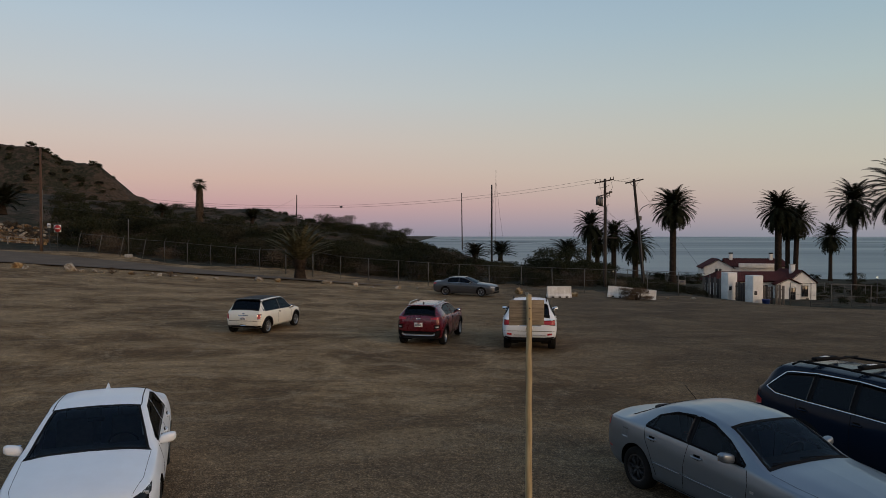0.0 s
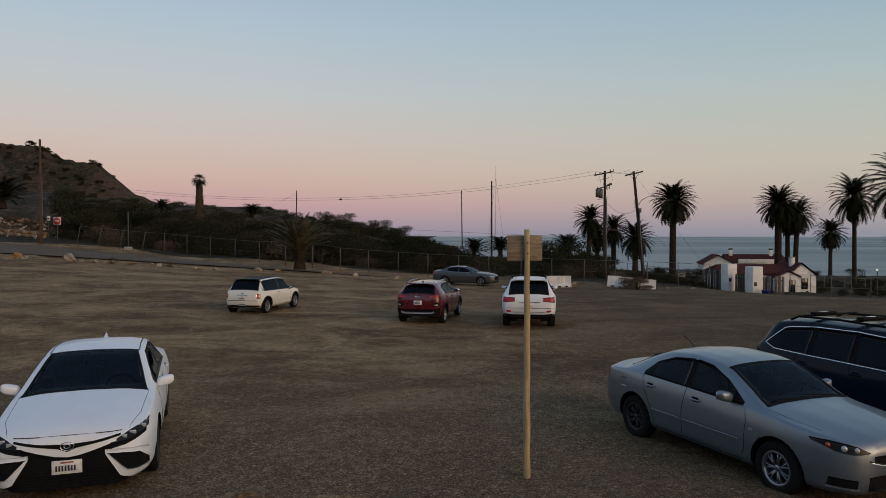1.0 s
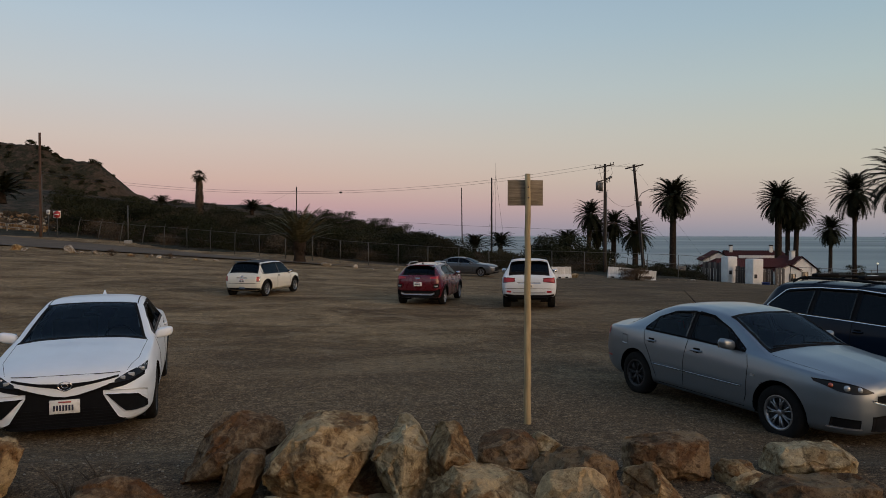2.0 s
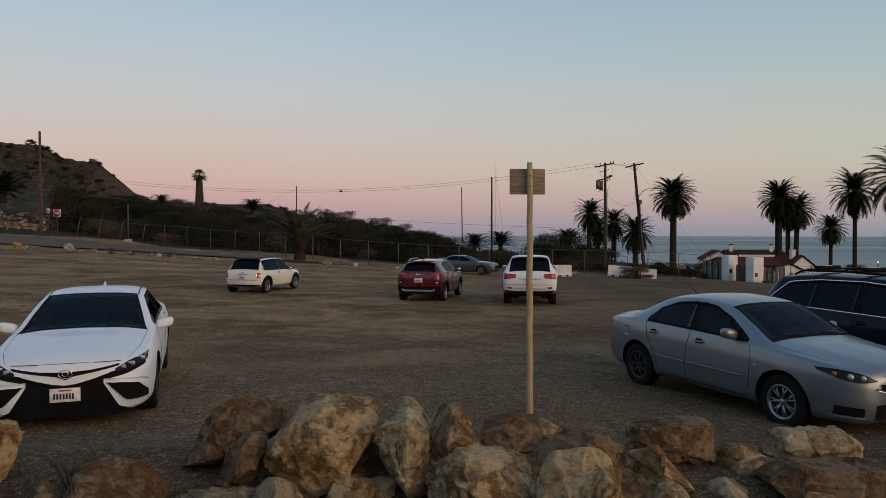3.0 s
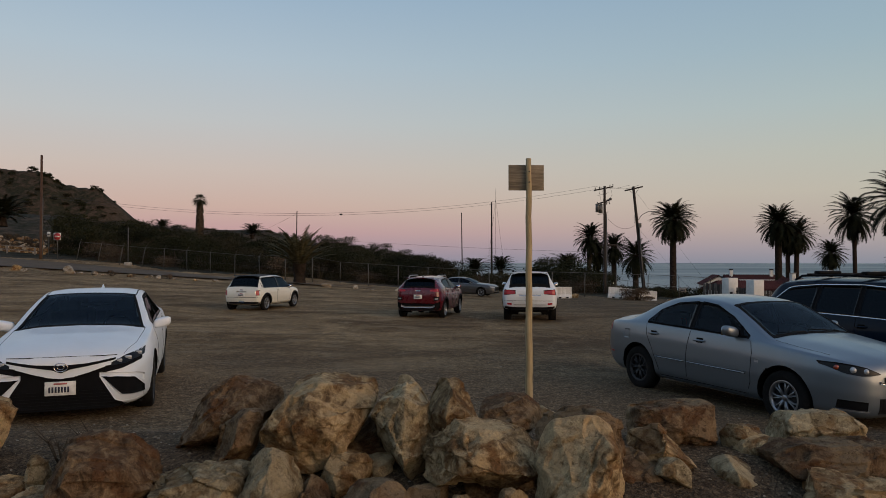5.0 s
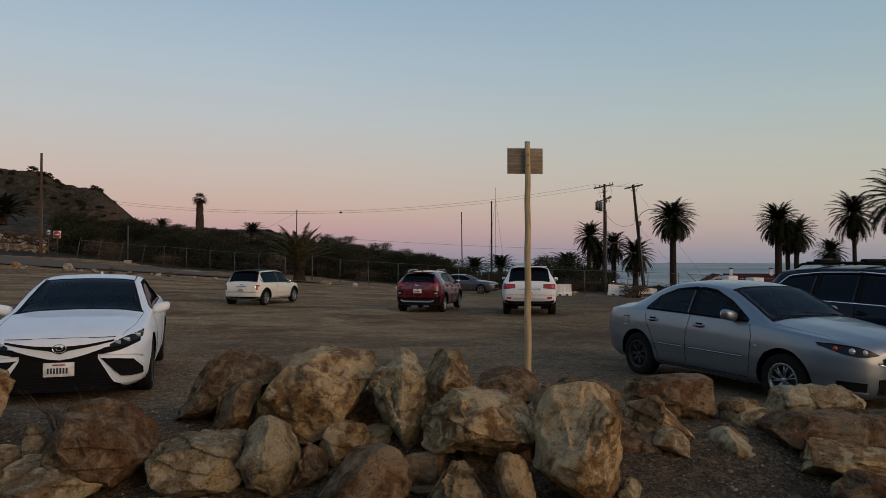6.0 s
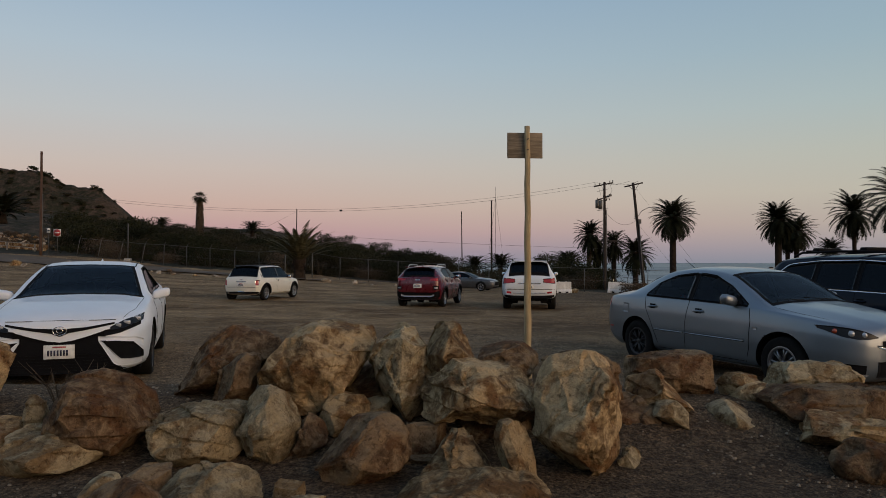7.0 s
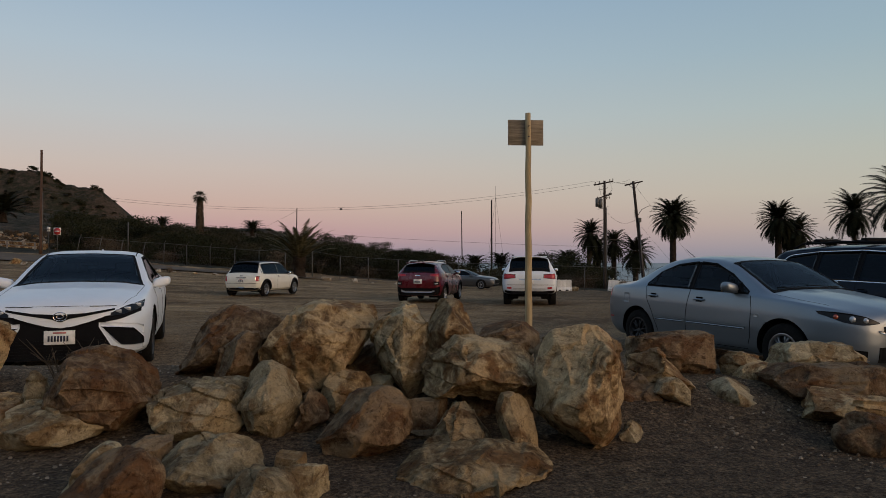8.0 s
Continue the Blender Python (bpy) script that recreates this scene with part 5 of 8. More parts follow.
# white large off-roader
WHITE_SUV = dict(
    nose=2.41, tail=-2.41, paint=WHITE_PAINT, tyre=0.37, rim=0.24, tyre_width=0.265, axles=(1.455, -1.46), spokes=5, rim_mat=ALLOY, tuck=0.05, cladding=True,
    bottom=[(2.41, 0.42), (2.2, 0.34), (0, 0.32), (-2.1, 0.42), (-2.41, 0.50)],
    shoulder=[(2.41, 0.86), (2.25, 1.02), (1.6, 1.10), (0.9, 1.14), (-1.0, 1.18), (-2.1, 1.20), (-2.36, 1.17), (-2.41, 1.05)],
    top=[(2.41, 0.98), (2.3, 1.08), (1.9, 1.15), (1.15, 1.22), (0.8, 1.38), (0.25, 1.66), (-0.2, 1.74), (-1.2, 1.75), (-2.0, 1.72), (-2.15, 1.62), (-2.32, 1.22), (-2.38, 1.16), (-2.41, 1.06)],
    width=[(2.41, 0.68), (2.3, 0.84), (2.0, 0.94), (1.5, 0.97), (-1.7, 0.97), (-2.2, 0.93), (-2.36, 0.87), (-2.41, 0.80)],
    roof_width=[(2.41, 0.55), (1.9, 0.74), (1.15, 0.78), (0.8, 0.73), (0.25, 0.66), (-0.5, 0.66), (-2.0, 0.64), (-2.25, 0.70), (-2.41, 0.70)],
    crown=[(2.41, 0.03), (1.15, 0.05), (0.25, 0.05), (-2.0, 0.06), (-2.41, 0.03)],
    screens=[(0.28, 1.1, 0.63, 0.73), (-2.30, -2.05, 0.70, 0.625)], screen_glass=(GLASS, DARK_GLASS),
    panes=[([(-0.3, 1.18), (0.85, 1.16)], [(-0.3, 1.62), (0.15, 1.58), (0.6, 1.36), (0.85, 1.19)]), ([(-1.25, 1.19), (-0.37, 1.18)], [(-1.25, 1.60), (-0.37, 1.62)]), ([(-2.0, 1.24), (-1.32, 1.20)], [(-2.0, 1.50), (-1.32, 1.60)])],
    pane_glass=(DARK_GLASS,) * 3, gaps=[[(-0.33, 1.15), (-0.35, 0.42)], [(-1.28, 1.17), (-1.2, 0.8), (-0.98, 0.5)]],
    mirror=(0.78, 1.22), handles=[(-0.15, 1.02), (-1.1, 1.04)], seat_x=0.0, seat_h=1.5, dash=(0.85, 1.05))
car, sh = build_car("white_off_roader", WHITE_SUV, heading(3.29, 26.85, ground_z(3.3, 26.8), 82.8), "white off-roader with red tail lamps, seen tail on")
part("rear_bumper", sh.front([(-0.86, 0.44), (0.86, 0.44)], [(-0.86, 0.56), (-0.5, 0.53), (0.5, 0.53), (0.86, 0.56)], 0.02, ny=28, at_front=False), TRIM, car)
part("bumper_step", sh.front([(-0.55, 0.60), (0.55, 0.60)], [(-0.55, 0.625), (0.55, 0.625)], 0.03, ny=24, nz=3, at_front=False), SILVER_TRIM, car)
part("bumper_edge", sh.front([(-0.88, 0.74), (0.88, 0.74)], [(-0.88, 0.755), (0.88, 0.755)], 0.006, ny=28, nz=2, at_front=False), GAP, car)
for sg in (1, -1):
    for nm, lo, hi, mt, oo in (("tail_lamp", [(0.50, 1.00), (0.88, 0.96)], [(0.50, 1.10), (0.86, 1.13)], LAMP_RED, 0.012), ("lamp_frame", [(0.48, 0.985), (0.90, 0.94)], [(0.48, 1.115), (0.88, 1.145)], BLACK_PAINT, 0.006), ("fog_reflector", [(0.62, 0.60), (0.78, 0.62)], [(0.62, 0.67), (0.78, 0.68)], LAMP_RED, 0.014)):
        ob = part(nm, sh.front(lo, hi, oo, ny=12, at_front=False), mt, car)
        if sg < 0:
            ob.scale = (1, -1, 1)
    part("roof_rail", tube([(0.1, sg * 0.61, 1.68), (-0.05, sg * 0.61, 1.765), (-1.6, sg * 0.60, 1.785), (-1.85, sg * 0.60, 1.70)], 0.02, 6), TRIM, car)
part("tail_spoiler", box(0.30, 1.24, 0.04, -2.10, 0, 1.725, 0.018), WHITE_PAINT, car)
part("rear_wiper", tube([(-2.26, 0.0, 1.27), (-2.23, 0.36, 1.33)], 0.010, 6), TRIM, car)
part("tail_bar", sh.front([(-0.40, 0.93), (0.40, 0.93)], [(-0.40, 0.965), (0.40, 0.965)], 0.012, ny=16, nz=3, at_front=False), CHROME, car)
plate_on(car, sh.end(0, 0.86, False) - 0.02, 0.0, 0.85, math.pi)
part("rear_skirt_shadow", box(0.5, 1.3, 0.18, -2.05, 0, 0.44, 0.04), GAP, car)

# dark grey sedan across the lot
GREY_SEDAN = dict(WHITE_SEDAN)
GREY_SEDAN.update(paint=GREY_PAINT, rim_mat=ALLOY, spokes=5, seat_mat=SEATING, screen_glass=(DARK_GLASS, DARK_GLASS))
car, sh = build_car("dark_grey_sedan", GREY_SEDAN, heading(1.64, 53.35, ground_z(1.6, 53.3), -20.0), "dark grey sedan parked across the lot by the fence")
part("grille", sh.front([(-0.5, 0.42), (0.5, 0.42)], [(-0.5, 0.68), (0.5, 0.68)], 0.006, ny=24), TRIM, car)
part("lower_grille", sh.front([(-0.7, 0.24), (0.7, 0.24)], [(-0.7, 0.34), (0.7, 0.34)], 0.006, ny=24), TRIM, car)
pair(car, sh, "headlamp", [(0.52, 0.66), (0.80, 0.68)], [(0.52, 0.71), (0.80, 0.77)], 0.008, LAMP_CLEAR)
flanks(car, sh, "tail_lamp", [(-2.38, 0.86), (-2.1, 0.88)], [(-2.38, 1.0), (-2.1, 0.98)], 0.008, LAMP_RED)
lines(car, sh, "window_trim", [(0.74, 0.975), (-0.3, 1.005), (-1.2, 1.03)], 0.02, 0.006, CHROME)


def boulder(seed, kind, x, y, z, w, d, h, stone, label, roll=0.0, facets=None):
    """A broken sandstone boulder: a rounded block cut by flat planes, then weathered along its bedding.

    facets: corners (across, up) of the ring of planes that bound it, in halves of its width and height; without
    them the planes are drawn by chance. roll leans it, or its bedding where the facets are given."""
    rng = random.Random(seed)
    # bedded a little in the earth
    foot, low_side = ground_z(x, y) - 0.06, z - h / 2
    if 0 < low_side - foot < 0.17:
        z, h = (z + h / 2 + foot) / 2, z + h / 2 - foot
    bm = bmesh.new()
    bmesh.ops.create_icosphere(bm, subdivisions=6 if w * h > 0.16 else 5, radius=1.0)
    count, low, high = {"round": (8, 0.72, 0.92), "angular": (9, 0.46, 0.78), "block": (3, 0.66, 0.84), "slab": (6, 0.55, 0.85)}[kind]
    planes = []
    if facets:
        power = {"round": 2.5, "angular": 4.0, "block": 6.0, "slab": 4.0}[kind]
        for (au, av), (bu, bv) in zip(facets, facets[1:] + facets[:1]):
            side = Vector((av - bv, 0, bu - au)).normalized()
            if side.x * (au + bu) + side.z * (av + bv) < 0:
                side = -side
            e = rng.uniform(-0.15, 0.50) * (0.4 if kind == "block" else 1.0)
            nrm = (side * math.cos(e) + Vector((0, -math.sin(e), 0))).normalized()
            planes.append((nrm, nrm.dot(Vector((au, 0.45 if e > 0 else -0.45, av)))))
        for a0 in (0.3, 1.3, 2.5, 3.6, 5.0):
            a, e = a0 + rng.uniform(-0.5, 0.5), rng.uniform(0.55, 1.2)
            nrm = Vector((math.cos(a) * math.cos(e), -math.sin(e), math.sin(a) * math.cos(e)))
            planes.append((nrm, rng.uniform(0.62, 0.80) + (0.22 if kind == "block" else 0.0)))
    else:
        power = 2.0
        if kind in ("block", "slab"):
            base = Euler((rng.uniform(-0.15, 0.15), rng.uniform(-0.12, 0.12), rng.uniform(-0.35, 0.35))).to_matrix()
            for ax in ((1, 0, 0), (-1, 0, 0), (0, 1, 0), (0, -1, 0), (0, 0, 1), (0, 0, -1)):
                planes.append((base @ Vector(ax), rng.uniform(0.52, 0.68)))
        for _ in range(count):
            planes.append((Vector((rng.gauss(0, 1), rng.gauss(0, 1), rng.gauss(0, 1))).normalized(), rng.uniform(low, high)))
    off = Vector((seed * 3.7, seed * 1.3, seed * 0.7))
    lean = Matrix.Rotation(-radians(roll), 3, "Y")
    squash = {"round": (1, 0.95, 0.9), "angular": (1, 0.85, 0.72), "block": (1, 0.8, 0.62), "slab": (1, 0.8, 0.5)}[kind] if roll else (1, 1, 1)
    for v in bm.verts:
        p = v.co.copy()
        p /= (abs(p.x) ** power + abs(p.y) ** power + abs(p.z) ** power) ** (1 / power)
        wob = 0.035 * noise.fractal(p * 1.6 + off, 1.0, 2.0, 3)
        for _ in range(2 if facets else 1):
            for nrm, lim in planes:
                k = p.dot(nrm) - lim - wob
                if k > 0:
                    p -= nrm * k
        v.co = p if facets else lean @ Vector((p.x * squash[0], p.y * squash[1], p.z * squash[2]))
    lo = [min(v.co[i] for v in bm.verts) for i in range(3)]
    hi = [max(v.co[i] for v in bm.verts) for i in range(3)]
    size = (w * 1.02 + 0.01, d * 1.1 + 0.02, h * 1.02 + 0.01)
    for v in bm.verts:
        v.co = Vector([((v.co[i] - lo[i]) / (hi[i] - lo[i]) - 0.5) * size[i] for i in range(3)])
    # worn edges
    for _ in range(4 if kind == "round" else 1):
        bmesh.ops.smooth_vert(bm, verts=bm.verts, factor=0.5, use_axis_x=True, use_axis_y=True, use_axis_z=True)
    bm.normal_update()
    bed = (lean @ Vector((0.15, 0.1, 1.0))).normalized()
    unit = min(1.0, (w + h) / 0.9)
    moved = []
    for v in bm.verts:
        c, q = v.co, v.co + off
        e = 0.016 * noise.fractal(q * 4.0, 0.9, 2.1, 4) + 0.020 * (0.3 - abs(noise.noise(q * 3.1)) - 0.5 * abs(noise.noise(q * 7.3)))
        # broken flakes: flat-bottomed chips with a sharp rim
        chip = noise.noise(q * 4.2) + 0.30 * noise.noise(q * 12.0)
        e -= 0.022 * min(1.0, max(0.0, (chip - 0.20) * 9.0))
        chip = noise.noise(q * 10.0 + Vector((9.1, 3.3, 5.7)))
        e -= 0.007 * min(1.0, max(0.0, (chip - 0.22) * 8.0))
        # bedding steps on part of the stone
        layer = c.dot(bed) * 9.0 + 0.9 * noise.noise(q * 2.0)
        saw = layer - math.floor(layer)
        e -= 0.018 * saw * min(1.0, max(0.0, noise.noise(q * 2.0 + Vector((4.4, 0, 1.2))) * 5.0))
        e += 0.0045 * noise.fractal(q * 24.0, 0.9, 2.1, 3)
        moved.append(c + v.normal * e * unit)
    for v, p in zip(bm.verts, moved):
        v.co = p
    me = bpy.data.meshes.new("boulder")
    bm.to_mesh(me)
    bm.free()
    me.materials.append(STONES[stone])
    me.polygons.foreach_set("use_smooth", [True] * len(me.polygons))
    me.set_sharp_from_angle(angle=radians(32))
    ob = new("boulder", me)
    ob.location = (x, y, z)
    tagged(ob, label, "boulder", "boulder barrier")
    return ob


def build_pebbles():
    """Loose pebbles and chips on the gravel."""
    rng = random.Random(5)
    verts, faces = [], []
    n = 22000
    ys = [2.4 + 13 * rng.random() ** 2.6 for _ in range(n)]
    xs = [rng.uniform(-1, 1) * (1.2 + y * 0.75) for y in ys]
    zs = height(np.array(xs), np.array(ys))
    for x, y, zg in zip(xs, ys, zs):
        s = rng.choice((0.003, 0.004, 0.005, 0.006, 0.008, 0.013)) * rng.uniform(0.7, 1.4)
        z = zg + s * 0.25
        o = len(verts)
        a = rng.uniform(0, 6.28)
        ring = [(math.cos(a + i * 1.2566) * s * rng.uniform(0.7, 1.2), math.sin(a + i * 1.2566) * s * rng.uniform(0.6, 1.0)) for i in range(5)]
        verts += [(x + p, y + q, z - s * 0.3) for p, q in ring] + [(x + p * 0.6, y + q * 0.6, z + s * rng.uniform(0.35, 0.55)) for p, q in ring]
        faces += [(o + i, o + (i + 1) % 5, o + 5 + (i + 1) % 5, o + 5 + i) for i in range(5)] + [tuple(o + 5 + i for i in range(5))]
    m = leaf_material("pebble_stone", (0.11, 0.085, 0.06), (0.24, 0.20, 0.15), (0.50, 0.46, 0.38))
    tagged(new("pebbles", mesh_of("pebbles", verts, faces, m, False)), "loose grey and tan pebbles on the gravel", "gravel", kind="stuff")


build_pebbles()

# ---- sign post, seen from behind ----
POST_WOOD = wood_material("yellow_painted_wood", (0.30, 0.215, 0.105), (0.50, 0.385, 0.215), 3.0)
PLY = wood_material("weathered_plywood", (0.15, 0.115, 0.075), (0.31, 0.245, 0.165), 5.0, (0.9, 6.0, 9.0))


def build_sign(x, y):
    z0 = ground_z(x, y)
    sign = thing("sign_post", pose(x, y, z0, 0, 0, 4), "wooden post with weathered plywood sign, seen from behind", "sign")
    rings = [(0.004 * math.sin(k * 1.7), 0.004 * math.cos(k * 2.3), -0.15 + 3.235 * k / 18) for k in range(19)]
    part("post", tube(rings, [0.047 - 0.0008 * k for k in range(19)], 14), POST_WOOD, sign)
    part("panel", box(0.44, 0.016, 0.315, -0.02, 0.06, 2.855, 0.004), PLY, sign, "plywood board with a wavy edge")
    for zz in (2.92, 2.79):
        part("bolt", tube([(0.0, -0.06, zz), (0.0, 0.08, zz)], 0.008, 6), STEEL_DARK, sign)


build_sign(1.08, 8.66)

# ---- boulder barrier ----
boulder(11, "round", -2.13, 4.57, 0.56, 0.65, 0.60, 0.45, 1, "weathered brown boulder among the barrier rocks", 8, [(-0.92, 0.64), (-0.5, 0.92), (0.0, 1), (0.4, 0.83), (1, -0.14), (0.4, -0.95), (-0.65, -0.85), (-1, -0.14)])
boulder(18, "round", -2.67, 4.78, 0.48, 0.15, 0.18, 0.26, 2, "small pale rock half buried beside a boulder")
boulder(25, "angular", -3.26, 5.16, 0.62, 0.39, 0.39, 0.55, 0, "tan upright boulder with a pale lower face", 70)
boulder(32, "angular", -2.87, 4.71, 0.38, 0.32, 0.25, 0.14, 0, "small tan rock lying in the dirt")
boulder(39, "slab", -2.33, 4.39, 0.30, 0.71, 0.56, 0.26, 2, "long low pale sandstone slab", 6, [(-1, 0.85), (0.2, 0.85), (1, 0.25), (0.65, -0.4), (-0.3, -0.9), (-1, -1)])
boulder(46, "block", -1.51, 4.52, 0.42, 0.64, 0.44, 0.31, 2, "squared pale sandstone block", -6, [(-1, 0.4), (-0.13, 0.95), (0.7, 0.9), (0.92, 0.62), (1, -0.15), (0.73, -0.9), (0.25, -1), (-0.75, -0.72)])
boulder(53, "round", -1.05, 4.47, 0.52, 0.39, 0.35, 0.35, 2, "rounded pale boulder with brown patches", 20, [(-1, -0.1), (-0.6, 0.65), (-0.1, 1), (0.45, 0.85), (1, 0.1), (0.85, -0.5), (0.3, -1), (-0.6, -0.85)])
boulder(60, "angular", -0.84, 4.55, 0.38, 0.29, 0.23, 0.27, 1, "small tan rock leaning on a boulder", 45, [(-1, -0.9), (-0.7, -0.3), (0.2, 1), (0.6, 0.7), (1, -0.1), (0.3, -0.7)])
boulder(67, "angular", -1.62, 5.47, 0.71, 0.79, 0.54, 0.54, 1, "tall brown boulder at the back of the barrier", 42, [(-1, -0.7), (-0.75, -0.05), (-0.35, 0.85), (0.1, 1), (0.75, 0.75), (1, 0.25), (0.6, -0.2), (-0.2, -1), (-0.7, -1)])
boulder(74, "slab", -1.43, 5.05, 0.65, 0.39, 0.24, 0.36, 1, "grey-brown slab leaning on a boulder", 52, [(-1, -0.8), (-0.3, 0.5), (0.3, 0.95), (1, 0.9), (0.9, 0.4), (0.2, -0.6), (-0.6, -1)])
boulder(81, "block", -0.87, 5.15, 0.77, 0.84, 0.71, 0.54, 0, "large flat-topped tan boulder", 16, [(-1, -0.4), (-0.9, 0.0), (-0.4, 0.85), (0, 1), (0.85, 0.85), (1, 0.55), (0.75, -0.1), (0.35, -0.85), (0.05, -1), (-0.6, -0.75)])
boulder(88, "angular", -0.63, 4.83, 0.51, 0.37, 0.27, 0.19, 0, "small tan rock wedged under a boulder", -15, [(-1, -0.7), (-0.5, 0.9), (0.8, 0.75), (1, 0.2), (0.6, -1), (-0.4, -1)])
boulder(95, "angular", -0.40, 5.03, 0.48, 0.24, 0.20, 0.15, 2, "pale rock wedged between boulders")
boulder(102, "round", -0.41, 4.20, 0.40, 0.55, 0.43, 0.38, 1, "rust-brown pitted boulder low in the barrier", 12, [(-1, -0.35), (-0.55, 0.35), (-0.15, 0.8), (0.55, 1), (1, 0.6), (1, -0.1), (0.6, -0.65), (0.1, -1), (-0.75, -0.85)])
boulder(109, "angular", -0.24, 4.93, 0.73, 0.48, 0.44, 0.61, 2, "large grey-tan boulder with a pointed top", 62, [(-1, 0.3), (-0.6, 0.75), (0.1, 1), (0.7, 0.8), (1, 0.5), (1, -0.6), (0.4, -1), (0.1, -0.85), (-0.7, -0.1)])
boulder(116, "angular", 0.13, 4.90, 0.84, 0.42, 0.35, 0.46, 0, "tall peaked tan boulder", -50, [(-1, 0.2), (-0.35, 1), (0.1, 0.9), (0.7, 0.1), (1, -0.5), (0.9, -1), (-0.9, -1)])
boulder(124, "angular", 0.28, 4.61, 0.64, 0.75, 0.52, 0.40, 0, "large cracked tan boulder in the middle of the barrier", -8, [(-1, -0.7), (-0.9, 0.1), (-0.4, 1), (0.6, 0.7), (0.95, 0.2), (1, -0.7), (0.7, -1), (-0.9, -1)])
boulder(130, "angular", 0.55, 5.37, 0.73, 0.46, 0.40, 0.29, 1, "brown angular boulder behind the barrier", 0.0, [(-1, 0.4), (-0.3, 0.85), (0.5, 1), (0.9, 0.3), (1, -0.4), (0.6, -1), (-1, -1)])
boulder(137, "angular", 0.14, 4.15, 0.37, 0.44, 0.35, 0.28, 0, "triangular brown and white rock", -8, [(-1, -0.7), (-0.5, 0.4), (0, 1), (0.35, 0.7), (1, -0.6), (0.6, -0.95), (-0.8, -1)])
boulder(144, "angular", 0.48, 4.08, 0.42, 0.25, 0.19, 0.32, 0, "narrow upright rust-coloured rock", -68, [(-1, 0.5), (-0.7, 1), (0, 0.95), (0.5, 0.4), (1, -0.5), (0.9, -1), (0.3, -0.95), (-0.6, -0.1)])
boulder(151, "angular", 0.87, 4.24, 0.61, 0.52, 0.46, 0.65, 0, "huge tan boulder with a leaning cracked face", 66, [(-1, -0.3), (-0.85, 0.35), (-0.5, 0.75), (0.3, 1), (0.8, 0.75), (1, 0), (0.95, -0.55), (0.5, -1), (0.2, -0.85), (-0.6, -0.65)])
boulder(165, "slab", 1.22, 4.41, 0.23, 0.20, 0.15, 0.24, 2, "small pale slab leaning at a boulder's foot", -55, [(-1, 0.3), (-0.2, 1), (0.5, 0.3), (1, -0.7), (0.8, -1), (-0.3, -0.6)])
boulder(172, "block", 1.86, 5.66, 0.58, 0.68, 0.40, 0.36, 1, "long squared brown block of sandstone", -4, [(-1, 0.8), (0.85, 1), (1, 0.7), (1, -0.9), (-1, -1)])
boulder(179, "angular", 1.61, 5.16, 0.59, 0.44, 0.32, 0.22, 0, "low tan rock on the gravel", -20, [(-1, -0.1), (-0.4, 0.8), (0, 1), (0.5, 0.4), (1, -0.7), (0.8, -1), (-0.6, -0.6)])
boulder(186, "round", 1.62, 4.92, 0.43, 0.25, 0.17, 0.20, 2, "small pale rock on the gravel", -30, [(-1, 0), (-0.5, 0.8), (0.4, 1), (1, 0.3), (0.9, -1), (0.1, -0.5)])
boulder(193, "round", 2.35, 5.51, 0.53, 0.31, 0.25, 0.22, 0, "pale rounded boulder at the barrier")
boulder(200, "round", 2.40, 5.41, 0.48, 0.33, 0.26, 0.19, 0, "pale rounded boulder at the barrier")
boulder(207, "round", 2.11, 5.04, 0.38, 0.42, 0.34, 0.25, 2, "pale tan rock with ribbed face", -20, [(-1, -0.5), (-0.6, 0.6), (-0.2, 1), (0.5, 0.4), (1, -0.3), (0.9, -0.9), (-0.3, -0.9)])
boulder(214, "block", 3.07, 5.75, 0.57, 0.72, 0.36, 0.22, 2, "grey-topped squared sandstone slab", -3, [(-1, -0.9), (-0.9, 0.5), (-0.7, 0.95), (0.6, 0.8), (1, 0.2), (0.95, -0.8)])
boulder(221, "slab", 2.83, 5.11, 0.40, 0.98, 0.62, 0.39, 1, "broad dark flat boulder at the barrier", 8, [(-1, 0.5), (-0.5, 1), (0.6, 0.95), (1, 0.5), (1, -0.6), (-0.1, -1), (-0.6, -0.6)])
boulder(228, "slab", 2.80, 4.74, 0.37, 0.77, 0.58, 0.19, 0, "low brown boulder with a pale edge", -6)
boulder(235, "round", 2.60, 4.29, 0.34, 0.46, 0.33, 0.21, 1, "low brown rock at the barrier's end")
boulder(242, "slab", 0.22, 3.76, 0.21, 0.84, 0.50, 0.29, 0, "low rough tan boulder lying in the dirt", -5, [(-1, 0), (-0.6, 0.6), (0.3, 1), (0.55, 0.85), (1, 0.2), (0.6, -0.3), (-0.9, -0.9)])
boulder(249, "round", -1.51, 3.35, 0.29, 0.45, 0.37, 0.30, 1, "rounded brown boulder low in the dirt", 0.0, [(-1, -0.3), (-0.6, 0.3), (0.5, 0.95), (0.9, 0.8), (1, -0.2), (1, -1), (-1, -1)])
boulder(256, "angular", -1.68, 3.56, 0.32, 0.36, 0.26, 0.21, 2, "pale wedge-shaped rock in the dirt", 30, [(-1, -1), (-0.4, 0.4), (0.3, 1), (0.6, 0.9), (1, 0.2), (0.6, -0.5)])
boulder(263, "slab", -1.17, 3.67, 0.31, 0.56, 0.40, 0.21, 2, "low tan boulder in the dirt", -14, [(-1, -0.1), (-0.4, 0.7), (0.1, 1), (0.5, 0.5), (1, -0.3), (0.3, -1), (-0.6, -0.8)])
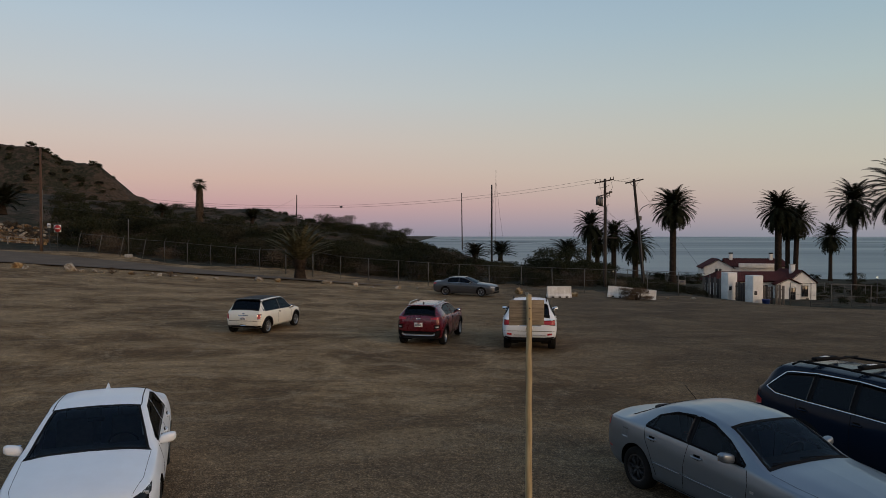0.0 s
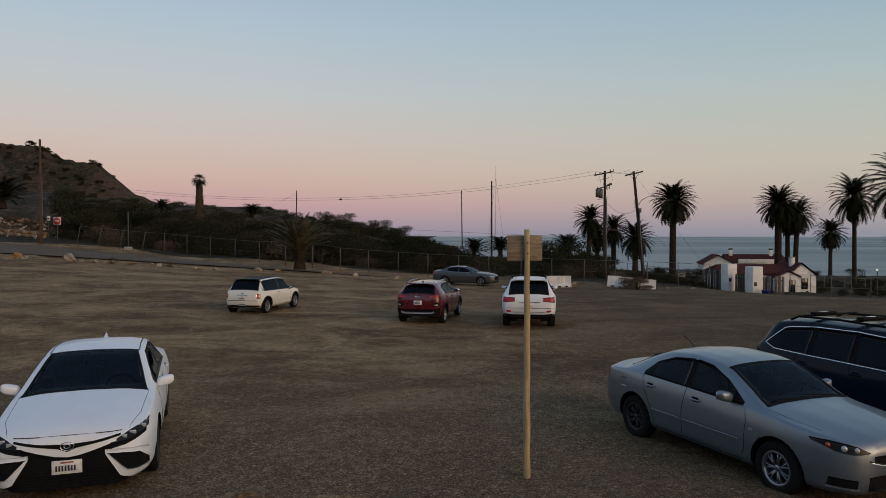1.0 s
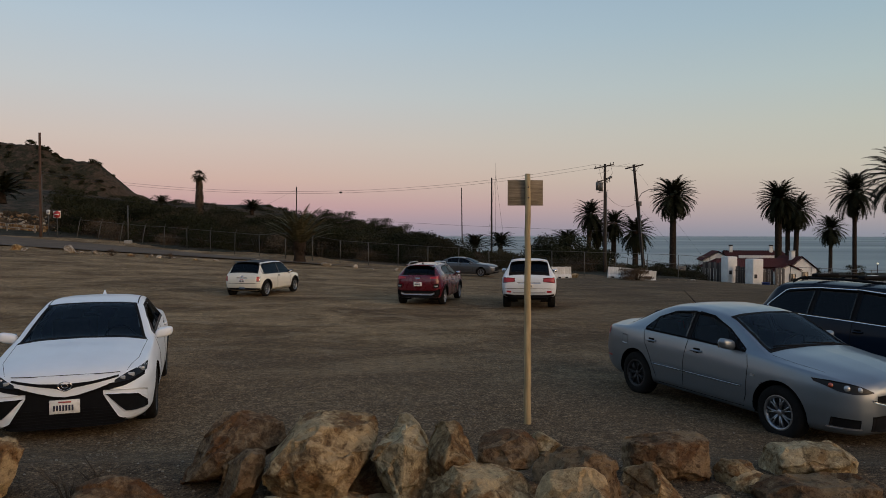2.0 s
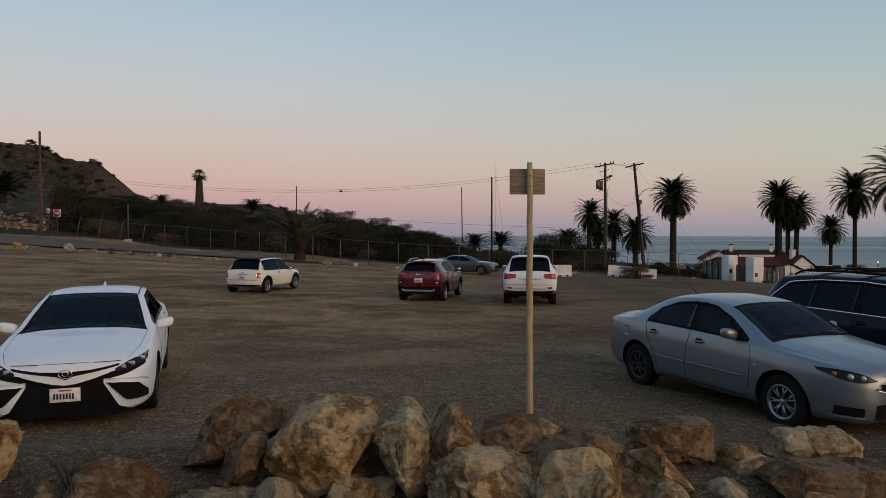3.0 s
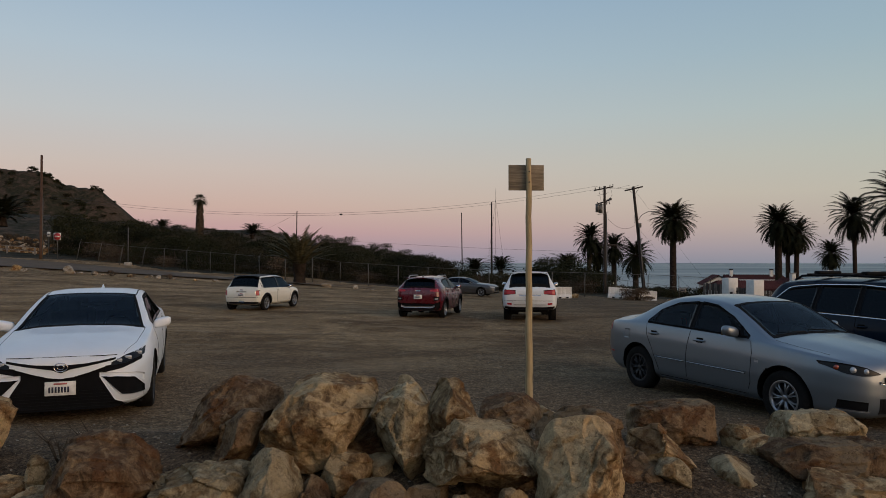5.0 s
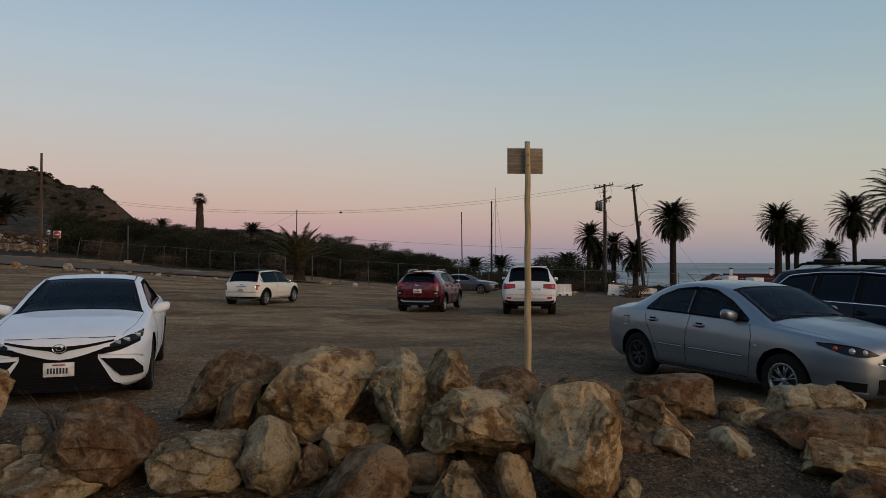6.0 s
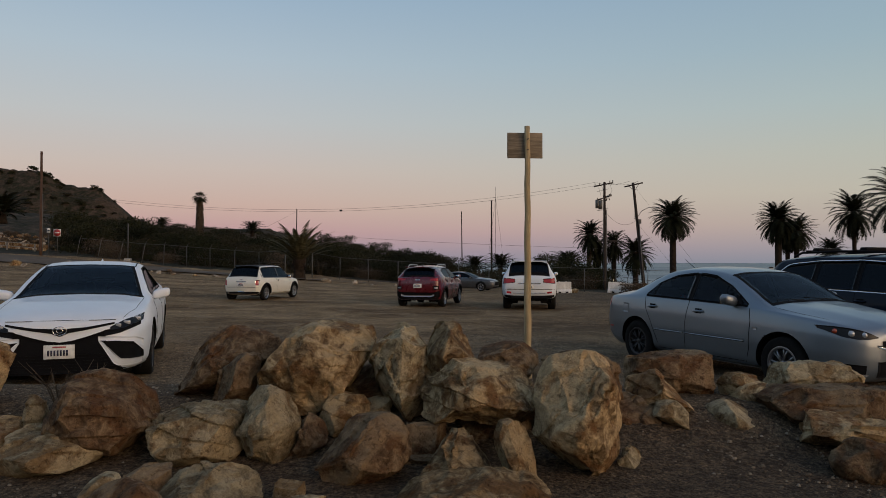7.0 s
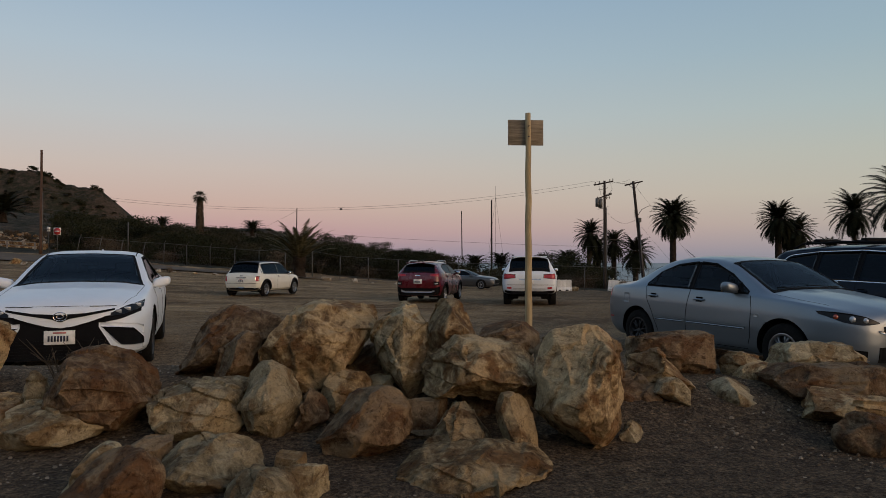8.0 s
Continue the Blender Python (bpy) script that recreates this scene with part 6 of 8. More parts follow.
boulder(270, "round", -0.80, 3.37, 0.25, 0.36, 0.29, 0.23, 2, "rounded ribbed tan rock in the dirt", -10, [(-1, -0.2), (-0.6, 0.6), (0, 1), (0.6, 0.75), (1, 0), (1, -1), (-0.8, -1)])
boulder(277, "slab", -0.76, 3.80, 0.29, 0.15, 0.12, 0.07, 2, "flat pale stone lying in gravel")
boulder(284, "slab", -0.63, 3.56, 0.29, 0.22, 0.14, 0.09, 2, "flat pale stone lying in gravel")
boulder(291, "slab", -1.58, 3.93, 0.32, 0.29, 0.19, 0.08, 1, "flat grey-brown stone half buried in dirt")
boulder(305, "angular", -1.39, 4.98, 0.29, 0.09, 0.20, 0.28, 1, "dark brown rock wedged in the barrier")
boulder(312, "slab", -0.06, 4.59, 0.38, 0.26, 0.20, 0.15, 1, "flat dark rock under a boulder")
boulder(319, "angular", 0.72, 4.88, 0.49, 0.21, 0.20, 0.31, 1, "dark brown rock wedged in the barrier")

boulder(298, "angular", 1.05, 6.60, 0.40, 0.34, 0.30, 0.30, 2, "pale grey rock behind the barrier near the sign")
# filler rocks, added dark so the gaps between boulders read as deep shade
boulder(401, "angular", -1.05, 5.45, 0.42, 0.75, 0.60, 0.45, 1, "dark brown filler rock at the back of the barrier", 10)
boulder(402, "angular", -0.40, 5.40, 0.46, 0.70, 0.60, 0.50, 1, "dark brown filler rock at the back of the barrier", -15)
boulder(403, "angular", 0.50, 5.00, 0.38, 0.70, 0.60, 0.50, 1, "dark brown filler rock under a larger boulder", 20)
boulder(409, "angular", 1.02, 5.0, 0.64, 0.62, 0.42, 0.42, 1, "dark rusty boulder behind a huge pale one", 0.0, [(-1, 0.1), (-0.5, 0.8), (0.2, 1), (0.9, 0.7), (1, -1), (-1, -1)])
boulder(410, "angular", -0.22, 5.3, 0.86, 0.32, 0.3, 0.34, 2, "small peaked pale rock behind a larger boulder", 0.0, [(-1, -0.2), (-0.5, 0.9), (0.1, 1), (0.8, 0.3), (1, -1), (-1, -1)])
# more dark filler, added low down to darken the gaps
boulder(404, "round", -1.75, 5.20, 0.28, 0.55, 0.50, 0.35, 1, "dark brown filler rock half buried in the dirt", 0)
boulder(405, "angular", 1.35, 5.15, 0.30, 0.70, 0.50, 0.45, 1, "dark brown filler rock half buried in the dirt", 12)
boulder(406, "slab", -0.05, 4.60, 0.20, 0.60, 0.45, 0.22, 1, "dark flat filler rock under a larger boulder", 5)
boulder(407, "angular", -0.72, 4.85, 0.22, 0.55, 0.45, 0.30, 1, "dark brown filler rock between boulders", -8)
boulder(408, "slab", 3.05, 5.10, 0.24, 0.90, 0.60, 0.30, 1, "dark flat filler rock half buried in the dirt", 3)

# ---- plants ----
SCRUB_LEAF = leaf_material("scrub_leaves", (0.008, 0.009, 0.0045), (0.019, 0.021, 0.010), (0.040, 0.041, 0.021))
OLIVE_LEAF = leaf_material("olive_leaves", (0.014, 0.013, 0.008), (0.032, 0.030, 0.017), (0.060, 0.054, 0.032))
DRY_LEAF = leaf_material("dry_twigs", (0.040, 0.029, 0.020), (0.078, 0.058, 0.040), (0.13, 0.10, 0.07))
WEED_LEAF = leaf_material("tumbleweed_stems", (0.065, 0.045, 0.030), (0.120, 0.086, 0.058), (0.19, 0.140, 0.097))
FROND = leaf_material("palm_fronds", (0.007, 0.009, 0.005), (0.015, 0.017, 0.009), (0.032, 0.033, 0.018))
FROND_PALE = leaf_material("young_palm_fronds", (0.028, 0.028, 0.015), (0.068, 0.064, 0.036), (0.14, 0.125, 0.075))
BARK = rough_surface("palm_bark", (0.014, 0.010, 0.008), (0.045, 0.033, 0.024), 3.0, 0.95, 0.8, 0.05)
TWIG = rough_surface("shrub_wood", (0.025, 0.019, 0.014), (0.07, 0.055, 0.04), 3.0, 0.95, 0.5, 0.02)


def leaf_cloud(blobs, count, size, seed, spread=0.5):
    """Many small leaves over a set of soft lumps (x, y, z, rx, ry, rz)."""
    g = np.random.default_rng(seed)
    b = np.array(blobs, float)
    weight = (b[:, 3] * b[:, 5]) ** 1.0
    pick = g.choice(len(b), count, p=weight / weight.sum())
    d = g.normal(size=(count, 3))
    d[:, 2] = np.where(d[:, 2] < -0.3, -d[:, 2], d[:, 2])
    d /= np.linalg.norm(d, axis=1)[:, None]
    r = 1 - spread * g.random(count) ** 1.6 + 0.10 * g.normal(size=count)
    c = b[pick, :3] + d * r[:, None] * b[pick, 3:6]
    nrm = d + 0.8 * g.normal(size=(count, 3))
    nrm /= np.linalg.norm(nrm, axis=1)[:, None]
    u = np.cross(nrm, g.normal(size=(count, 3)))
    u /= np.linalg.norm(u, axis=1)[:, None]
    v = np.cross(nrm, u)
    s = size * (0.5 + g.random(count))[:, None]
    quad = np.stack([c - u * s, c - v * s * 0.45, c + u * s, c + v * s * 0.45], 1).reshape(-1, 3)
    faces = [(4 * i, 4 * i + 1, 4 * i + 2, 4 * i + 3) for i in range(count)]
    return quad, faces


def shrub(name, seed, width, tall, leaf, count, size, label, category="bush", group="scrub thicket"):
    rng = random.Random(seed)
    ob = thing(name, pose(0, 0, -200), label, category, group)
    blobs, stems = [], []
    for k in range(rng.randint(7, 11)):
        a, q = rng.uniform(0, 6.28), rng.random() ** 0.6 * width * 0.42
        z = tall * rng.uniform(0.35, 0.78)
        rr = width * rng.uniform(0.16, 0.30)
        blobs.append((q * math.cos(a), q * math.sin(a), z, rr, rr, min(rr, tall - z) * rng.uniform(0.8, 1.1)))
        stems.append(tube([(0.1 * math.cos(a), 0.1 * math.sin(a), -0.2), (q * 0.5 * math.cos(a + 0.2), q * 0.5 * math.sin(a + 0.2), z * 0.45), (q * math.cos(a), q * math.sin(a), z)], [0.06, 0.04, 0.015], 5))
    for k in range(6):
        a = rng.uniform(0, 6.28)
        blobs.append((width * 0.36 * math.cos(a), width * 0.36 * math.sin(a), tall * 0.18, width * 0.2, width * 0.2, tall * 0.2))
    part("stem", joined(*stems), TWIG, ob)
    part("foliage", leaf_cloud(blobs, count, size, seed), leaf, ob, smooth=False)
    return ob


def scatter(name, kinds, spots, label):
    """Scrub too far off to count: many bushes joined into one mesh a material."""
    for mat, tint in ((SCRUB_LEAF, "dark green "), (OLIVE_LEAF, "olive ")):
        V, F, o = [], [], 0
        for kind, x, y, s, turn, sink in spots:
            src = next(c for c in kinds[kind].children if c.name.startswith("foliage"))
            if src.data.materials[0] != mat:
                continue
            co = np.empty(len(src.data.vertices) * 3)
            src.data.vertices.foreach_get("co", co)
            co = co.reshape(-1, 3) * s
            c, q = math.cos(turn), math.sin(turn)
            co = np.stack([co[:, 0] * c - co[:, 1] * q + x, co[:, 0] * q + co[:, 1] * c + y, co[:, 2] + ground_z(x, y) - sink], 1)
            V.append(co)
            F += [(o + 4 * i, o + 4 * i + 1, o + 4 * i + 2, o + 4 * i + 3) for i in range(len(co) // 4)]
            o += len(co)
        me = bpy.data.meshes.new(name)
        me.from_pydata(np.concatenate(V).tolist(), [], F)
        me.materials.append(mat)
        tagged(new(name, me), tint + label, "scrub", kind="stuff")


def place(src, x, y, scale, turn, sink=0.1, z=None):
    m = pose(x, y, (ground_z(x, y) if z is None else z) - sink, 0, 0, turn)
    src_scale = src.scale.copy()
    src.scale = (scale, scale, scale)
    ob = copy_thing(src, m)
    src.scale = src_scale
    return ob


def drop(src):
    for o in (*src.children_recursive, src):
        bpy.data.objects.remove(o)


def build_thicket():
    kinds = [
        shrub("scrub_bush", 1, 5.0, 3.0, SCRUB_LEAF, 4000, 0.085, "dense dark green coastal scrub bush"),
        shrub("scrub_bush", 2, 4.2, 2.5, SCRUB_LEAF, 3300, 0.08, "dense dark green coastal scrub bush"),
        shrub("scrub_bush", 3, 4.6, 2.7, OLIVE_LEAF, 3400, 0.075, "dull olive coastal scrub bush"),
        shrub("scrub_bush", 4, 3.4, 2.2, OLIVE_LEAF, 2800, 0.07, "dull olive coastal scrub bush"),
        shrub("dry_bush", 5, 3.6, 2.2, DRY_LEAF, 1900, 0.07, "brown leafless scrub bush behind the fence"),
    ]
    rng = random.Random(12)
    # on the bank behind the fence, denser in front
    for y0, n, lo, hi in ((74, 24, -40, 17), (77, 24, -50, 18), (80, 22, -52, 18), (84, 22, -54, 18), (88, 20, -58, 8), (92, 20, -60, 4), (96, 20, -62, 0), (101, 18, -66, 0)):
        for k in range(n):
            x = lo + (hi - lo) * (k + rng.uniform(0.1, 0.9)) / n
            y = y0 - 0.18 * (x + 10) * (1 if y0 < 90 else 0.3) + rng.uniform(-1.6, 1.6)
            if y0 == 74:
                y = max(y, fence_y(x) + 2.2)
            if x < -0.545 * y:
                continue
            right = x > 1
            kind = rng.choices(kinds, (3, 3, 2.4, 2.4, 3.2 if y0 < 82 else 1.0))[0]
            s = rng.uniform(0.85, 1.42) * (0.70 if right else 1.0) * (0.85 if y0 == 74 else 1.0)
            place(kind, x, y, s, rng.uniform(0, 360), 0.45)
    # darker clump behind the utility poles
    for x, y, s in ((12.5, 79, 1.25), (15.0, 80, 1.2), (17.0, 80, 1.05), (19.5, 82, 0.8), (10.0, 80, 1.0), (13.6, 77.5, 1.2), (11.6, 78.5, 1.05), (15.9, 78, 1.1), (14.3, 82, 1.4), (33, 110, 0.75), (34.6, 110, 0.62), (37.6, 110, 0.72), (39.4, 110, 0.8), (82, 140, 0.7), (79, 150, 0.6)):
        place(kinds[int(x * 7) % 2], x, y, s, x * 53, 0.3)
    # trees and scrub on the ridges behind
    far = [
        shrub("scrub_bush", 6, 5.2, 3.2, SCRUB_LEAF, 1050, 0.15, "dense dark green coastal scrub bush"),
        shrub("scrub_bush", 7, 4.6, 2.6, SCRUB_LEAF, 950, 0.145, "dense dark green coastal scrub bush"),
        shrub("scrub_bush", 8, 4.4, 2.4, OLIVE_LEAF, 850, 0.14, "dull olive coastal scrub bush"),
        shrub("scrub_bush", 9, 6.0, 4.6, SCRUB_LEAF, 1200, 0.16, "tall dark coastal tree"),
    ]
    spots = []
    for k in range(190):
        t = k / 189
        x = -124 + 128 * t + rng.uniform(-2, 2)
        grove = -42 < x < -14
        spots.append((rng.choice((0, 1, 3, 3) if grove else (0, 1, 1, 2)), x, 232 + 20 * t + rng.uniform(-14, 5), rng.uniform(0.8, 1.3) * (1.0 if grove else 0.7), rng.uniform(0, 6), 1.3))
    for k in range(400):
        y = 104 + 124 * rng.random() ** 1.2
        x = rng.uniform((-0.535 if y < 125 else -0.56) * y, 22)
        spots.append((rng.randrange(3), x, y, rng.uniform(0.8, 1.4) * (0.62 if x > -0.16 * y else 1.0), rng.uniform(0, 6), 0.9))
    # the crown of the near thicket
    for k in range(90):
        x = rng.uniform(-51, -22)
        spots.append((rng.choice((0, 1, 2, 3)), x, rng.uniform(95, 108), rng.uniform(0.65, 1.05) * min(1.0, 0.6 + (-x - 22) / 24), rng.uniform(0, 6), 0.7))
    # low growth behind the wire fence and on the slope above the sea
    for k in range(120):
        spots.append((rng.choice((1, 2, 2)), rng.uniform(16.5, 25), rng.uniform(66, 86), rng.uniform(0.22, 0.40), rng.uniform(0, 6), 0.15))
    for k in range(190):
        y = rng.uniform(72, 124)
        x = rng.uniform(0.50, 0.80) * y
        spots.append((rng.choice((1, 2, 2)), x, y, rng.uniform(0.16, 0.36), rng.uniform(0, 6), 0.15))
    scatter("ridge_scrub", far, spots, "scrub covering the ridge behind the fence")
    hill = [
        shrub("scrub_bush", 61, 5.0, 2.6, SCRUB_LEAF, 420, 0.30, "dark scrub bush"),
        shrub("scrub_bush", 62, 5.0, 2.2, OLIVE_LEAF, 420, 0.30, "olive scrub bush"),
        shrub("scrub_bush", 63, 6.0, 4.2, SCRUB_LEAF, 620, 0.38, "dark hill tree"),
    ]
    spots = [(2, x, y, s, x, 0.9 * s) for x, y, s in ((-354, 600, 1.35), (-343, 596, 1.1), (-338, 598, 1.2), (-332, 599, 1.05), (-328, 599, 0.9), (-368, 594, 0.9), (-378, 594, 0.9), (-390, 594, 1.0), (-302, 603, 1.1), (-297, 603, 0.95), (-286, 605, 0.6))]
    for k in range(480):
        x = rng.uniform(-410, -130)
        # the seaward slope stays bare
        if x > -300 and rng.random() < 0.45:
            continue
        spots.append((rng.randrange(2), x, 594 - 230 * rng.random() ** 1.2, rng.uniform(0.6, 1.7), rng.uniform(0, 6), 1.5))
    scatter("hill_scrub", hill, spots, "scrub dotted over the distant hill")
    kinds += far + hill
    for k in kinds:
        drop(k)


def fence_y(x):
    return float(np.interp(x, (-60, -39.5, -27.5, -16, -8, 4, 13, 24), (82, 76, 72, 67.5, 65, 62.5, 61.5, 61.5)))


build_thicket()


def frond(base, yaw, lift, length, droop, pairs, leaf, fold, out_v, out_f, rng, stiff=1.0):
    """One feather frond: a bent rib with leaflets on both sides."""
    n = pairs
    ang, p = lift, Vector(base)
    step = length / n
    h = Vector((math.cos(yaw), math.sin(yaw), 0))
    side = Vector((-math.sin(yaw), math.cos(yaw), 0))
    prev = p.copy()
    for k in range(n):
        t = (k + 1) / n
        d = h * math.cos(ang) + Vector((0, 0, math.sin(ang)))
        up = -h * math.sin(ang) + Vector((0, 0, math.cos(ang)))
        q = p + d * step
        o = len(out_v)
        w = 0.035 * length / 4 * (1 - 0.7 * t)
        out_v += [p + side * w, p - side * w, q - side * w * 0.9, q + side * w * 0.9]
        out_f.append((o, o + 1, o + 2, o + 3))
        if t > 0.12:
            ll = leaf * math.sin(math.pi * min(1, 0.18 + 0.80 * t)) ** 0.6 * rng.uniform(0.85, 1.1)
            for sg in (1, -1):
                tip = p + (side * sg * 0.80 + d * 0.62 + up * fold + Vector((0, 0, -0.4 * stiff))) * ll
                o = len(out_v)
                wv = d * step * 0.52
                out_v += [p - wv, p + wv, tip]
                out_f.append((o, o + 1, o + 2))
        ang -= droop / n * (0.4 + 1.2 * t)
        p = q


def palm(name, seed, tall, crown_r, trunk_r, fronds, label, skirt=1.6, leaf_mat=FROND, low=-0.9, bend=0.0, group="coastal palms", leaf_len=0.25, droop=(1.5, 2.1)):
    rng = random.Random(seed)
    ob = thing(name, pose(0, 0, -200), label, "palm tree", group)
    n = 26
    path, rad = [], []
    for k in range(n + 1):
        t = k / n
        path.append((bend * t * t, 0.02 * math.sin(5 * t), tall * t))
        sk = max(0.0, (tall * t - (tall - skirt)) / max(skirt, 0.01))
        flare = 0.5 * math.exp(-tall * t / 0.5)
        rad.append(trunk_r * (1 + flare + 0.05 * (k % 2)) * (1 - 0.12 * t) * (1 + 0.45 * math.sin(min(1, sk) * math.pi * 0.62)))
    part("trunk", tube(path, rad, 12), BARK, ob)
    v, f = [], []
    top = Vector((bend, 0, tall))
    for k in range(fronds):
        t = (k + 0.5) / fronds
        lift = 1.5 - (1.5 - low) * t
        yaw = k * 2.39996 + rng.uniform(-0.2, 0.2)
        L = crown_r * rng.uniform(0.95, 1.22)
        frond(top + Vector((math.cos(yaw), math.sin(yaw), 0)) * trunk_r * 0.6 - Vector((0, 0, 0.5 * t)), yaw, lift, L, rng.uniform(*droop) * (1 - 0.45 * t), 26, crown_r * leaf_len, 0.2, v, f, rng)
    part("crown", (v, f), leaf_mat, ob, smooth=False)
    if skirt > 0.5:
        sv, sf = [], []
        for k in range(70):
            a, z = rng.uniform(0, 6.28), tall - skirt * rng.random()
            r0 = trunk_r * 1.1
            base = Vector((bend + r0 * math.cos(a), r0 * math.sin(a), z))
            tip = base + Vector((math.cos(a) * trunk_r * 0.7, math.sin(a) * trunk_r * 0.7, rng.uniform(-0.5, 0.35)))
            s = Vector((-math.sin(a), math.cos(a), 0)) * 0.09
            o = len(sv)
            sv += [base - s, base + s, tip]
            sf.append((o, o + 1, o + 2))
        tagged(part("leaf_stubs", (sv, sf), BARK, ob, smooth=False), kind="stuff")
    return ob


def fan_palm(x, y, tall):
    """A tall fan palm in a thick skirt of dead leaves."""
    rng = random.Random(8)
    ob = thing("fan_palm", pose(x, y, ground_z(x, y) - 0.2), "tall fan palm with a thick skirt of dead leaves", "palm tree", "coastal palms")
    part("trunk", tube([(0, 0, 0), (0, 0, tall * 0.5), (0, 0, tall)], [0.35, 0.3, 0.25], 10), BARK, ob)
    v, f = [], []
    for k in range(620):
        z = tall * (0.18 + 0.80 * rng.random())
        a = rng.uniform(0, 6.28)
        r0 = 0.42 + 0.32 * math.sin(math.pi * min(1, (z / tall - 0.1)))
        base = Vector((0.3 * math.cos(a), 0.3 * math.sin(a), z))
        tip = Vector((r0 * math.cos(a), r0 * math.sin(a), z - rng.uniform(0.6, 1.3)))
        s = Vector((-math.sin(a), math.cos(a), 0)) * 0.16
        o = len(v)
        v += [base, tip - s, tip + s]
        f.append((o, o + 1, o + 2))
    part("dead_leaf_skirt", (v, f), DRY_LEAF, ob, smooth=False)
    v, f = [], []
    for k in range(24):
        yaw, lift = k * 2.4, 1.35 - 2.2 * (k / 24)
        d = Vector((math.cos(yaw) * math.cos(lift), math.sin(yaw) * math.cos(lift), math.sin(lift)))
        c = Vector((0, 0, tall)) + d * 0.4
        side = Vector((-math.sin(yaw), math.cos(yaw), 0))
        side = Matrix.Rotation(rng.uniform(-0.7, 0.7), 3, d) @ side
        for j in range(9):
            a = -0.9 + 1.8 * j / 8
            tip = c + (d * math.cos(a) + side * math.sin(a)) * rng.uniform(0.8, 1.3) + Vector((0, 0, -0.45))
            o = len(v)
            mid_ = (c + tip) / 2 + Vector((0, 0, 0.06))
            v += [c, mid_ + side * 0.07, tip, mid_ - side * 0.07]
            f.append((o, o + 1, o + 2, o + 3))
        o = len(v)
        v += [Vector((0, 0, tall)) + side * 0.03, Vector((0, 0, tall)) - side * 0.03, c]
        f.append((o, o + 1, o + 2))
    part("crown", (v, f), FROND, ob, smooth=False)


def build_palms():
    # x, y, height of the crown's heart, crown radius, trunk radius, fronds, bend, label
    spec = (
        (35.4, 109, 8.5, 3.65, 0.52, 116, 0.0, "tall date palm with a full dark crown"),
        (20.9, 101, 5.5, 2.7, 0.36, 62, 0.2, "date palm with a full drooping crown"),
        (24.8, 103, 4.2, 2.5, 0.38, 60, 0.0, "date palm with a full drooping crown"),
        (22.6, 104, 3.3, 2.4, 0.36, 60, 0.0, "shorter date palm among taller ones"),
        (27.7, 102, 2.9, 2.95, 0.42, 76, 0.0, "date palm with a low round crown"),
        (51.7, 109, 8.1, 3.5, 0.52, 96, 0.0, "tall date palm with a full dark crown"),
        (60.2, 120, 6.8, 3.4, 0.42, 76, 0.3, "date palm with a full drooping crown"),
        (59.0, 121, 6.4, 3.1, 0.40, 90, 0.0, "date palm half hidden by its neighbours"),
        (77.9, 142, 3.7, 3.4, 0.36, 84, 0.0, "date palm with a low round crown"),
        (62.2, 107, 9.2, 4.1, 0.31, 66, -0.2, "slender date palm with an open crown"),
        (58.6, 90, 10.0, 5.3, 0.48, 66, 0.0, "slender date palm with an open crown"),
        (90.0, 138, 2.0, 3.3, 0.40, 90, 0.0, "date palm with a low round crown"))
    for k, (x, y, hub, r, trunk, fronds, bend, label) in enumerate(spec):
        z = ground_z(x, y) - 0.2
        tree = palm("date_palm", 21 + k, hub - z, r * 0.94, trunk, int(fronds * 1.3), label, min(3.2, 0.25 * (hub - z)), low=-1.2, bend=bend, leaf_len=0.23, droop=(1.1, 1.7))
        tree.matrix_world = pose(x - bend, y, z, 0, 0, 37 * k if bend == 0 else 0)
    low_ = palm("date_palm", 44, 1.6, 2.9, 0.35, 60, "low date palm rising out of the scrub", 0.6, low=0.15, leaf_len=0.20, droop=(1.3, 1.9))
    for x, y, z, s, turn in ((-52.4, 130, 8.3, 0.70, 0), (-32.9, 120, 6.9, 0.74, 50), (5.1, 120, 0.6, 0.95, 100), (9.5, 120, 0.9, 0.98, 200), (19.6, 112, 0.9, 1.15, 300), (-58.0, 92, 8.3, 1.15, 30)):
        place(low_, x, y, s, turn, 0.0, z - 1.6 * s)
    drop(low_)
    fan_palm(-42.6, 122, 10.9)
    young = palm("young_palm", 31, 2.2, 3.3, 0.44, 50, "young date palm with long arching fronds by the fence", 1.2, FROND_PALE, low=0.55, leaf_len=0.15, droop=(0.9, 1.5))
    young.matrix_world = pose(-12.9, 62.5, ground_z(-12.9, 62.5) - 0.15, 0, 0, 20)


build_palms()

# ---- road, stones and fence ----


def build_road():
    line = [(-95, 74), (-70, 70), (-52, 67.5), (-40, 66), (-28, 64.5), (-18, 62.2), (-10, 60.8), (-3, 59.8), (4, 59.2)]
    half_w = [4.5, 4.5, 4.6, 4.6, 3.2, 1.5, 0.6, 0.2, 0.1]
    xs = np.linspace(-95, 4, 160)
    verts, faces = [], []
    for i, x in enumerate(xs):
        c = np.interp(x, [p[0] for p in line], [p[1] for p in line])
        w = np.interp(x, [p[0] for p in line], half_w)
        for k in range(7):
            y = c + w * (k / 3 - 1)
            verts.append((x, y, ground_z(x, y) + 0.10))
    for i in range(len(xs) - 1):
        for k in range(6):
            faces.append((i * 7 + k, (i + 1) * 7 + k, (i + 1) * 7 + k + 1, i * 7 + k + 1))
    tagged(new("road", mesh_of("road", verts, faces, ASPHALT)), "worn grey asphalt road running along the fence", "road", kind="structure")


build_road()


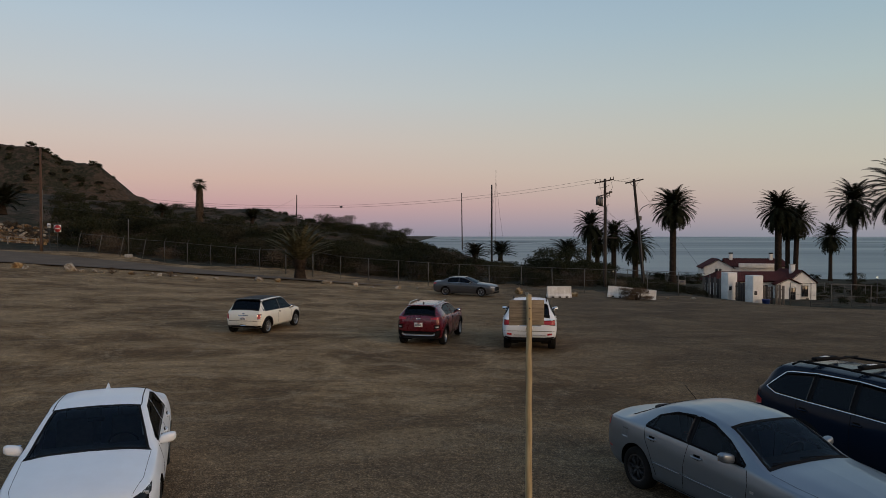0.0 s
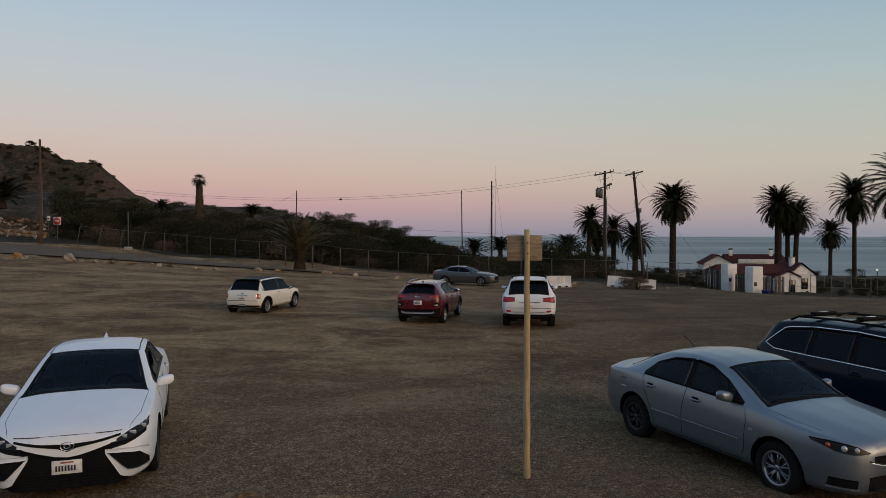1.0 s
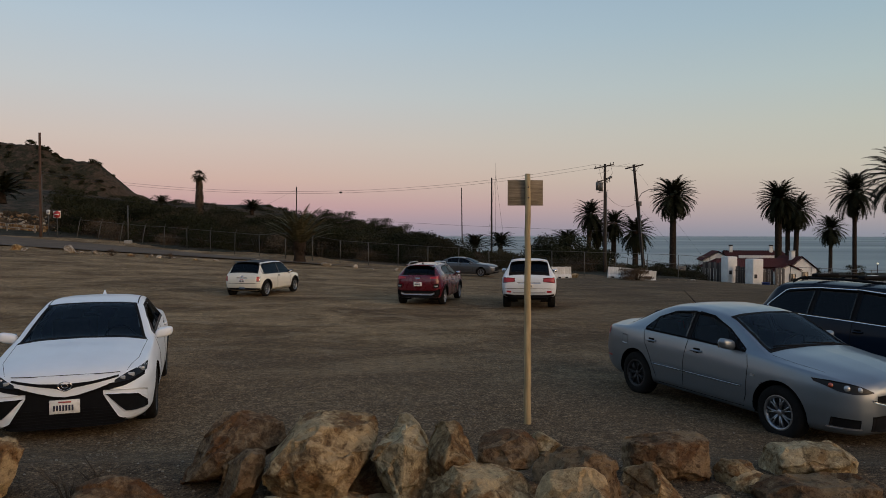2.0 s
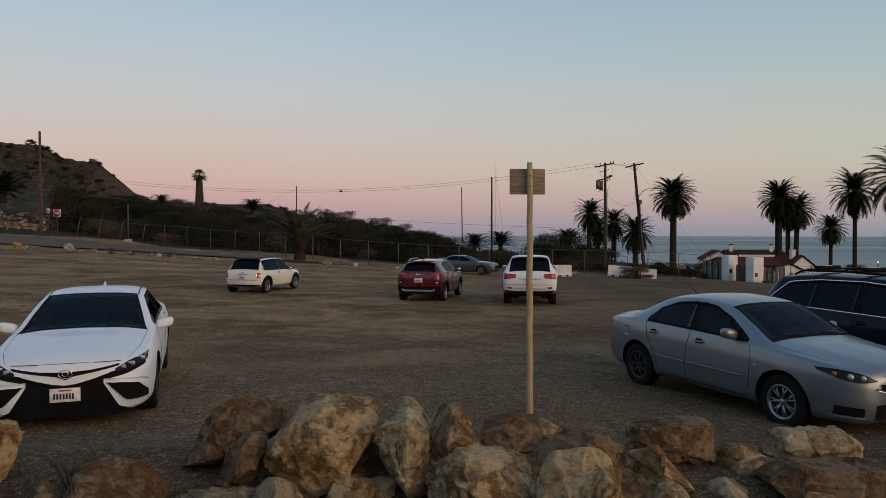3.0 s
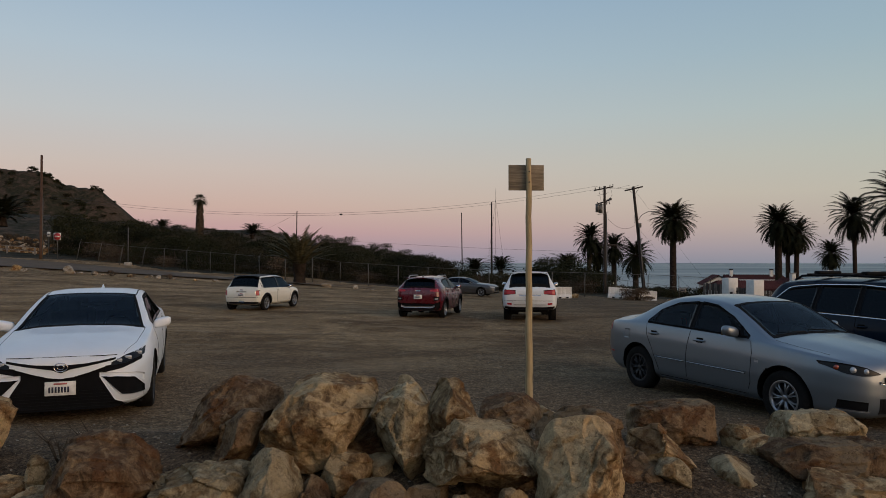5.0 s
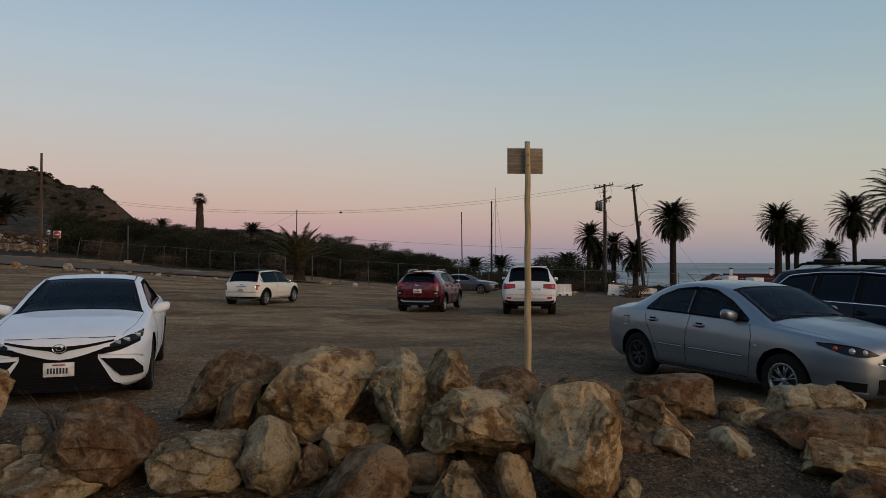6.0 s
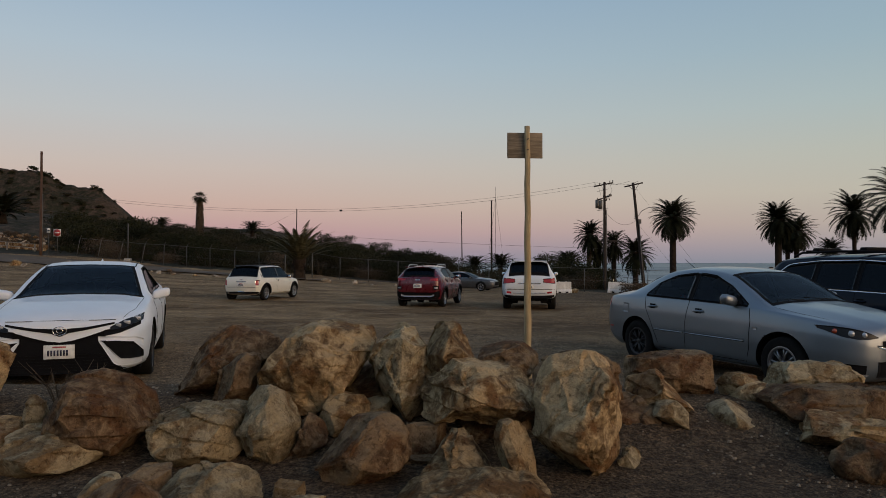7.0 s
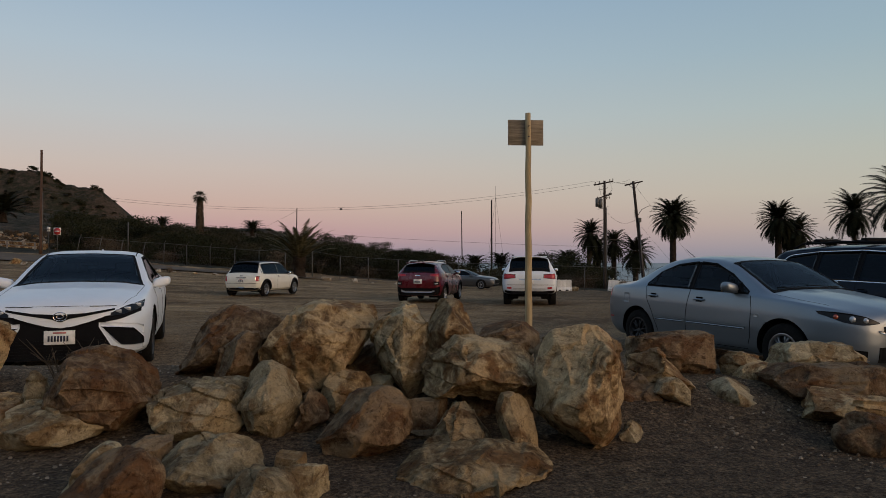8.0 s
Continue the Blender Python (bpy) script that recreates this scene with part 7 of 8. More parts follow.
def small_stone(seed, x, y, w, h, stone, label, group="stones along the lot's edge", fine=3):
    rng = random.Random(seed)
    bm = bmesh.new()
    bmesh.ops.create_icosphere(bm, subdivisions=fine, radius=1.0)
    planes = [(Vector((rng.gauss(0, 1), rng.gauss(0, 1), rng.gauss(0, 1))).normalized(), rng.uniform(0.5, 0.85)) for _ in range(9)]
    for v in bm.verts:
        p = v.co.copy()
        for nrm, lim in planes:
            k = p.dot(nrm) - lim
            if k > 0:
                p -= nrm * k
        p += v.normal * 0.07 * noise.fractal(p * 2.5 + Vector((seed, 0, 0)), 1.0, 2.0, 3)
        v.co = Vector((p.x * w * 0.62, p.y * w * 0.5, p.z * h * 0.72))
    me = bpy.data.meshes.new("edge_stone")
    bm.to_mesh(me)
    bm.free()
    me.materials.append(STONES[stone])
    ob = new("edge_stone", me)
    ob.location = (x, y, ground_z(x, y) + h * 0.28)
    ob.rotation_euler = (0, 0, rng.uniform(0, 6))
    tagged(ob, label, "stone", group)


def build_edge_stones():
    rng = random.Random(41)
    for x, y, w, h, k in ((-35.4, 58, 1.25, 0.62, 0), (-34.4, 57.5, 0.7, 0.35, 2), (-31.0, 58, 1.35, 0.8, 2), (-30.0, 57.8, 0.6, 0.22, 2), (-28.8, 57.8, 0.7, 0.38, 2), (-28.1, 57.6, 0.4, 0.2, 2),
                          (-25.9, 57.8, 0.6, 0.32, 0), (-24.2, 58, 0.4, 0.32, 2), (-23.4, 57.5, 0.65, 0.42, 2), (-24.2, 57, 0.5, 0.2, 0), (-22.2, 57.5, 0.6, 0.2, 2), (-20.3, 57.2, 0.5, 0.2, 0),
                          (-18.7, 57.3, 0.7, 0.22, 2), (-15.4, 58, 0.85, 0.42, 2), (-13.8, 58, 0.7, 0.4, 0), (-9.9, 58.5, 1.05, 0.45, 2), (-7.4, 58, 0.6, 0.4, 2), (-5.9, 57, 0.45, 0.2, 2),
                          (-3.9, 58, 0.7, 0.32, 2), (-2.2, 58, 0.4, 0.2, 2), (6.0, 56.5, 0.85, 0.65, 0), (6.6, 56.3, 0.5, 0.25, 2), (2.9, 58, 0.5, 0.25, 2), (10.3, 55.5, 0.75, 0.5, 0), (17.8, 56, 0.4, 0.2, 2), (20.2, 57, 0.5, 0.22, 2)):
        small_stone(rng.randrange(999), x, y, w * 0.8, h * 0.85, 3 if k == 2 else k, "pale stone marking the edge of the lot")
    for x, y, s in ((-27.3, 57.6, 0.5), (-22.5, 57.4, 0.45), (-25.4, 57.0, 0.3)):
        b = shrub("tumbleweed", int(-x), 1.8, 1.1, WEED_LEAF, 900, 0.05, "round brown dry weed at the lot's edge", "weed", "dry weeds")
        b.matrix_world = pose(x, y, ground_z(x, y) - 0.05)
        b.scale = (s, s, s)
    b = shrub("tumbleweed", 90, 1.8, 1.1, WEED_LEAF, 9000, 0.028, "large brown tumbleweed caught against a white barrier", "weed", "dry weeds")
    b.matrix_world = pose(14.6, 53.3, ground_z(14.6, 53.3) - 0.08)
    b.scale = (1.35, 0.9, 0.95)
    # pale rocks on the embankment beyond the road
    for k in range(46):
        x = rng.uniform(-62, -47)
        y = rng.uniform(82, 96)
        small_stone(k, x, y, rng.uniform(0.2, 0.5), rng.uniform(0.15, 0.4), 3, "pale rock on the embankment above the road", "embankment rocks")


build_edge_stones()
GALV = rough_surface("galvanised_steel", (0.07, 0.068, 0.064), (0.15, 0.145, 0.135), 5.0, 0.6, 0.2, 0.002, metal=0.5)
DARK_WOOD = wood_material("creosoted_pole", (0.012, 0.008, 0.006), (0.034, 0.023, 0.017), 2.0)
RED_WOOD = wood_material("reddish_pole", (0.042, 0.022, 0.014), (0.105, 0.055, 0.034), 2.0)
WIRE = plain("black_wire", (0.02, 0.02, 0.02), 0.6)
CONCRETE = rough_surface("concrete", (0.26, 0.245, 0.22), (0.40, 0.385, 0.355), 1.5, 0.9, 0.4, 0.01)


def build_fence():
    fence = thing("chain_link_fence", pose(0, 0, 0), "long chain-link fence with leaning steel posts along the road", "fence")
    rng = random.Random(77)
    tops = []
    x = -40.0
    while x < 23.5:
        y = fence_y(x)
        z = ground_z(x, y)
        lean = 0.45 if x < -31 else rng.uniform(-0.05, 0.08)
        thick = 0.055 if any(abs(x - q) < 1.2 for q in (-15.9, -11.6)) else 0.034
        tall = 2.1 + (0.3 if thick > 0.05 else 0.0)
        top = (x + lean, y, z + tall * (0.95 if lean > 0.3 else 1))
        part("post", tube([(x, y, z - 0.3), top], thick, 7), GALV, fence)
        if x < -17:
            part("barb_arm", tube([top, (top[0] + 0.22, top[1] - 0.12, top[2] + 0.3)], 0.02, 5), GALV, fence)
        tops.append(top)
        x += 2.75
    for frac, r in ((1.0, 0.017), (0.52, 0.006), (0.08, 0.006)):
        pts = []
        for (ax, ay, az) in tops:
            g = ground_z(ax, ay)
            pts.append((ax, ay, g + (az - g) * frac))
        part("rail", tube(pts, r, 5), GALV, fence)
    # woven wire: two sets of thin slanted strands
    strands = []
    for a, b in zip(tops, tops[1:]):
        ga, gb = ground_z(a[0], a[1]), ground_z(b[0], b[1])
        for k in range(10):
            for up in (0, 1):
                u0, u1 = k / 10, min(1.0, (k + 4) / 10)
                p = [a[i] + (b[i] - a[i]) * u0 for i in range(2)]
                q = [a[i] + (b[i] - a[i]) * u1 for i in range(2)]
                g = ga + (gb - ga) * u0
                t0, t1 = (0.05, 0.05 + 1.95 * (u1 - u0) / 0.4) if up else (2.0, 2.0 - 1.95 * (u1 - u0) / 0.4)
                strands.append(tube([(p[0], p[1], g + t0), (q[0], q[1], g + t1)], 0.002, 3, False))
    tagged(part("wire_mesh", joined(*strands), GALV, fence), kind="stuff")


build_fence()


def barrier(x, y, turn, tilt, label, roll=0.0, up=0.0):
    """A white water-filled plastic barrier with ribs and slots."""
    z = ground_z(x, y)
    b = thing("traffic_barrier", pose(x, y, z + up, tilt, roll, turn), label, "barrier", "white plastic barriers")
    prof = [(-0.30, 0.0), (-0.30, 0.14), (-0.17, 0.30), (-0.12, 0.85), (0.12, 0.85), (0.17, 0.30), (0.30, 0.14), (0.30, 0.0)]
    verts, faces = [], []
    n = 25
    for i in range(n):
        xx = -0.92 + 1.84 * i / (n - 1)
        s = 0.9 if i % 4 == 2 and 0 < i < n - 1 else 1.0
        for yy, zz in prof:
            verts.append((xx, yy * s, zz))
    m = len(prof)
    for i in range(n - 1):
        for j in range(m):
            k = (j + 1) % m
            faces.append((i * m + j, i * m + k, (i + 1) * m + k, (i + 1) * m + j))
    faces += [tuple(range(m))[::-1], tuple((n - 1) * m + j for j in range(m))]
    part("body", (verts, faces), BARRIER, b, smooth=False)
    for xx in (-0.55, 0.0, 0.55):
        part("fork_slot", box(0.20, 0.62, 0.10, xx, 0, 0.06, 0.01), GAP, b)
        part("filler_cap", tube([(xx, 0, 0.84), (xx, 0, 0.88)], 0.05, 8), BARRIER, b)


BARRIER = rough_surface("dirty_white_plastic", (0.48, 0.46, 0.42), (0.72, 0.71, 0.68), 2.0, 0.55, 0.2, 0.005)
barrier(8.75, 53.6, 4, 0, "white plastic barrier standing alone by the fence")
barrier(13.55, 54.3, -8, -5, "white plastic barrier tilted by a tumbleweed", 5.0, 0.06)
barrier(15.35, 54.2, -3, 0, "white plastic barrier at the end of a row", 5.0, -0.08)


def pole(name, x, y, tall, r, mat, label, lean=(0, 0), z=None):
    z = ground_z(x, y) if z is None else z
    p = thing(name, pose(x, y, z), label, "pole", "poles and wires")
    n = 8
    part("shaft", tube([(lean[0] * k / n, lean[1] * k / n, -0.3 + (tall + 0.3) * k / n) for k in range(n + 1)], [r * (1 - 0.3 * k / n) for k in range(n + 1)], 10), mat, p)
    return p


def build_poles():
    z = ground_z(16.1, 71.5)
    t1 = 9.55 - z
    u1 = pole("utility_pole", 16.3, 71.5, t1, 0.17, DARK_WOOD, "dark wooden utility pole with transformer and crossarms")
    part("crossarm", box(2.0, 0.11, 0.13, -0.1, 0, t1 - 0.25, 0.01, 1, None, Matrix.Rotation(-0.20, 4, "Y")), DARK_WOOD, u1)
    part("crossarm", box(1.5, 0.10, 0.12, -0.2, 0, t1 - 1.65, 0.01, 1, None, Matrix.Rotation(-0.30, 4, "Y")), DARK_WOOD, u1)
    part("crossarm", box(1.9, 0.10, 0.12, 0.3, 0, t1 - 6.0, 0.01, 1), DARK_WOOD, u1)
    for dx in (-0.95, -0.5, 0.55, 0.85):
        part("insulator", tube([(dx, 0, t1 - 0.22 + 0.2 * (dx + 0.1)), (dx, 0, t1 + 0.02 + 0.2 * (dx + 0.1))], [0.035, 0.05], 7), GALV, u1)
    for dx, dz in ((-0.45, -2.35), (-0.75, -2.25)):
        can = part("transformer", tube([(dx, -0.15, t1 + dz - 0.42), (dx, -0.15, t1 + dz + 0.42)], 0.21, 14), GALV, u1, "grey drum transformer")
        part("bushing", tube([(dx, -0.15, t1 + dz + 0.42), (dx, -0.15, t1 + dz + 0.62)], 0.04, 6), GALV, can)
    part("flood_lamp", box(0.28, 0.30, 0.22, 0.55, -0.1, t1 - 1.35, 0.05), GALV, u1)
    part("lamp_arm", tube([(0.0, 0, t1 - 1.5), (0.5, -0.1, t1 - 1.3)], 0.03, 6), GALV, u1)
    for dz, r in ((-0.95, 0.02), (-1.95, 0.03), (-2.9, 0.025)):
        part("bracket", tube([(-0.75, -0.12, t1 + dz), (0.0, -0.1, t1 + dz + 0.1), (0.35, -0.1, t1 + dz + 0.28)], r, 6), GALV, u1)
    for dx in (-0.8, -0.35, 0.15, 0.42):
        part("cutout_fuse", tube([(dx, -0.08, t1 - 1.6 + 0.3 * dx), (dx + 0.05, -0.12, t1 - 1.95 + 0.3 * dx)], [0.03, 0.045], 6), GALV, u1)
    for dx, dy in ((-0.62, 0.5), (-0.3, 0.85), (0.62, 0.6)):
        part("jumper_wire", tube([(dx, 0, t1 - 0.3), (dx + 0.22 * dy, -0.1, t1 - 0.9), (dx * 0.6, -0.12, t1 - 1.5)], 0.012, 4), WIRE, u1)
    part("conduit", tube([(0.16, -0.12, 0), (0.16, -0.12, t1 - 2.8)], 0.045, 6), GALV, u1)
    z = ground_z(20.5, 72)
    t2 = 9.55 - z
    u2 = pole("utility_pole", 20.5, 72, t2, 0.19, DARK_WOOD, "dark wooden utility pole leaning beside palms", (-1.15, 0))
    part("crossarm", box(1.9, 0.12, 0.14, -1.1, 0, t2 - 0.22, 0.01, 1, None, Matrix.Rotation(-0.22, 4, "Y")), DARK_WOOD, u2)
    part("street_lamp_arm", tube([(-0.75, 0, t2 - 3.6), (-0.3, -0.1, t2 - 2.9), (0.4, -0.2, t2 - 2.55), (0.95, -0.3, t2 - 2.6)], 0.03, 6), GALV, u2)
    part("lamp_head", box(0.55, 0.2, 0.10, 1.1, -0.3, t2 - 2.62, 0.04), GALV, u2)
    for k in range(4):
        part("insulator", tube([(-0.98, -0.15, t2 - 3.0 - 0.22 * k), (-1.12, -0.2, t2 - 3.02 - 0.22 * k)], 0.045, 6), GALV, u2)
    for sg in (-1, 1):
        part("arm_brace", tube([(-1.1 + sg * 0.55, -0.05, t2 - 0.22 + sg * 0.12), (-1.03, -0.05, t2 - 0.85)], 0.02, 5), DARK_WOOD, u2)
    part("conduit", tube([(-0.12, -0.2, 0), (-0.60, -0.2, t2 - 4.2)], 0.05, 6), GALV, u2)
    part("meter_box", box(0.3, 0.2, 0.45, -0.55, -0.2, t2 - 4.0, 0.02), GALV, u2)
    pole("wooden_pole", 10.0, 150, 16.5, 0.22, DARK_WOOD, "tall dark wooden pole beyond the scrub", (0, 0), -2.0)
    pole("wooden_pole", 4.7, 190, 15.0, 0.16, DARK_WOOD, "thin dark pole standing far off near the shore", (-0.2, 0), 0.0)
    pole("wooden_pole", -27.5, 130, 9.0, 0.12, DARK_WOOD, "thin pole standing in the scrub", (0.1, 0), 2.2)
    mast = pole("radio_mast", 11.6, 160, 18.5, 0.05, GALV, "thin guyed radio mast beyond the scrub", (0, 0), 0.0)
    for dx in (-1.6, 1.6):
        part("guy_wire", tube([(0, 0, 16), (dx, 0, 3)], 0.02, 4), WIRE, mast)
    left = pole("wooden_pole", -42.6, 74, 11.0, 0.17, RED_WOOD, "reddish wooden utility pole beside the road")
    part("climbing_pipe", tube([(0.2, -0.05, 0), (0.2, -0.05, 6.5)], 0.04, 6), GALV, left)
    # short marker post in a concrete foot
    p = thing("marker_post", pose(-33.6, 74.5, ground_z(-33.6, 74.5)), "thin steel post in a concrete foot by the road", "post", "poles and wires")
    part("shaft", tube([(0, 0, 0), (0, 0, 4.0)], 0.05, 8), GALV, p)
    part("foot", box(0.7, 0.6, 0.4, 0, 0, 0.12, 0.1, 3), CONCRETE, p)
    # road signs
    s = thing("no_entry_sign", pose(-41.15, 74.5, ground_z(-41.15, 74.5)), "red and white no entry road sign on a post", "sign")
    part("post", tube([(0, 0.03, 0), (0, 0.03, 2.9)], 0.035, 7), GALV, s)
    part("panel", box(0.78, 0.01, 0.78, 0, 0, 2.5, 0.0), SIGN_WHITE, s)
    part("disc", tube([(0, -0.012, 2.5), (0, -0.018, 2.5)], 0.37, 26), SIGN_RED, s)
    part("white_bar", box(0.5, 0.008, 0.12, 0, -0.022, 2.5, 0.0), SIGN_WHITE, s)
    s = thing("road_sign", pose(-43.2, 76.5, ground_z(-43.2, 76.5)), "small white road sign with dark bars on a post", "sign")
    part("post", tube([(0, 0.03, 0), (0, 0.03, 2.9)], 0.03, 7), GALV, s)
    part("panel", box(0.38, 0.01, 0.5, 0, 0, 2.6, 0.0), SIGN_WHITE, s)
    part("writing", box(0.26, 0.008, 0.10, 0, -0.01, 2.6, 0.0), PLATE_INK, s)


SIGN_WHITE = plain("sign_white", (0.62, 0.61, 0.58), 0.5)
SIGN_RED = plain("sign_red", (0.40, 0.03, 0.03), 0.45)
build_poles()


def wire(a, b, sag, r, label="thin black overhead wire strung between poles"):
    n = 28
    pts = [(a[0] + (b[0] - a[0]) * k / n, a[1] + (b[1] - a[1]) * k / n, a[2] + (b[2] - a[2]) * k / n - sag * 4 * (k / n) * (1 - k / n)) for k in range(n + 1)]
    tagged(new("overhead_wire", mesh_of("overhead_wire", *tube(pts, r, 4), WIRE)), label, "wire", "overhead wires")
    return pts


wire((15.5, 71.5, 9.55), (-42.6, 73.9, 9.05), 2.45, 0.010)
w1 = wire((16.9, 71.5, 9.45), (-42.6, 74.1, 8.75), 2.45, 0.010)
wire((16.2, 71.5, 2.8), (-42.6, 74.0, 6.9), 0.65, 0.010)
wire((-27.5, 130, 10.7), (-37, 136, 7.0), 0.1, 0.018, "thin stay wire of a pole in the scrub")
wire((15.5, 71.6, 9.5), (19.0, 72, 9.7), 0.25, 0.012)
wire((16.9, 71.6, 9.5), (19.9, 72, 9.7), 0.3, 0.012)
wire((16.4, 71.5, 6.5), (19.8, 72, 5.8), 0.9, 0.012)
wire((19.6, 72, 9.0), (27.5, 72, -1.2), 0.0, 0.008, "slanting guy wire beside the leaning pole")
wire((19.9, 72, 5.2), (24.6, 70, -1.2), 0.0, 0.008, "slanting guy wire beside the leaning pole")
m = w1[13]
bm = bmesh.new()
bmesh.ops.create_icosphere(bm, subdivisions=2, radius=0.11)
ob = new("wire_marker", bpy.data.meshes.new("wire_marker"))
bm.to_mesh(ob.data)
bm.free()
ob.data.materials.append(WIRE)
ob.location, ob.scale = (m[0], m[1], m[2] + 0.05), (1.5, 1, 0.9)
tagged(ob, "small dark marker clipped on an overhead wire", "marker")

# ---- gate and houses by the sea ----
STUCCO = rough_surface("white_stucco", (0.56, 0.55, 0.52), (0.76, 0.75, 0.72), 1.2, 0.9, 0.4, 0.01, 14.0)
ROOF_TILE = rough_surface("red_clay_tile", (0.040, 0.012, 0.011), (0.085, 0.026, 0.022), 2.5, 0.85, 0.4, 0.01, 6.0, per_object=0.2)
SLAT_PALE = wood_material("grey_fence_board", (0.060, 0.050, 0.042), (0.15, 0.13, 0.11), 3.0)
SLAT_DARK = wood_material("dark_fence_board", (0.016, 0.013, 0.012), (0.04, 0.031, 0.027), 3.0)
PANE = plain("dark_window_pane", (0.012, 0.014, 0.018), 0.1, 0.0, 0.5)
BULB = plain("warm_lamp_bulb", (1.0, 0.85, 0.6), 0.4)
bulb = BULB.node_tree.nodes["Principled BSDF"]
bulb.inputs["Emission Color"].default_value, bulb.inputs["Emission Strength"].default_value = (1.0, 0.82, 0.55, 1), 1.2


def pillar(x, y, w, tall, z, turn, label):
    p = thing("gate_pillar", pose(x, y, z, 0, 0, turn), label, "pillar", "gate pillars")
    part("shaft", box(w, w * 0.9, tall, 0, 0, tall / 2, 0.05, 2), STUCCO, p)
    part("call_box", box(0.28, 0.08, 0.36, -w * 0.25, -w * 0.46, tall * 0.52, 0.02), STEEL_DARK, p)


pillar(26.75, 66.0, 1.06, 3.05, -2.72, 18, "white stucco gate pillar with a call box")
pillar(27.78, 63.0, 1.12, 3.22, -3.0, 18, "white stucco gate pillar with a dark panel")


def board_fence(a, b, z, tall, boards, label, dark_every=3):
    f = thing("board_gate", pose(0, 0, 0), label, "gate", "board gates")
    d = Vector((b[0] - a[0], b[1] - a[1], 0))
    turn = Matrix.Rotation(math.atan2(d.y, d.x), 4, "Z")
    step = d.length / boards
    for k in range(boards):
        c = Vector((a[0], a[1], 0)) + d * (k + 0.5) / boards
        part("board", box(step * 0.86, 0.03, tall * (0.96 + 0.05 * math.sin(k * 2.1)), c.x, c.y, z + tall / 2, 0.006, 1, None, turn), SLAT_DARK if k % dark_every else SLAT_PALE, f)
    for h in (0.25, 0.8):
        c = Vector((a[0], a[1], 0)) + d * 0.5
        part("rail", box(d.length, 0.05, 0.10, c.x, c.y + 0.05, z + tall * h, 0.005, 1, None, turn), SLAT_DARK, f)


board_fence((24.9, 67.8), (26.2, 66.3), -2.5, 2.3, 7, "weathered board fence beside the gate", 2)
board_fence((27.1, 65.4), (27.4, 63.6), -2.6, 2.1, 5, "dark board gate between two pillars", 4)
board_fence((28.5, 62.8), (29.3, 62.6), -2.75, 2.05, 4, "board gate with pale and dark boards", 2)
board_fence((29.35, 62.4), (30.15, 62.2), -2.9, 2.35, 3, "pale boards at the end of the gate", 1)


def tiled_roof(parent, a, b, c, d, rows, name="roof"):
    """A roof plane between eave a-b and ridge d-c, with ranks of tiles as raised ribs."""
    A, B, C, D = (Vector(p) for p in (a, b, c, d))
    verts, faces = [], []
    nrm = (B - A).cross(D - A).normalized()
    n = rows * 4
    for i in range(n + 1):
        t = i / n
        lift = 0.07 * abs(math.sin(t * rows * math.pi))
        for j in range(9):
            s = j / 8
            p = (A + (B - A) * t) * (1 - s) + (D + (C - D) * t) * s
            verts.append(p + nrm * (lift + 0.02 * (j % 2)))
    for i in range(n):
        for j in range(8):
            faces.append((i * 9 + j, (i + 1) * 9 + j, (i + 1) * 9 + j + 1, i * 9 + j + 1))
    o = len(verts)
    verts += [p - nrm * 0.12 for p in (A, B, C, D)]
    faces.append((o + 3, o + 2, o + 1, o))
    part(name, (verts, faces), ROOF_TILE, parent)


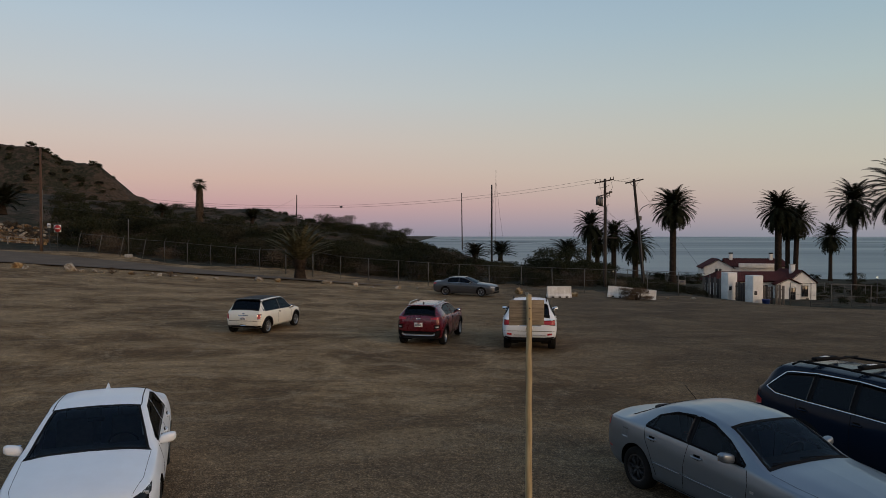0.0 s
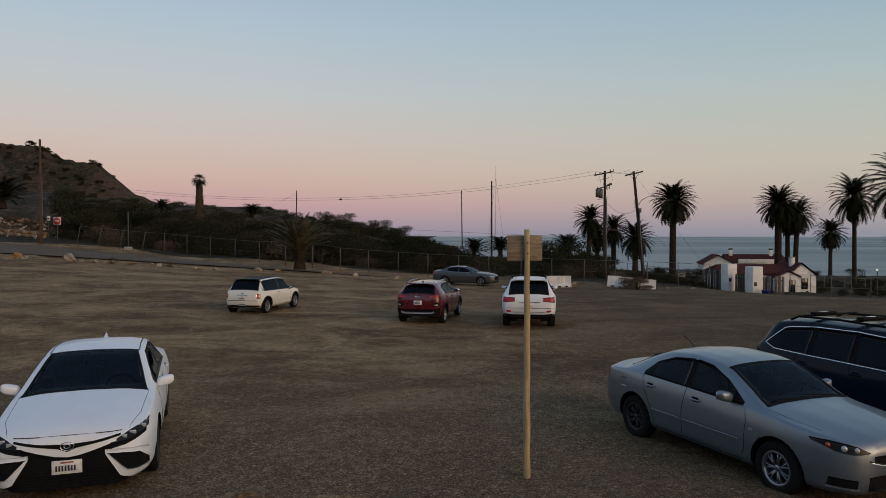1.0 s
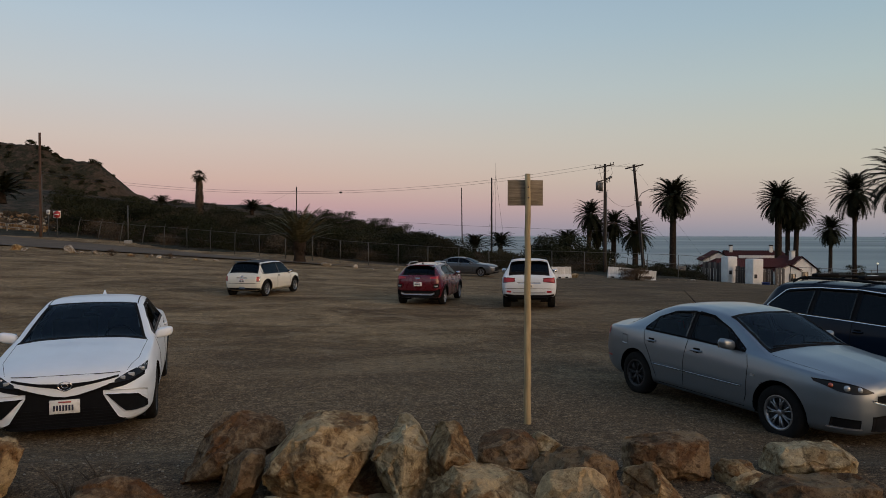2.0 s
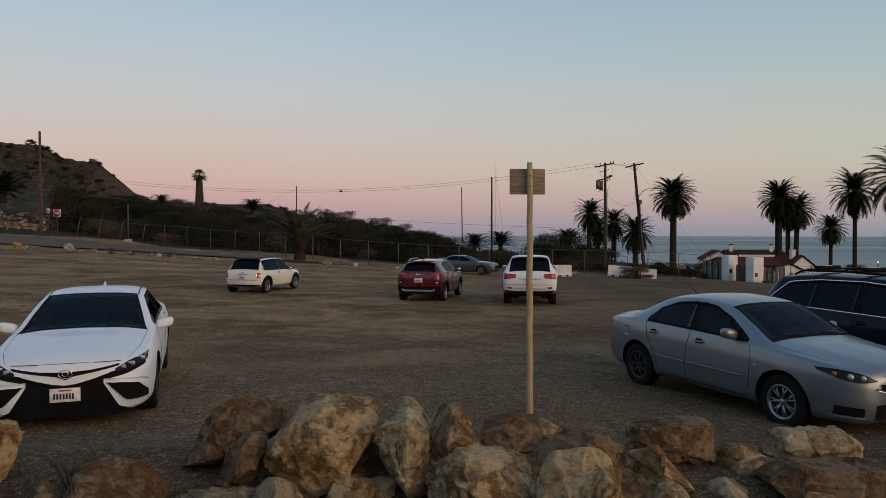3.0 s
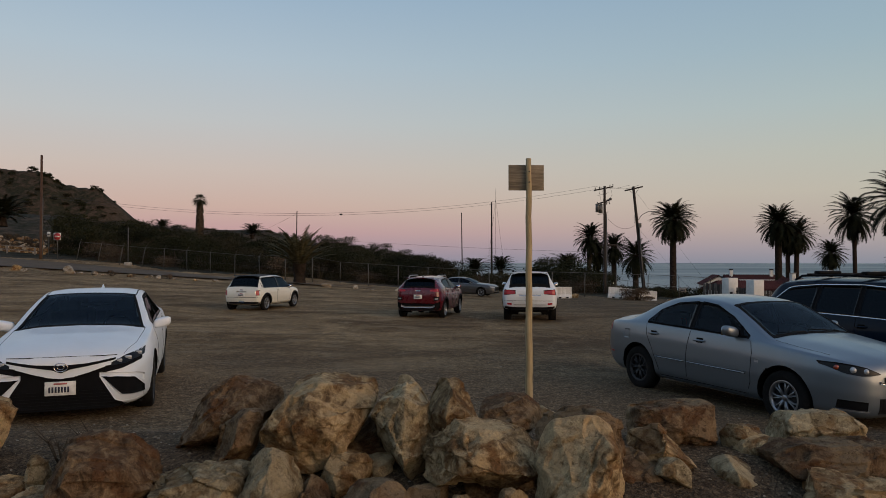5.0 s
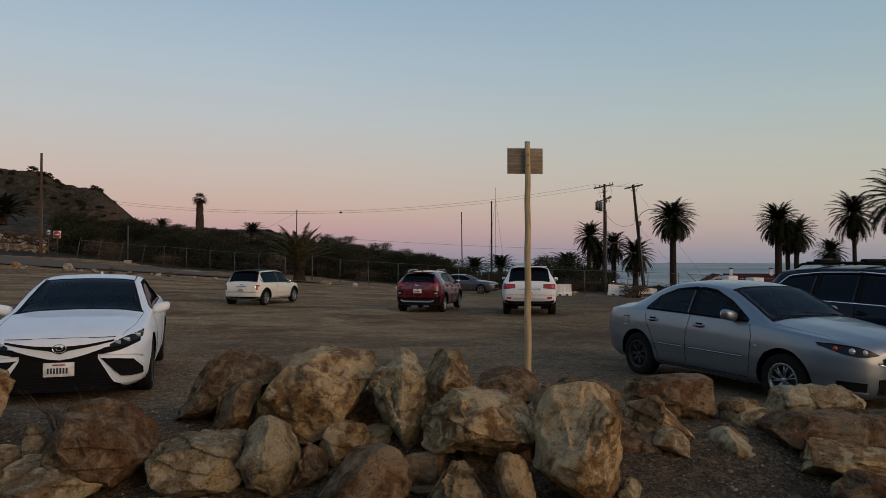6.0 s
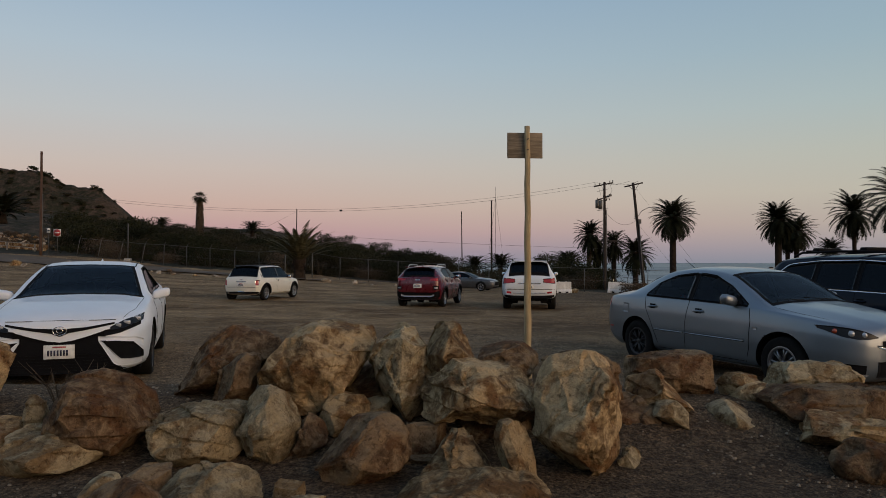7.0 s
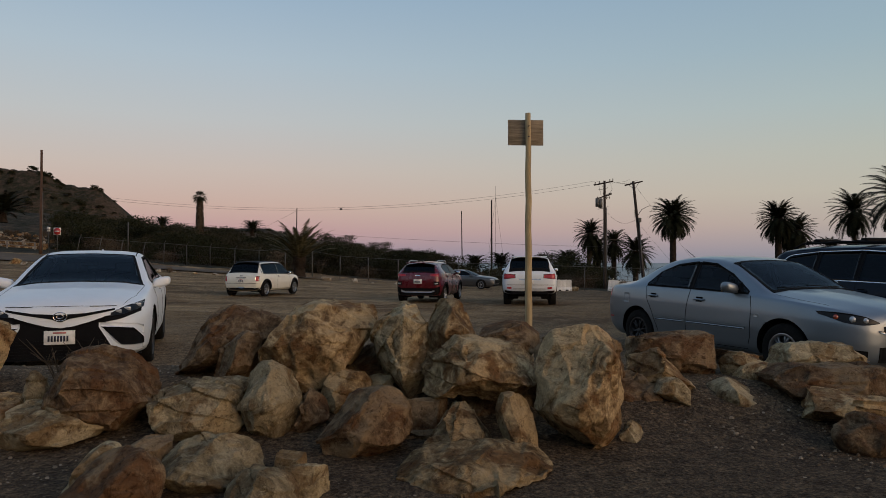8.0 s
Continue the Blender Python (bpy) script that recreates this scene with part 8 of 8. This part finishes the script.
def build_gatehouse():
    h = thing("gatehouse", pose(33.65, 79, -3.55, 0, 0, 3), "white stucco gatehouse with red tile roof and gable", "house", "houses by the sea")
    h.scale = (0.85, 0.85, 0.93)
    part("wall", box(9.2, 4.2, 2.6, 0.0, 0, 1.3, 0.03), STUCCO, h)
    tiled_roof(h, (-5.0, -2.6, 2.5), (5.4, -2.6, 2.5), (5.4, 0, 3.5), (-3.6, 0, 3.5), 29)
    tiled_roof(h, (5.4, 2.6, 2.5), (-5.0, 2.6, 2.5), (-3.6, 0, 3.5), (5.4, 0, 3.5), 29)
    tiled_roof(h, (-5.0, 2.6, 2.5), (-5.0, -2.6, 2.5), (-3.6, 0, 3.5), (-3.6, 0.05, 3.5), 10, "hip_roof")
    # gabled wing turned towards the sea, with a smaller gable before it
    for cx, half_w, y0, y1, eave, apex in ((6.2, 1.9, -3.0, 2.4, 2.35, 3.7), (3.85, 1.5, -4.1, -3.02, 2.2, 2.82)):
        prof = [(-half_w, 0.0), (half_w, 0.0), (half_w, eave), (0.0, apex), (-half_w, eave)]
        v = [(cx + x, y, z) for y in (y0, y1) for x, z in prof]
        f = [(0, 1, 2, 3, 4), (9, 8, 7, 6, 5)] + [(i, 5 + i, 5 + (i + 1) % 5, (i + 1) % 5) for i in range(5)]
        part("gable_wall", (v, f), STUCCO, h, smooth=False)
        out = half_w + 0.25
        low_z = eave - (apex - eave) * 0.25 / half_w + 0.1
        tiled_roof(h, (cx + out, y0 - 0.15, low_z), (cx + out, y1, low_z), (cx, y1, apex + 0.1), (cx, y0 - 0.15, apex + 0.1), 12)
        tiled_roof(h, (cx - out, y1, low_z), (cx - out, y0 - 0.15, low_z), (cx, y0 - 0.15, apex + 0.1), (cx, y1, apex + 0.1), 12)
    part("chimney", box(0.55, 0.6, 1.3, 5.75, -1.4, 3.75, 0.04), STUCCO, h)
    part("chimney_cap", box(0.64, 0.7, 0.09, 5.75, -1.4, 4.42, 0.02), CONCRETE, h)
    for x, y, z, w, t in ((4.3, -4.12, 1.1, 0.75, 1.45), (6.55, -3.02, 1.35, 0.8, 1.3)):
        win = part("window", box(w, 0.06, t, x, y, z, 0.01), PANE, h)
        for dx in (-w / 2, 0, w / 2):
            part("window_bar", box(0.06, 0.05, t + 0.06, x + dx, y - 0.04, z, 0.008), SLAT_DARK, win)
        part("sill", box(w + 0.2, 0.14, 0.07, x, y - 0.04, z - t / 2 - 0.04, 0.01), STUCCO, win)
    part("vent", box(0.35, 0.05, 0.3, 6.9, -3.02, 0.35, 0.01), SLAT_DARK, h)
    for x in (-4.3, -3.0, -1.7, -0.3, 1.1):
        part("porch_post", box(0.16, 0.16, 2.45, x, -2.3, 1.22, 0.02), SLAT_PALE, h)
        part("doorway", box(0.85, 0.06, 2.0, x + 0.6, -2.12, 1.0, 0.01), PANE, h)


def build_far_house():
    h = thing("far_house", pose(58.2, 135, -5.6, 0, 0, -12), "low white house with red roof and two chimneys", "house", "houses by the sea")
    part("wall", box(12.0, 6, 3.6, 0, 0, 1.8, 0.03), STUCCO, h)
    v = [(-6 + x, y, z) for y in (-4.2, 3.0) for x, z in ((-2.6, 0), (2.6, 0), (2.6, 3.3), (0, 4.7), (-2.6, 3.3))]
    part("gable_wall", (v, [(0, 1, 2, 3, 4), (9, 8, 7, 6, 5)] + [(i, 5 + i, 5 + (i + 1) % 5, (i + 1) % 5) for i in range(5)]), STUCCO, h, smooth=False)
    tiled_roof(h, (-3.0, -4.4, 3.1), (-3.0, 3.2, 3.1), (-6, 3.2, 4.85), (-6, -4.4, 4.85), 12)
    tiled_roof(h, (-9.0, 3.2, 3.1), (-9.0, -4.4, 3.1), (-6, -4.4, 4.85), (-6, 3.2, 4.85), 12)
    tiled_roof(h, (-4.5, -3.4, 3.5), (7.0, -3.4, 3.5), (6.0, 0, 4.9), (-4.5, 0, 4.9), 24)
    tiled_roof(h, (7.0, 3.4, 3.5), (-4.5, 3.4, 3.5), (-4.5, 0, 4.9), (6.0, 0, 4.9), 24)
    for x in (-3.2, 4.0):
        part("chimney", box(0.6, 0.7, 1.8, x, -0.5, 4.9, 0.04), STUCCO, h)
        part("chimney_cap", box(0.66, 0.76, 0.25, x, -0.5, 5.9, 0.02), STEEL_DARK, h)
    part("terrace_wall", box(7, 0.3, 0.8, 1.0, -4.6, 3.7, 0.03), STUCCO, h)
    win = part("window", box(1.1, 0.08, 0.9, -6.0, -4.24, 2.6, 0.01), PANE, h)
    part("window_bar", box(0.08, 0.06, 0.95, -6.0, -4.3, 2.6, 0.01), STUCCO, win)


build_gatehouse()
build_far_house()


def blue_tub(x, y, z):
    """A plastic tub left at the foot of the gate."""
    t = thing("plastic_tub", pose(x, y, z, 0, 0, 12), "dull blue plastic tub standing at the gate", "tub")
    prof = [(0.22, 0.0), (0.28, 0.02), (0.34, 0.44), (0.37, 0.46), (0.37, 0.50), (0.32, 0.50), (0.26, 0.05)]
    verts, faces = lathe_y(prof, 20)
    part("shell", ([(a, c, b) for a, b, c in verts], [f[::-1] for f in faces]), TUB_BLUE, t)


TUB_BLUE = plain("blue_plastic", (0.012, 0.035, 0.16), 0.5)
blue_tub(28.35, 61.9, ground_z(28.35, 61.9) - 0.02)


def lamp_post(x, y, tall, z, label):
    p = thing("lamp_post", pose(x, y, z), label, "street lamp", "lamp posts")
    part("shaft", tube([(0, 0, -0.2), (0, 0, tall - 0.3)], [0.07, 0.045], 8), STEEL_DARK, p)
    bm = bmesh.new()
    bmesh.ops.create_uvsphere(bm, u_segments=12, v_segments=8, radius=0.085)
    bmesh.ops.translate(bm, vec=(0, 0, tall - 0.15), verts=bm.verts)
    part("globe", bm, BULB, p, "lit round globe")


lamp_post(46.2, 75, 4.0, -4.55, "dark lamp post with a small lit globe")
lamp_post(22.8, 95, 3.0, -3.9, "dark lamp post with a small lit globe")


RAIL_PAINT = rough_surface("weathered_rail_paint", (0.11, 0.10, 0.09), (0.24, 0.22, 0.195), 1.5, 0.8, 0.3, 0.005)


def build_side_fence():
    """The low wire fence and hedge line beyond the gate."""
    f = thing("wire_fence", pose(0, 0, 0), "wire fence with thin posts beyond the gate", "fence")
    tops = []
    for k in range(12):
        x, y = 32.5 + 2.2 * k, 66 + 0.5 * k
        z = ground_z(x, y)
        part("post", tube([(x, y, z - 0.2), (x, y, z + 2.2)], 0.04, 6), GALV, f)
        tops.append((x, y, z + 2.15))
    part("rail", tube(tops, 0.02, 5), GALV, f)
    part("rail", tube([(a, b, c - 1.1) for a, b, c in tops], 0.012, 5), GALV, f)
    g = thing("wire_fence", pose(0, 0, 0), "low wire fence on the grass slope above the sea", "fence")
    tops = []
    for k in range(15):
        x, y = 19 + 2.4 * k, 92 - 0.3 * k
        z = ground_z(x, y)
        part("post", tube([(x, y, z - 0.2), (x, y, z + 1.6)], 0.04, 6), GALV, g)
        tops.append((x, y, z + 1.55))
    part("rail", tube(tops, 0.025, 5), GALV, g)
    s = thing("notice_board", pose(25.7, 76, ground_z(25.7, 76), 0, 0, 0), "small weathered grey notice board on two posts", "sign")
    part("panel", box(0.75, 0.03, 0.5, 0, 0, 0.9, 0.01), RAIL_PAINT, s)
    for dx in (-0.28, 0.28):
        part("post", tube([(dx, 0.03, -0.2), (dx, 0.03, 1.1)], 0.03, 6), GALV, s)
    part("writing", box(0.5, 0.01, 0.1, 0, -0.02, 0.95, 0.0), PLATE_INK, s)
    rail = thing("guard_rail", pose(0, 0, 0), "pale grey guard rail along the road's far side", "rail")
    pts = [(-75 + 3.2 * k, 80.0 - 0.10 * k, 0) for k in range(10)]
    pts = [(x, y, ground_z(x, y)) for x, y, z in pts]
    for x, y, z in pts:
        part("post", box(0.12, 0.12, 1.0, x, y, z + 0.4, 0.01), RAIL_PAINT, rail)
    for h in (0.42, 0.85):
        part("rail", tube([(x, y - 0.08, z + h) for x, y, z in pts], 0.045, 6), RAIL_PAINT, rail)


build_side_fence()


def dry_weed(x, y, tall, seed):
    rng = random.Random(seed)
    w = thing("dry_weed", pose(x, y, ground_z(x, y) - 0.02), "small leafless dry weed among the boulders", "weed", "dry weeds")
    stems = []
    for k in range(16):
        a, l = rng.uniform(0, 6.28), tall * rng.uniform(0.5, 1.0)
        lean = rng.uniform(0.2, 0.8)
        p1 = (math.cos(a) * lean * l * 0.4, math.sin(a) * lean * l * 0.4, l * 0.55)
        p2 = (math.cos(a + 0.3) * lean * l, math.sin(a + 0.3) * lean * l, l)
        stems.append(tube([(0, 0, 0), p1, p2], [0.004, 0.003, 0.0012], 4))
        for j in range(3):
            b = rng.uniform(0, 6.28)
            stems.append(tube([p1, (p1[0] + 0.25 * l * math.cos(b), p1[1] + 0.25 * l * math.sin(b), p1[2] + 0.2 * l)], [0.0022, 0.001], 4))
    part("stem", joined(*stems), DRY_LEAF, w)


dry_weed(-2.62, 5.0, 0.42, 1)
dry_weed(-2.45, 5.1, 0.36, 2)
dry_weed(-0.65, 4.25, 0.16, 3)
dry_weed(1.15, 6.6, 0.3, 4)


# ---- rocky bank and low wall beyond the road ----


def build_rocky_bank():
    rng = random.Random(61)
    for k in range(230):
        y = rng.uniform(84, 103)
        x = rng.uniform(-0.68 * y, -0.545 * y)
        w = 0.16 + 0.62 * rng.random() ** 2
        small_stone(700 + k, x, y, w, w * rng.uniform(0.5, 0.8), (3, 1, 1, 1)[k % 4], "pale rock on the bank beyond the road", "rocks on the bank", 2)
    pale = shrub("dry_bush", 51, 2.6, 1.5, DRY_LEAF, 900, 0.09, "dry pale brush on the rocky bank", group="brush on the bank")
    for k in range(26):
        place(pale, rng.uniform(-68, -49), rng.uniform(85, 99), rng.uniform(0.4, 0.85), rng.uniform(0, 360), 0.25)
    drop(pale)
    wall = thing("stone_wall", pose(0, 0, 0), "low rubble stone wall along the road", "wall")
    for k in range(60):
        x = -76 + 0.5 * k
        y = 82.5 - 0.04 * (x + 76)
        for row in range(2):
            part("stone", box(0.48, 0.35, 0.36, x + 0.25 * (row % 2), y, ground_z(x, y) + 0.15 + 0.37 * row, 0.06, 2), STONES[(1, 0, 1, 3)[(k * 3 + row) % 4]], wall)


build_rocky_bank()
